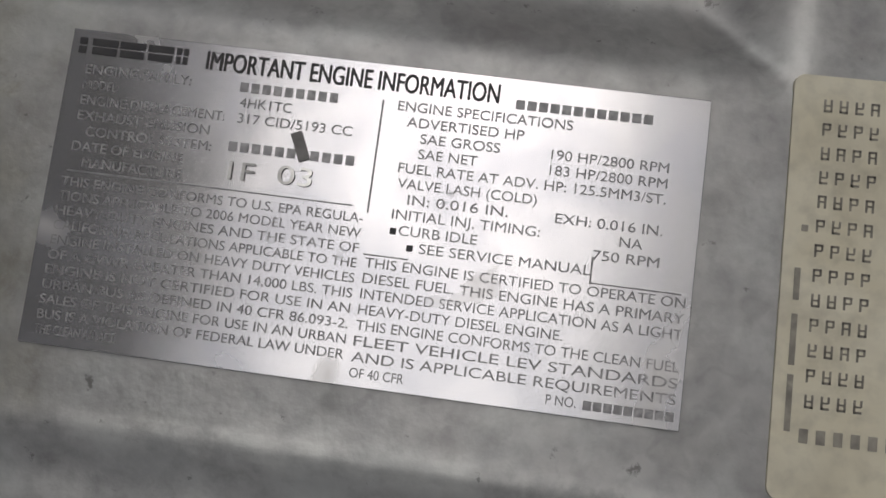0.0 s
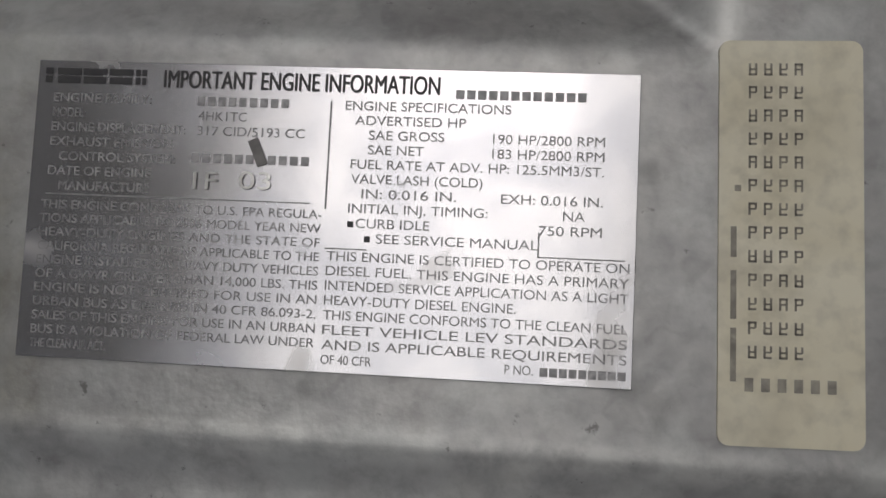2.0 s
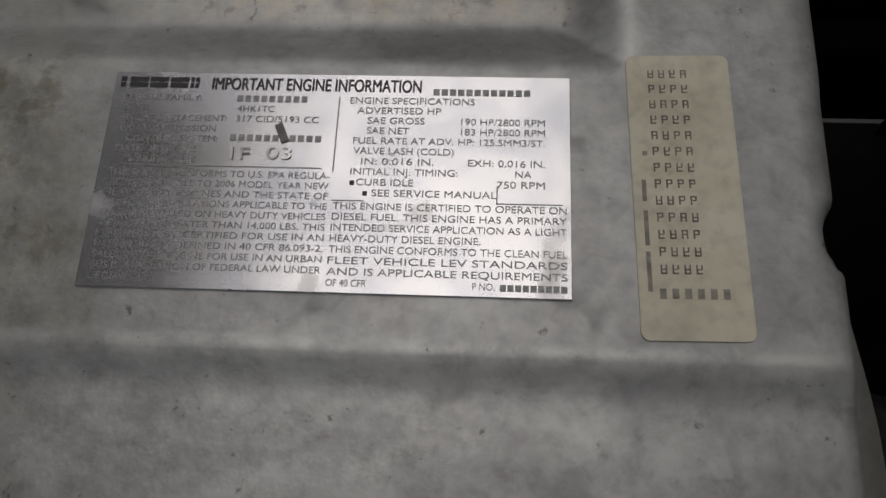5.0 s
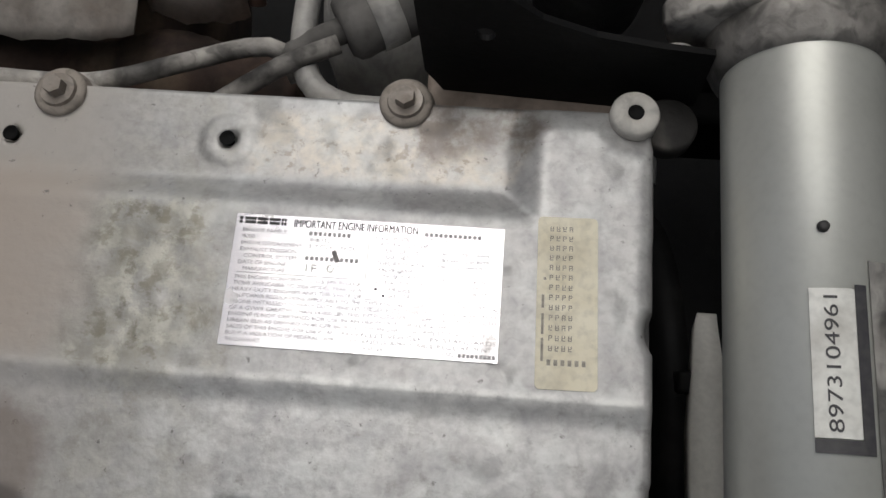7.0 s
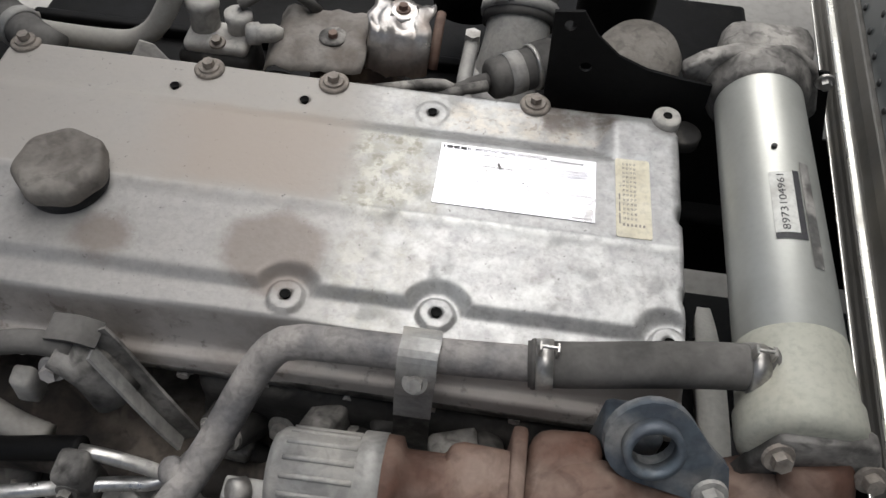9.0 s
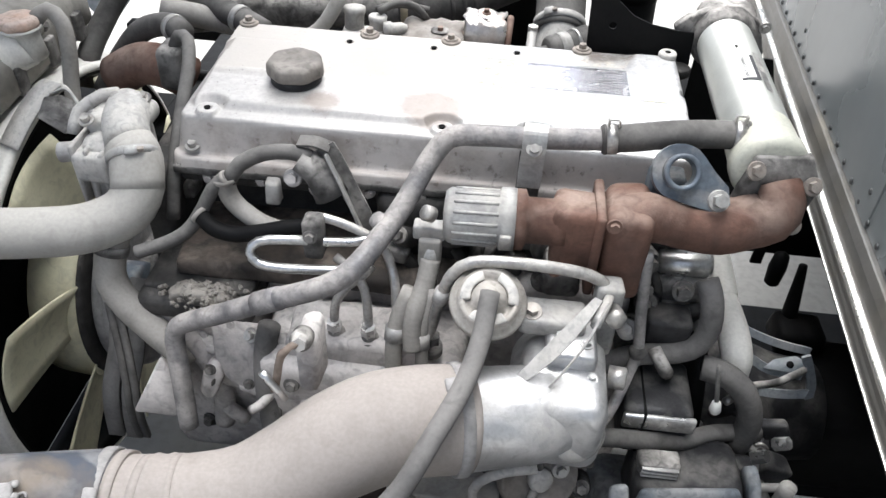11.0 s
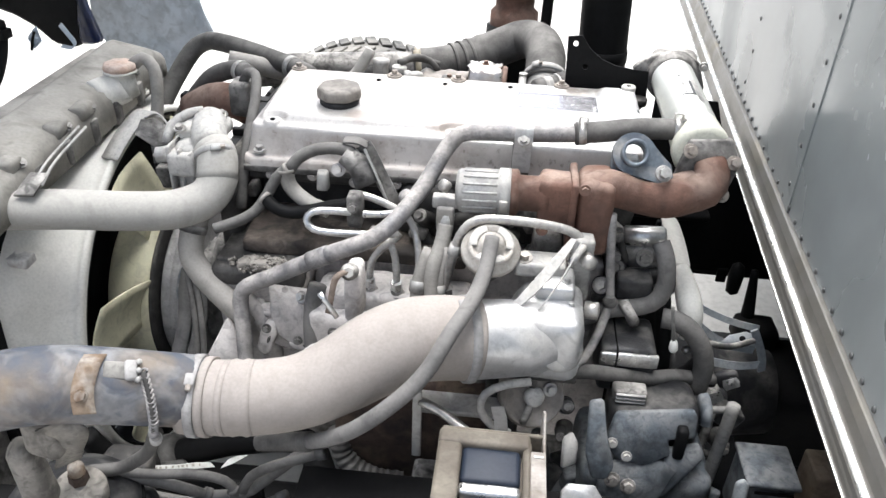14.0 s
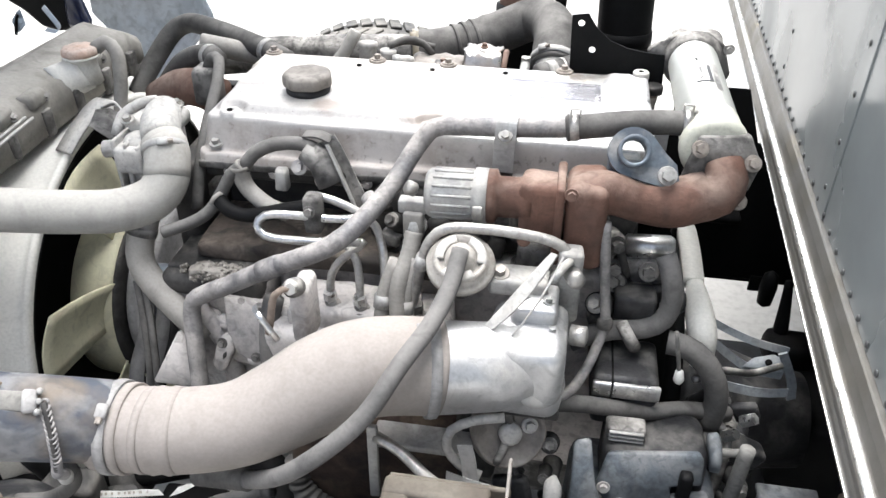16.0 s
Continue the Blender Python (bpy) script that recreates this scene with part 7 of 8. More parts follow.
low = [("oil_hose", "dusty black oil hose bending up by the starter", [(0.06, -0.3, 0.725), (0.09, -0.295, 0.74), (0.123, -0.29, 0.749), (0.165, -0.29, 0.758), (0.19, -0.288, 0.776), (0.197, -0.285, 0.81), (0.19, -0.28, 0.85), (0.18, -0.265, 0.872)], 0.015, "hosegrey"),
       ("oil_hose", "thick black hose turning down beside the housing", [(0.2, -0.3, 0.745), (0.225, -0.305, 0.744), (0.25, -0.31, 0.73), (0.272, -0.315, 0.7), (0.283, -0.32, 0.66), (0.28, -0.32, 0.61)], 0.0175, "rubber"),
       ("sensor_line", "thin pale cable with a white fitting", [(0.199, -0.352, 0.806), (0.205, -0.352, 0.778), (0.211, -0.352, 0.75), (0.214, -0.352, 0.735)], 0.003, "gearlight"),
       ("support_rod", "dirty steel rod leaning beside the gear housing", [(0.308, -0.43, 0.68), (0.304, -0.432, 0.6), (0.296, -0.435, 0.46)], 0.0105, "gearlight"),
       ("oil_hose", "black hose crossing below the starter", [(0.033, -0.4, 0.691), (0.087, -0.39, 0.688), (0.17, -0.37, 0.668), (0.24, -0.33, 0.645), (0.31, -0.3, 0.618)], 0.0125, "rubber"),
       ("brake_pipe", "thin steel pipe with a nut", [(0.28, -0.3, 0.62), (0.31, -0.33, 0.59), (0.3, -0.36, 0.52), (0.27, -0.4, 0.44)], 0.008, "castdark"),
       ("brake_pipe", "thin steel pipe along the gearbox", [(0.25, -0.3, 0.68), (0.3, -0.25, 0.66), (0.36, -0.2, 0.62), (0.42, -0.15, 0.6)], 0.006, "steel")]
for name, label, pts, r, mat in low:
    t = thing(name, pts[0], label, "hose" if name == "oil_hose" else "pipe")
    part("hose" if name == "oil_hose" else "pipe", sweep(pts, r, 18), mat, t)
    if name == "sensor_line":
        part("fitting", lathe([(0.003, -0.012), (0.006, -0.008), (0.008, 0.006), (0.005, 0.012)], (0.215, -0.352, 0.728), (0.1, 0, -1), 14), "white", t, "white plastic fitting")
for i, (x, z) in enumerate(((0.305, 0.6), (0.325, 0.635), (0.3, 0.55))):
    t = thing("pipe_union", (x, -0.33, z), "plated pipe union nut", "pipe union", "pipe unions")
    part("nut", hexhead(frame_at(Vector((x, -0.33, z)), (0.5, -0.3, 0.6)), 0.02, 0.022), "zinc", t, smooth=False)
gbx = thing("gearbox", (0.5, 0.05, 0.3), "dark dusty gearbox casing with cast ribs", "gearbox")
part("bell_housing", lathe([(0.15, 0.0), (0.15, 0.02), (0.13, 0.08), (0.1, 0.17), (0.09, 0.24), (0.06, 0.25)], (0.27, -0.06, 0.4), (1, 0, 0), 44), "grease", gbx)
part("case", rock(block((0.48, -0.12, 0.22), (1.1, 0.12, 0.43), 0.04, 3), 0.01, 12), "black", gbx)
for pts, w in (([(0.28, -0.1, 0.66), (0.307, -0.1, 0.642), (0.344, -0.1, 0.623), (0.39, -0.1, 0.606), (0.442, -0.1, 0.595)], 0.013), ([(0.285, -0.12, 0.64), (0.314, -0.12, 0.611), (0.35, -0.12, 0.582), (0.385, -0.12, 0.563), (0.437, -0.12, 0.556)], 0.015),
               ([(0.31, -0.14, 0.565), (0.331, -0.14, 0.541), (0.372, -0.14, 0.531), (0.411, -0.14, 0.529), (0.447, -0.14, 0.535)], 0.016), ([(0.425, -0.125, 0.61), (0.44, -0.125, 0.58), (0.455, -0.125, 0.545), (0.462, -0.125, 0.51)], 0.015)):
    part("rib", ribbon(pts, w, 0.005, (0.3, 0.4, 0.85) if pts[0][0] < 0.4 else (0.9, 0.2, 0.3)), "ribgrey", gbx, smooth=False)
part("rib_ear", prism([(-0.035, -0.016), (0.03, -0.01), (0.034, 0.012), (0.01, 0.018), (-0.02, 0.004)], 0.006, frame_at(Vector((0.404, -0.122, 0.58)), (-0.2, -0.7, 0.65), (1, 0, -0.2)), 0.002), "ribgrey", gbx)
# Small dark disc painted as the shade of a hole in the ear.
part("rib_hole_shade", lathe([(0.006, 0), (0.006, 0.001), (0.001, 0.001)], (0.408, -0.127, 0.586), (-0.2, -0.7, 0.65), 14), "hole", gbx)
lev = thing("shift_lever_rod", (0.6, 0.3, 0.5), "thin black shift rod on the gearbox", "rod")
part("rod", sweep([(0.5, 0.12, 0.46), (0.5, 0.13, 0.5), (0.495, 0.14, 0.58)], lambda k: 0.016 - 0.008 * k, 10), "black", lev)
part("base", rock(block((0.47, 0.05, 0.41), (0.56, 0.14, 0.47), 0.015, 2), 0.006, 26), "black", lev)
part("knob", lathe([(0.004, -0.05), (0.015, -0.04), (0.018, 0.0), (0.015, 0.03), (0.004, 0.04)], (0.478, 0.2, 0.52), (0, 0, 1), 18), "black", lev)
vb = thing("valve_box", (0.42, -0.34, 0.4), "grey dusty valve box with moulded slots", "valve box")
part("box", rock(block((0.385, -0.4, 0.34), (0.475, -0.3, 0.472), 0.014, 3), 0.002, 20), "gearblue", vb)
part("lid", block((0.382, -0.405, 0.469), (0.478, -0.3, 0.479), 0.004), "gearblue", vb)
part("side_frame", prism([(-0.012, -0.07), (0.008, -0.07), (0.012, 0.05), (0.0, 0.06), (-0.012, 0.05)], 0.012, frame_at(Vector((0.375, -0.405, 0.425)), (0, -1, 0.2), (1, 0, 0)), 0.003), "ribgrey", vb, "pale grey side frame")
# Slots are dark strips on the face, coloured as the shade within.
for i in range(2):
    part("slot", block((0.4, -0.4035, 0.454 - 0.02 * i), (0.468, -0.398, 0.459 - 0.02 * i), 0.001, 1), "hole", vb)
part("tan_block", block((0.52, -0.36, 0.35), (0.58, -0.28, 0.46), 0.006), "tandark", vb)

# ---- alternator and lower front ----
alt = thing("oil_cooler_pump", (0.0, -0.47, 0.6), "dusty cast pump with a round webbed cover behind the relay box", "pump")
pm_axis = Vector((0.25, -0.85, 0.45)).normalized()
pc0 = Vector((-0.012, -0.47, 0.695))
part("body", lathe([(0.03, -0.06), (0.05, -0.05), (0.053, -0.008), (0.05, 0.0), (0.046, 0.003), (0.044, -0.003), (0.004, -0.003)], pc0, pm_axis, 40), "shieldgrey", alt)
pf = frame_at(pc0, pm_axis, (1, 0, 0))
for a0 in (100, 250):
    d = Vector((math.cos(radians(a0)), math.sin(radians(a0)), 0))
    part("web", sweep([pf @ (d * 0.012), pf @ (d * 0.028 + Vector((0, 0, 0.004))), pf @ (d * 0.046)], 0.006, 10), "castdark", alt)
part("hub", lathe([(0.016, -0.004), (0.016, 0.006), (0.011, 0.009), (0.002, 0.009)], pc0, pm_axis, 24), "castpale", alt)
bolt(alt, pf @ Vector((0.026, 0.012, 0.0)), pm_axis, 0.014, "cast", 1.7)
bolt(alt, pf @ Vector((-0.018, 0.03, 0.0)), pm_axis, 0.011, "cast")
part("arm", sweep([(-0.045, -0.515, 0.655), (-0.075, -0.51, 0.665), (-0.093, -0.505, 0.69), (-0.088, -0.5, 0.718), (-0.06, -0.492, 0.732), (-0.02, -0.485, 0.738)], 0.0065, 14), "castpale", alt)
part("plated_stay", ribbon([(-0.068, -0.515, 0.71), (-0.062, -0.52, 0.69), (-0.058, -0.525, 0.665), (-0.052, -0.53, 0.64)], 0.02, 0.003, (1, 0, 0.1)), "bright", alt, smooth=False)
part("plated_stay", ribbon([(-0.09, -0.53, 0.66), (-0.06, -0.532, 0.653), (-0.03, -0.535, 0.65)], 0.018, 0.003, (0, 0.5, 0.85)), "bright", alt, smooth=False)
part("bracket", rock(block((-0.09, -0.46, 0.58), (-0.03, -0.4, 0.7), 0.01, 2), 0.005, 24), "darkiron", alt)
shelf = thing("rusty_shield", (-0.25, -0.45, 0.45), "rusty brown sheet shield under the intake duct", "shield")
part("sheet", rock(block((-0.34, -0.46, 0.46), (-0.08, -0.4, 0.68), 0.015, 3), 0.008, 16), "rustdark", shelf)
part("ledge", block((-0.2, -0.5, 0.665), (-0.06, -0.4, 0.675), 0.003), "cast", shelf)
bar = thing("support_bar", (-0.19, -0.52, 0.6), "thin dusty steel support strip", "bracket")
part("strip", block((-0.196, -0.53, 0.6), (-0.182, -0.522, 0.735), 0.002), "cast", bar)
pb = thing("steel_line", (-0.13, -0.55, 0.7), "bright steel line running to the relay box", "pipe")
part("line", sweep([(-0.185, -0.525, 0.715), (-0.15, -0.54, 0.71), (-0.11, -0.57, 0.705), (-0.07, -0.6, 0.71)], 0.0075, 12), "steel", pb)
oc = thing("corrugated_hose", (-0.3, -0.47, 0.5), "dusty corrugated drain hose", "hose")
part("hose", sweep([(-0.33, -0.45, 0.56), (-0.325, -0.46, 0.52), (-0.3, -0.47, 0.49), (-0.26, -0.47, 0.47), (-0.22, -0.46, 0.465)], 0.018, 18, 0.003, (70, 0.003)), "rubber", oc)

rb = thing("relay_box", (-0.085, -0.72, 0.6), "dusty beige plastic housing with dark glossy covers in a steel bracket", "relay box")
part("back_plate", block((-0.142, -0.63, 0.6), (0.0, -0.622, 0.768), 0.003), "boxbeige", rb)
part("housing", block((-0.145, -0.87, 0.62), (-0.022, -0.632, 0.756), 0.012, 3), "boxbeige", rb)
for lo, hi in (((-0.145, -0.658, 0.75), (-0.022, -0.63, 0.774)), ((-0.145, -0.87, 0.75), (-0.112, -0.64, 0.772)), ((-0.032, -0.87, 0.75), (-0.02, -0.64, 0.772))):
    part("rim_bar", block(lo, hi, 0.006, 3), "boxbeige", rb)
win = part("cover", block((-0.112, -0.714, 0.744), (-0.034, -0.648, 0.766), 0.008, 3), "navygloss", rb, "dusty dark blue glossy cover")
part("cover_lip", ribbon([(-0.106, -0.654, 0.7685), (-0.038, -0.654, 0.7685)], 0.005, 0.002, (0, 1, 0)), "boxbeige", win)
part("bright_bar", block((-0.112, -0.738, 0.752), (-0.034, -0.72, 0.772), 0.006, 3), "zinc", rb, "plated bar between the covers")
part("cover", block((-0.11, -0.86, 0.744), (-0.036, -0.742, 0.766), 0.012, 4), "navygloss", rb, "dusty dark blue glossy cover")
part("side_panel", prism([(-0.88, 0.6), (-0.625, 0.6), (-0.612, 0.7), (-0.585, 0.74), (-0.585, 0.775), (-0.6, 0.785), (-0.64, 0.77), (-0.88, 0.775)], 0.004, Matrix(((0, 0, 1, -0.006), (1, 0, 0, 0), (0, 1, 0, 0), (0, 0, 0, 1))), 0.001), "shieldgrey", rb, "grey steel side plate", smooth=False)
part("top_flange", block((-0.022, -0.88, 0.768), (-0.002, -0.66, 0.773), 0.002), "shieldgrey", rb)
part("label_strip", block((-0.018, -0.672, 0.7735), (-0.006, -0.669, 0.7745), 0.0003, 1), "white", rb)
part("hanger", block((-0.1, -0.64, 0.56), (-0.05, -0.57, 0.625), 0.004), "tabrust", rb)
part("hanger_rib", block((-0.02, -0.64, 0.58), (-0.012, -0.56, 0.64), 0.003), "castdark", rb)

warn = thing("warning_label", (0.28, -0.57, 0.6), "white bilingual warning label on the chassis rail", "label")
wm = frame_at(Vector((0.163, -0.572, 0.605)), (0, -0.25, 0.97), (1, 0, 0))
part("paper", prism([(0, -0.05), (0.2, -0.05), (0.2, 0), (0, 0)], 0.001, wm, 0), "white", warn, smooth=False)
lettering("WARNING / MISE EN GARDE", 0.01, 0.19, -0.013, 0.011, 0.0014, "ink", warn, wm, bold=0.03)
lettering("FRONT OF BODY MUST NOT EXTEND", 0.006, 0.19, -0.026, 0.008, 0.0014, "ink", warn, wm, bold=0.03)
lettering("BEYOND THIS", 0.006, 0.08, -0.038, 0.008, 0.0014, "ink", warn, wm, bold=0.03)
hk = thing("hook_bracket", (0.06, -0.57, 0.6), "pale cast hook bracket on the chassis rail", "bracket")
hm = frame_at(Vector((0.065, -0.585, 0.62)), (0.1, -0.8, 0.6), (1, 0, 0))
part("hook", prism([(-0.03, -0.06), (-0.03, 0.0), (-0.02, 0.012), (0.02, 0.012), (0.035, -0.01), (0.045, -0.06), (0.03, -0.06), (0.02, -0.02), (0.005, -0.012), (0.0, -0.03), (-0.01, -0.06)], 0.008, hm, 0.002), "bright", hk)

# ---- front left, low: sensor wiring, steering box ----
sp = thing("spring_conduit", (-0.56, -0.62, 0.6), "coiled steel conduit hanging from the crossover pipe", "conduit")
run = [Vector(c) for c in ((-0.536, -0.658, 0.845), (-0.524, -0.676, 0.815), (-0.519, -0.688, 0.785), (-0.522, -0.69, 0.765), (-0.53, -0.672, 0.74))]
coil = []
for k in range(401):
    u = k / 400 * 4
    n0 = min(int(u), 3)
    mid, ang = run[n0].lerp(run[n0 + 1], u - n0), k / 18 * 2 * math.pi
    coil.append(mid + Vector((math.cos(ang), math.sin(ang) * 0.8, math.sin(ang) * 0.55)) * 0.0052)
part("core", sweep(run, 0.004, 12), "darkiron", sp)
part("coil", sweep(coil, 0.0017, 6, 0.003), "pipegrey", sp, "dull steel coil")
part("end_cap", lathe([(0.008, 0), (0.009, 0.005), (0.008, 0.013), (0.005, 0.015)], (-0.53, -0.672, 0.74), (-0.3, 0.3, -1), 18), "cast", sp)
part("tail", sweep([(-0.54, -0.655, 0.728), (-0.56, -0.63, 0.69), (-0.582, -0.61, 0.645), (-0.61, -0.6, 0.608), (-0.65, -0.597, 0.578), (-0.7, -0.595, 0.562)], 0.0105, 14), "rubber", sp)
for pts, r in (([(-0.7, -0.6, 0.568), (-0.65, -0.585, 0.548), (-0.6, -0.57, 0.523), (-0.562, -0.56, 0.5), (-0.531, -0.55, 0.479), (-0.471, -0.55, 0.495), (-0.44, -0.545, 0.52), (-0.412, -0.54, 0.547), (-0.351, -0.54, 0.61), (-0.3, -0.55, 0.645)], 0.0095),
               ([(-0.66, -0.59, 0.56), (-0.6, -0.575, 0.548), (-0.545, -0.56, 0.54), (-0.5, -0.555, 0.525), (-0.485, -0.555, 0.5), (-0.49, -0.56, 0.475)], 0.008),
               ([(-0.47, -0.56, 0.51), (-0.455, -0.555, 0.54), (-0.42, -0.55, 0.565), (-0.37, -0.55, 0.59), (-0.33, -0.55, 0.61)], 0.0085),
               ([(-0.66, -0.55, 0.47), (-0.6, -0.545, 0.455), (-0.53, -0.54, 0.445), (-0.45, -0.55, 0.47), (-0.4, -0.55, 0.5)], 0.007)):
    t = thing("wiring_harness", pts[0], "dusty grey cable looping over the frame", "wiring", "frame wiring")
    part("cable", sweep(pts, r, 12), "rubber", t)
    part("tape_joint", sweep([pts[4], [a * 0.7 + b * 0.3 for a, b in zip(pts[4], pts[3])]], r * 1.3, 12), "rubber", t)
# White strips with broken bars, added as irregular bright glints on the beam.
tag = thing("glint_strip", (-0.6, -0.5, 0.46), "added white strips standing in for bright glints on the front beam", "label")
tm = frame_at(Vector((-0.668, -0.504, 0.462)), (0, -0.8, 0.6), (1, 0, 0.24))
part("paper", prism([(0, 0), (0.126, -0.001), (0.118, 0.008), (0.09, 0.01), (0.06, 0.009), (0.008, 0.012)], 0.002, tm, 0.0003), "white", tag, smooth=False)
part("glint_piece", prism([(0.135, -0.004), (0.158, 0.002), (0.186, 0.014), (0.165, 0.014), (0.15, 0.01)], 0.002, tm, 0.0003), "white", tag, smooth=False)
bars([(0.022 + 0.0095 * k + 0.002 * math.sin(k * 5), 0.006, 0.004 + 0.0015 * math.sin(k * 3), 0.004) for k in range(9)], 0.0024, "codeink", tag, tm, joined=True)
part("backing", block((-0.69, -0.503, 0.4), (-0.46, -0.49, 0.455), 0.004), "black", tag)
sway = thing("stabiliser_bar", (-0.66, -0.35, 0.35), "dusty black stabiliser bar under the engine front", "stabiliser bar")
part("bar", sweep([(-0.95, -0.36, 0.24), (-0.77, -0.35, 0.31), (-0.655, -0.35, 0.358), (-0.546, -0.35, 0.4), (-0.42, -0.36, 0.42), (-0.34, -0.5, 0.42), (-0.3, -0.555, 0.42)], 0.027, 20), "black", sway)
part("end_link", sweep([(-0.8, -0.45, 0.48), (-0.77, -0.44, 0.42), (-0.76, -0.4, 0.36), (-0.75, -0.36, 0.32)], 0.02, 14), "black", sway)
part("bushing", lathe([(0.03, -0.025), (0.042, -0.02), (0.042, 0.02), (0.03, 0.025)], (-0.7, -0.35, 0.34), (1, 0, 0.42), 24), "rubber", sway)
axle = thing("front_axle", (-0.55, -0.4, 0.3), "dark greasy front axle beam under the engine", "axle")
part("beam", rock(block((-1.0, -0.45, 0.27), (-0.28, -0.375, 0.335), 0.015, 3), 0.004, 16), "black", axle)
part("spring_pad", rock(block((-0.62, -0.5, 0.33), (-0.5, -0.37, 0.36), 0.008, 2), 0.003, 24), "black", axle)
part("wheel_end", lathe([(0.02, -0.04), (0.05, -0.035), (0.05, 0.05), (0.02, 0.055)], (-1.0, -0.41, 0.3), (0, 0, 1), 24), "black", axle)
arm = thing("suspension_bracket", (-0.68, -0.5, 0.45), "dust-caked suspension bracket beside the steering box", "bracket")
part("web", rock(block((-0.74, -0.52, 0.42), (-0.65, -0.47, 0.5), 0.012, 3), 0.008, 24), "darkiron", arm)
part("gusset", prism([(-0.05, -0.03), (0.03, -0.045), (0.05, 0.0), (0.0, 0.04), (-0.04, 0.03)], 0.012, frame_at(Vector((-0.62, -0.48, 0.42)), (0.2, -0.7, 0.7)), 0.003), "darkiron", arm)
sb = thing("steering_box", (-0.7, -0.62, 0.4), "dust-caked steering box with a rusted input nut", "steering box")
part("top_cap", lathe([(0.04, -0.03), (0.04, 0.0), (0.037, 0.006), (0.002, 0.008)], (-0.685, -0.65, 0.585), (0.1, -0.15, 1), 36), "caked", sb)
part("shoulder", lathe([(0.11, -0.06), (0.1, -0.02), (0.075, 0.0), (0.05, 0.006), (0.04, 0.02)], (-0.705, -0.65, 0.56), (0.1, -0.1, 1), 40), "grease", sb)
part("body", rock(block((-0.82, -0.76, 0.34), (-0.6, -0.56, 0.52), 0.03, 3), 0.008, 16), "grease", sb)
part("seam", ring(0.1, 0.108, 0.006, Matrix.Translation((-0.707, -0.652, 0.525))), "black", sb)
part("nut", hexhead(frame_at(Vector((-0.688, -0.64, 0.592)), (0.1, -0.1, 1)), 0.03, 0.02), "rustdark", sb, smooth=False)
part("nut_tip", lathe([(0.012, 0), (0.012, 0.014), (0.008, 0.018)], (-0.687, -0.641, 0.612), (0.1, -0.1, 1), 14), "tabrust", sb)
ub = thing("pipe_support", (-0.7, -0.68, 0.6), "dust-caked pipe support knuckle", "bracket")
part("upper", rock(block((-0.7, -0.715, 0.72), (-0.645, -0.67, 0.785), 0.014, 4), 0.006, 26), "caked", ub)
part("lower", rock(block((-0.735, -0.715, 0.6), (-0.69, -0.67, 0.73), 0.02, 4), 0.01, 22), "caked", ub)
part("foot", rock(block((-0.755, -0.72, 0.53), (-0.705, -0.67, 0.61), 0.02, 4), 0.01, 22), "caked", ub)
part("strap", ribbon([(-0.65, -0.71, 0.785), (-0.628, -0.7, 0.76), (-0.65, -0.69, 0.71), (-0.665, -0.68, 0.68)], 0.04, 0.003, (0.8, 0.3, 0.3)), "caked", ub)
mudc = thing("mud_cake", (-0.83, -0.75, 0.45), "crumbling dry mud caked on the frame corner", "dried mud")
part("lump", rock(cast_block((-0.9, -0.8, 0.42), (-0.74, -0.68, 0.6), 0.03, 8, 0.02, 26), 0.014, 70), "drymud", mudc)

# ---- far front corner: panel and bumper parts ----
fp = thing("fender_panel", (-1.2, 0.9, 0.5), "weathered blue-grey fender panel hanging by the wheel", "fender panel")
pm = frame_at(Vector((-1.0, 0.88, 0.8)), (0, -1, 0), (1, 0, 0))
part("panel", rock(prism([(0.003, 0.007), (-0.01, -0.02), (-0.085, -0.1), (-0.157, -0.184), (-0.185, -0.213), (-0.2, -0.214), (-0.235, -0.165), (-0.375, -0.01), (-0.372, 0.08), (-0.37, 0.33), (-0.06, 0.33), (-0.03, 0.097), (-0.017, 0.056)], 0.006, pm, 0.002), 0.004, 7), "plateblue", fp, smooth=False)
part("edge_fold", sweep([(-1.06, 0.874, 1.1), (-1.03, 0.874, 0.895), (-1.0, 0.874, 0.807), (-1.012, 0.874, 0.78), (-1.085, 0.874, 0.7), (-1.157, 0.874, 0.616), (-1.19, 0.874, 0.588)], 0.005, 10), "plateblue", fp, "folded panel edge")
part("stay", block((-1.1, 0.8, 0.6), (-0.82, 0.84, 0.63), 0.004), "black", fp)
bl = thing("bumper_corner", (-1.3, 0.6, 0.8), "black bumper corner with a glossy dark blue edge", "bumper")
bm_at = frame_at(Vector((-1.25, 0.62, 0.85)), (0, -1, 0.15), (1, 0, 0))
part("corner", rock(prism([(-0.32, 0.3), (0.02, 0.3), (0.012, 0.1), (0.02, 0.02), (-0.01, -0.012), (-0.036, -0.024), (-0.09, -0.014), (-0.137, 0.027), (-0.187, 0.054), (-0.26, 0.073)], 0.03, bm_at, 0.008), 0.006, 8), "black", bl)
part("painted_edge", rock(prism([(0.008, 0.3), (0.03, 0.3), (0.012, 0.1), (0.05, 0.0), (0.03, -0.01), (-0.01, -0.01), (-0.012, 0.05), (-0.004, 0.1)], 0.04, bm_at, 0.008), 0.003, 8), "bluegloss", bl, "glossy dark blue painted edge")
junk = thing("hanging_cable", (-1.4, 0.45, 0.7), "dark cable hanging beside the radiator", "wiring")
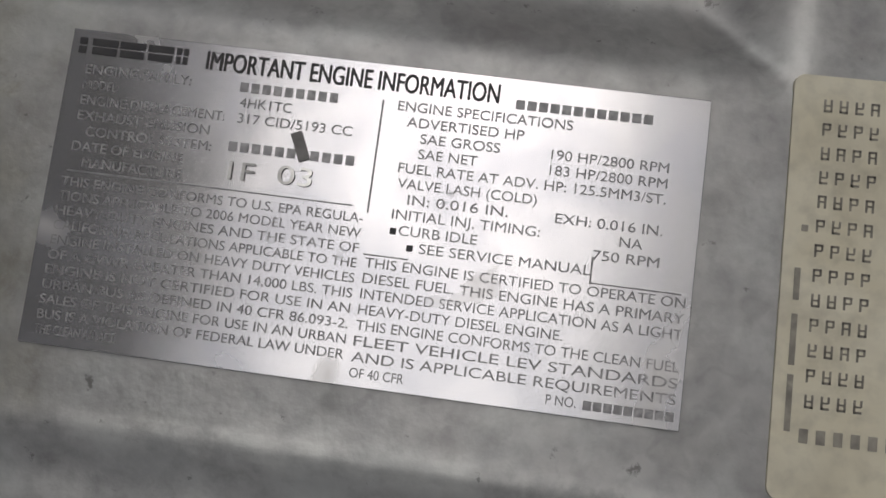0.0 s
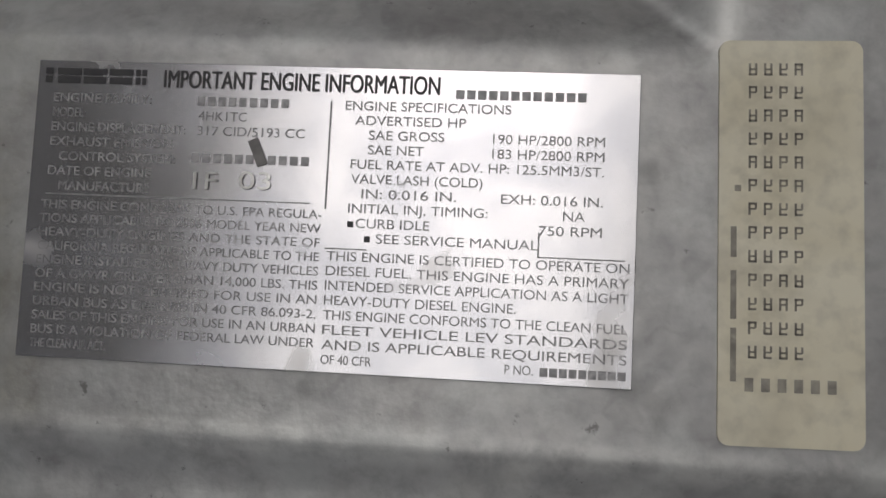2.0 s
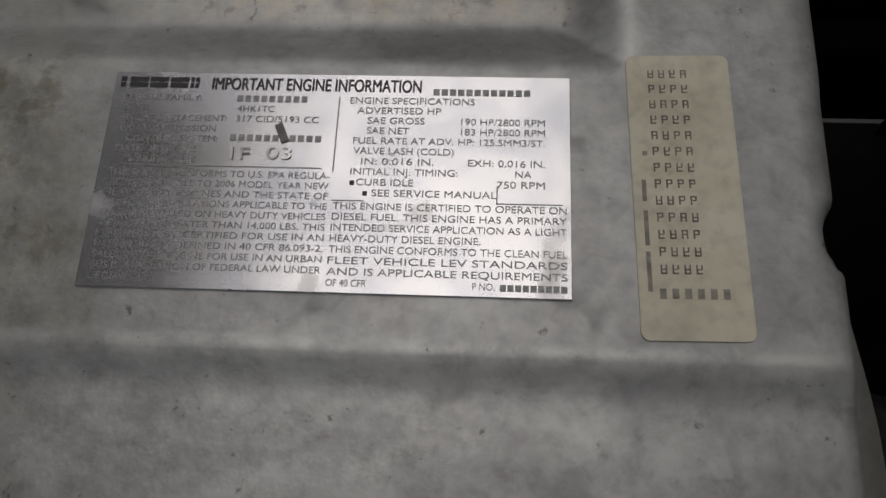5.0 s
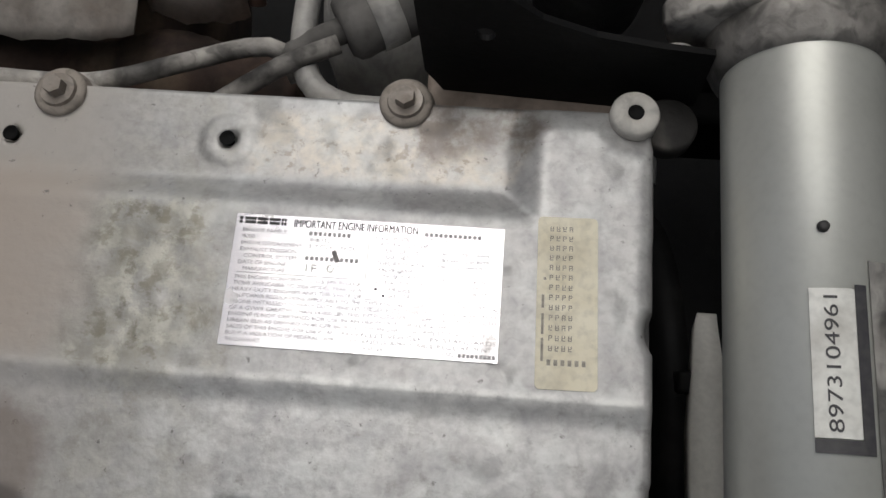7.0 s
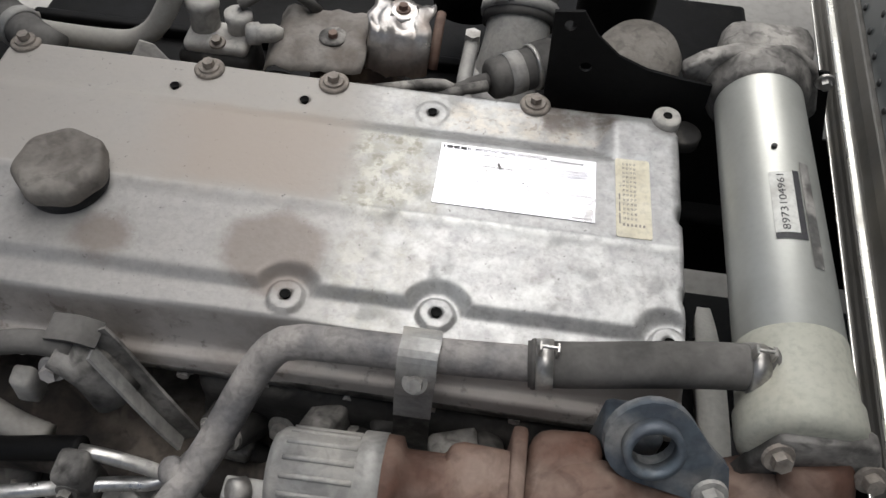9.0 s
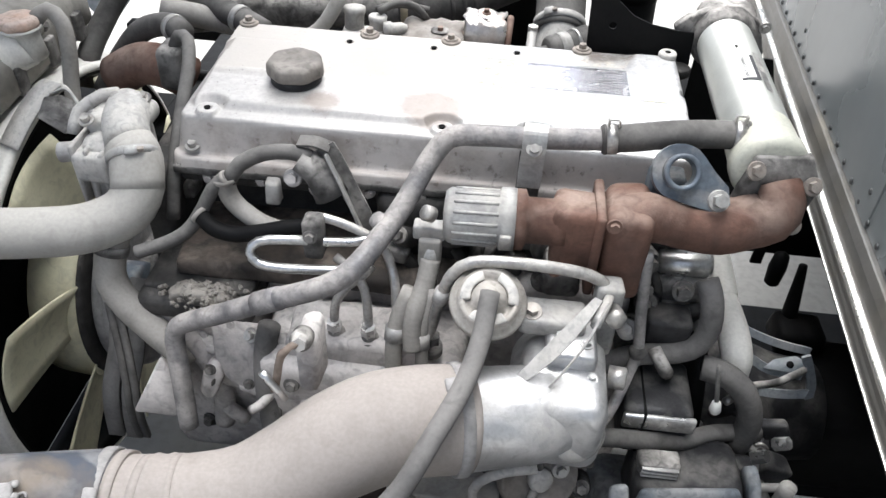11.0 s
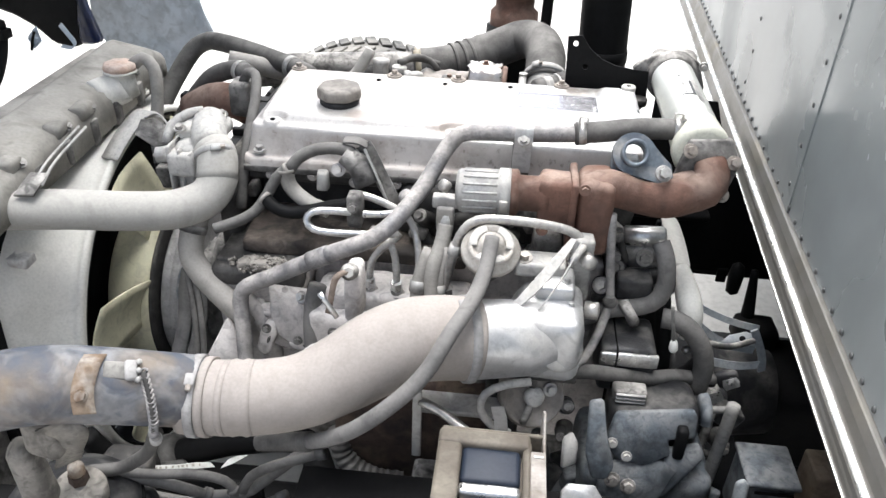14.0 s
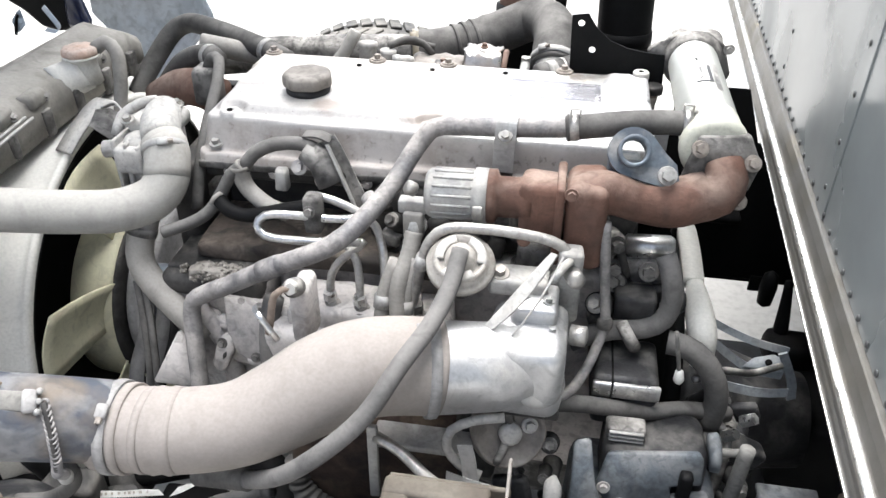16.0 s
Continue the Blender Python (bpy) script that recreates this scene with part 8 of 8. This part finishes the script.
part("cable", sweep([(-1.392, 0.47, 0.93), (-1.4, 0.47, 0.888), (-1.39, 0.4, 0.804), (-1.4, 0.35, 0.747), (-1.41, 0.3, 0.6), (-1.42, 0.3, 0.3)], lambda k: 0.01 + 0.006 * math.sin(k * 14), 12), "black", junk)
part("connector", block((-1.41, 0.45, 0.885), (-1.38, 0.49, 0.91), 0.004), "black", junk)


def crumpled(corners, n, amount, scale):
    """A creased sheet between four corners, with thickness."""
    a, b, c, d = [Vector(p) for p in corners]
    v, q = [], []
    for i in range(n + 1):
        for j in range(n + 1):
            u, w = i / n, j / n
            p = (a * (1 - u) + b * u) * (1 - w) + (d * (1 - u) + c * u) * w
            k = abs(noise.noise(p * scale)) + 0.5 * abs(noise.noise(p * scale * 2.3))
            v.append(p + Vector((0.3, -1, 0.4)) * (amount * (k - 0.4)))
    for i in range(n):
        for j in range(n):
            k = i * (n + 1) + j
            q.append((k, k + 1, k + n + 2, k + n + 1))
    bm = bmesh.new()
    bm.from_mesh(from_arrays(v, q))
    bmesh.ops.solidify(bm, geom=bm.faces[:], thickness=0.002)
    return bm


scrap = thing("plastic_sheet", (-1.3, 0.5, 0.85), "torn scrap of pale bluish plastic sheet hanging by the bumper", "plastic sheet")
part("sheet", crumpled([(-1.35, 0.5, 0.885), (-1.322, 0.5, 0.914), (-1.314, 0.5, 0.875), (-1.347, 0.5, 0.846)], 14, 0.02, 30), "film", scrap, smooth=False)
part("curl", ribbon([(-1.252, 0.5, 0.923), (-1.238, 0.497, 0.905), (-1.224, 0.495, 0.886), (-1.222, 0.497, 0.874), (-1.236, 0.5, 0.863), (-1.262, 0.5, 0.866)], 0.012, 0.002, (0.5, 0.2, 0.5)), "film", scrap, "white curled strip", smooth=False)
part("torn_edge", sweep([(-1.345, 0.498, 0.85), (-1.335, 0.495, 0.878), (-1.325, 0.495, 0.9)], 0.004, 8), "black", scrap)

# ---- black sheet parts under and behind ----
fs = thing("splash_plate", (0.5, 0.32, 0.42), "black pierced splash plate under the cargo box", "splash plate")
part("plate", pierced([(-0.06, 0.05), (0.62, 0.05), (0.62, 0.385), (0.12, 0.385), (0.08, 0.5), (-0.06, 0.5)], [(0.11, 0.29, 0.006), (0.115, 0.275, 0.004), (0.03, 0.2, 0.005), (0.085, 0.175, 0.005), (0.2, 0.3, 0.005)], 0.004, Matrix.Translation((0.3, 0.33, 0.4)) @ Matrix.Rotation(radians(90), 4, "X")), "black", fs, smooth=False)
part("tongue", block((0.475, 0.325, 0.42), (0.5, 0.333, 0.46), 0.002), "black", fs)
# Black sheets added to hold the shade on the ground below the box.
mud = thing("underbody_shade", (0.8, -0.35, 0.2), "added black sheets standing in for the shade under the cargo box", "mud guard")
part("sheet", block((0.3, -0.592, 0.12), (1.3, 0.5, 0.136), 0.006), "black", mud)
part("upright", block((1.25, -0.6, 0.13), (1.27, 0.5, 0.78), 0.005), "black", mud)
sol = thing("solenoid_valve", (0.16, -0.2, 0.83), "plated solenoid valve under the rusty duct", "solenoid valve")
part("body", lathe([(0.013, -0.036), (0.018, -0.033), (0.018, 0.03), (0.014, 0.036)], (0.163, -0.21, 0.85), (1, 0, 0.05), 28), "zinc", sol)
part("bracket", rock(block((0.1, -0.23, 0.74), (0.2, -0.19, 0.835), 0.012, 3), 0.005, 26), "castdark", sol)
for x in (0.115, 0.165):
    bolt(sol, (x, -0.233, 0.82), (0, -1, 0.4), 0.02, "castdark")

inner = thing("inner_fender", (-0.15, 0.6, 0.6), "black moulded inner fender beyond the engine", "inner fender")
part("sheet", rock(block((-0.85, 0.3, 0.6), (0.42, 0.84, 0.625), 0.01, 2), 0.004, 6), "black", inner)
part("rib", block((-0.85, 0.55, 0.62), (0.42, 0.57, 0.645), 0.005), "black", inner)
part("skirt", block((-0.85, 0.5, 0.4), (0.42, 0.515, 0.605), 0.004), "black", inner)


# ---- small castings that crowd the near side of the engine ----
def crowd(region, seed, count, mats):
    """Bosses, lugs, plugs and bolts set into one face of the engine."""
    rng = random.Random(seed)
    (x0, y0, z0), (x1, y1, z1) = region
    for _ in range(count):
        p = Vector((rng.uniform(x0, x1), rng.uniform(y0, y1), rng.uniform(z0, z1)))
        mat, k = rng.choice(mats), rng.random()
        way = Vector((rng.uniform(-0.5, 0.5), -1, rng.uniform(-0.1, 0.9)))
        if k < 0.34:
            r = rng.uniform(0.008, 0.019)
            part("boss", lathe([(r * 1.2, -0.02), (r, 0.0), (r, 0.012), (r * 0.8, 0.015), (r * 0.45, 0.0152)], p, way, 16), mat, engine)
            bolt(engine, p + way.normalized() * 0.014, way, r * 1.1, "castdark" if rng.random() < 0.6 else "steel")
        elif k < 0.6:
            s = Vector((rng.uniform(0.01, 0.03), rng.uniform(0.008, 0.02), rng.uniform(0.01, 0.028)))
            part("lug", rock(block(p - s, p + s, 0.006, 2, pose(0, 0, 0, rng.uniform(-25, 25), rng.uniform(-30, 30), rng.uniform(-20, 20))), 0.004, 34), mat, engine)
        elif k < 0.82:
            q = p + Vector((rng.uniform(-0.06, 0.06), rng.uniform(-0.02, 0.02), rng.uniform(-0.07, 0.0)))
            part("web", sweep([p, (p + q) / 2 + Vector((0, -0.012, 0.006)), q], rng.uniform(0.005, 0.011), 10), mat, engine)
        else:
            bolt(engine, p, way, rng.uniform(0.011, 0.018), "steel" if rng.random() < 0.4 else "castdark")


crowd(((-0.53, -0.315, 0.5), (-0.38, -0.295, 0.74)), 3, 9, ("block", "block"))
crowd(((-0.4, -0.385, 0.6), (-0.13, -0.37, 0.73)), 4, 13, ("block", "block"))
crowd(((-0.25, -0.22, 0.8), (0.12, -0.2, 0.88)), 5, 26, ("castdark", "darkiron", "darkiron"))
crowd(((0.08, -0.3, 0.7), (0.24, -0.22, 0.84)), 6, 7, ("castdark", "grease"))
crowd(((0.05, -0.46, 0.44), (0.3, -0.38, 0.56)), 7, 10, ("grease", "gearblue", "gearblue"))
crowd(((0.24, -0.36, 0.42), (0.36, -0.22, 0.62)), 8, 22, ("grease", "castdark"))
crowd(((-0.1, -0.46, 0.5), (0.06, -0.4, 0.68)), 9, 22, ("castdark", "rust", "grease"))
crowd(((-0.6, -0.2, 0.5), (-0.55, -0.1, 0.88)), 10, 14, ("castdark", "block"))
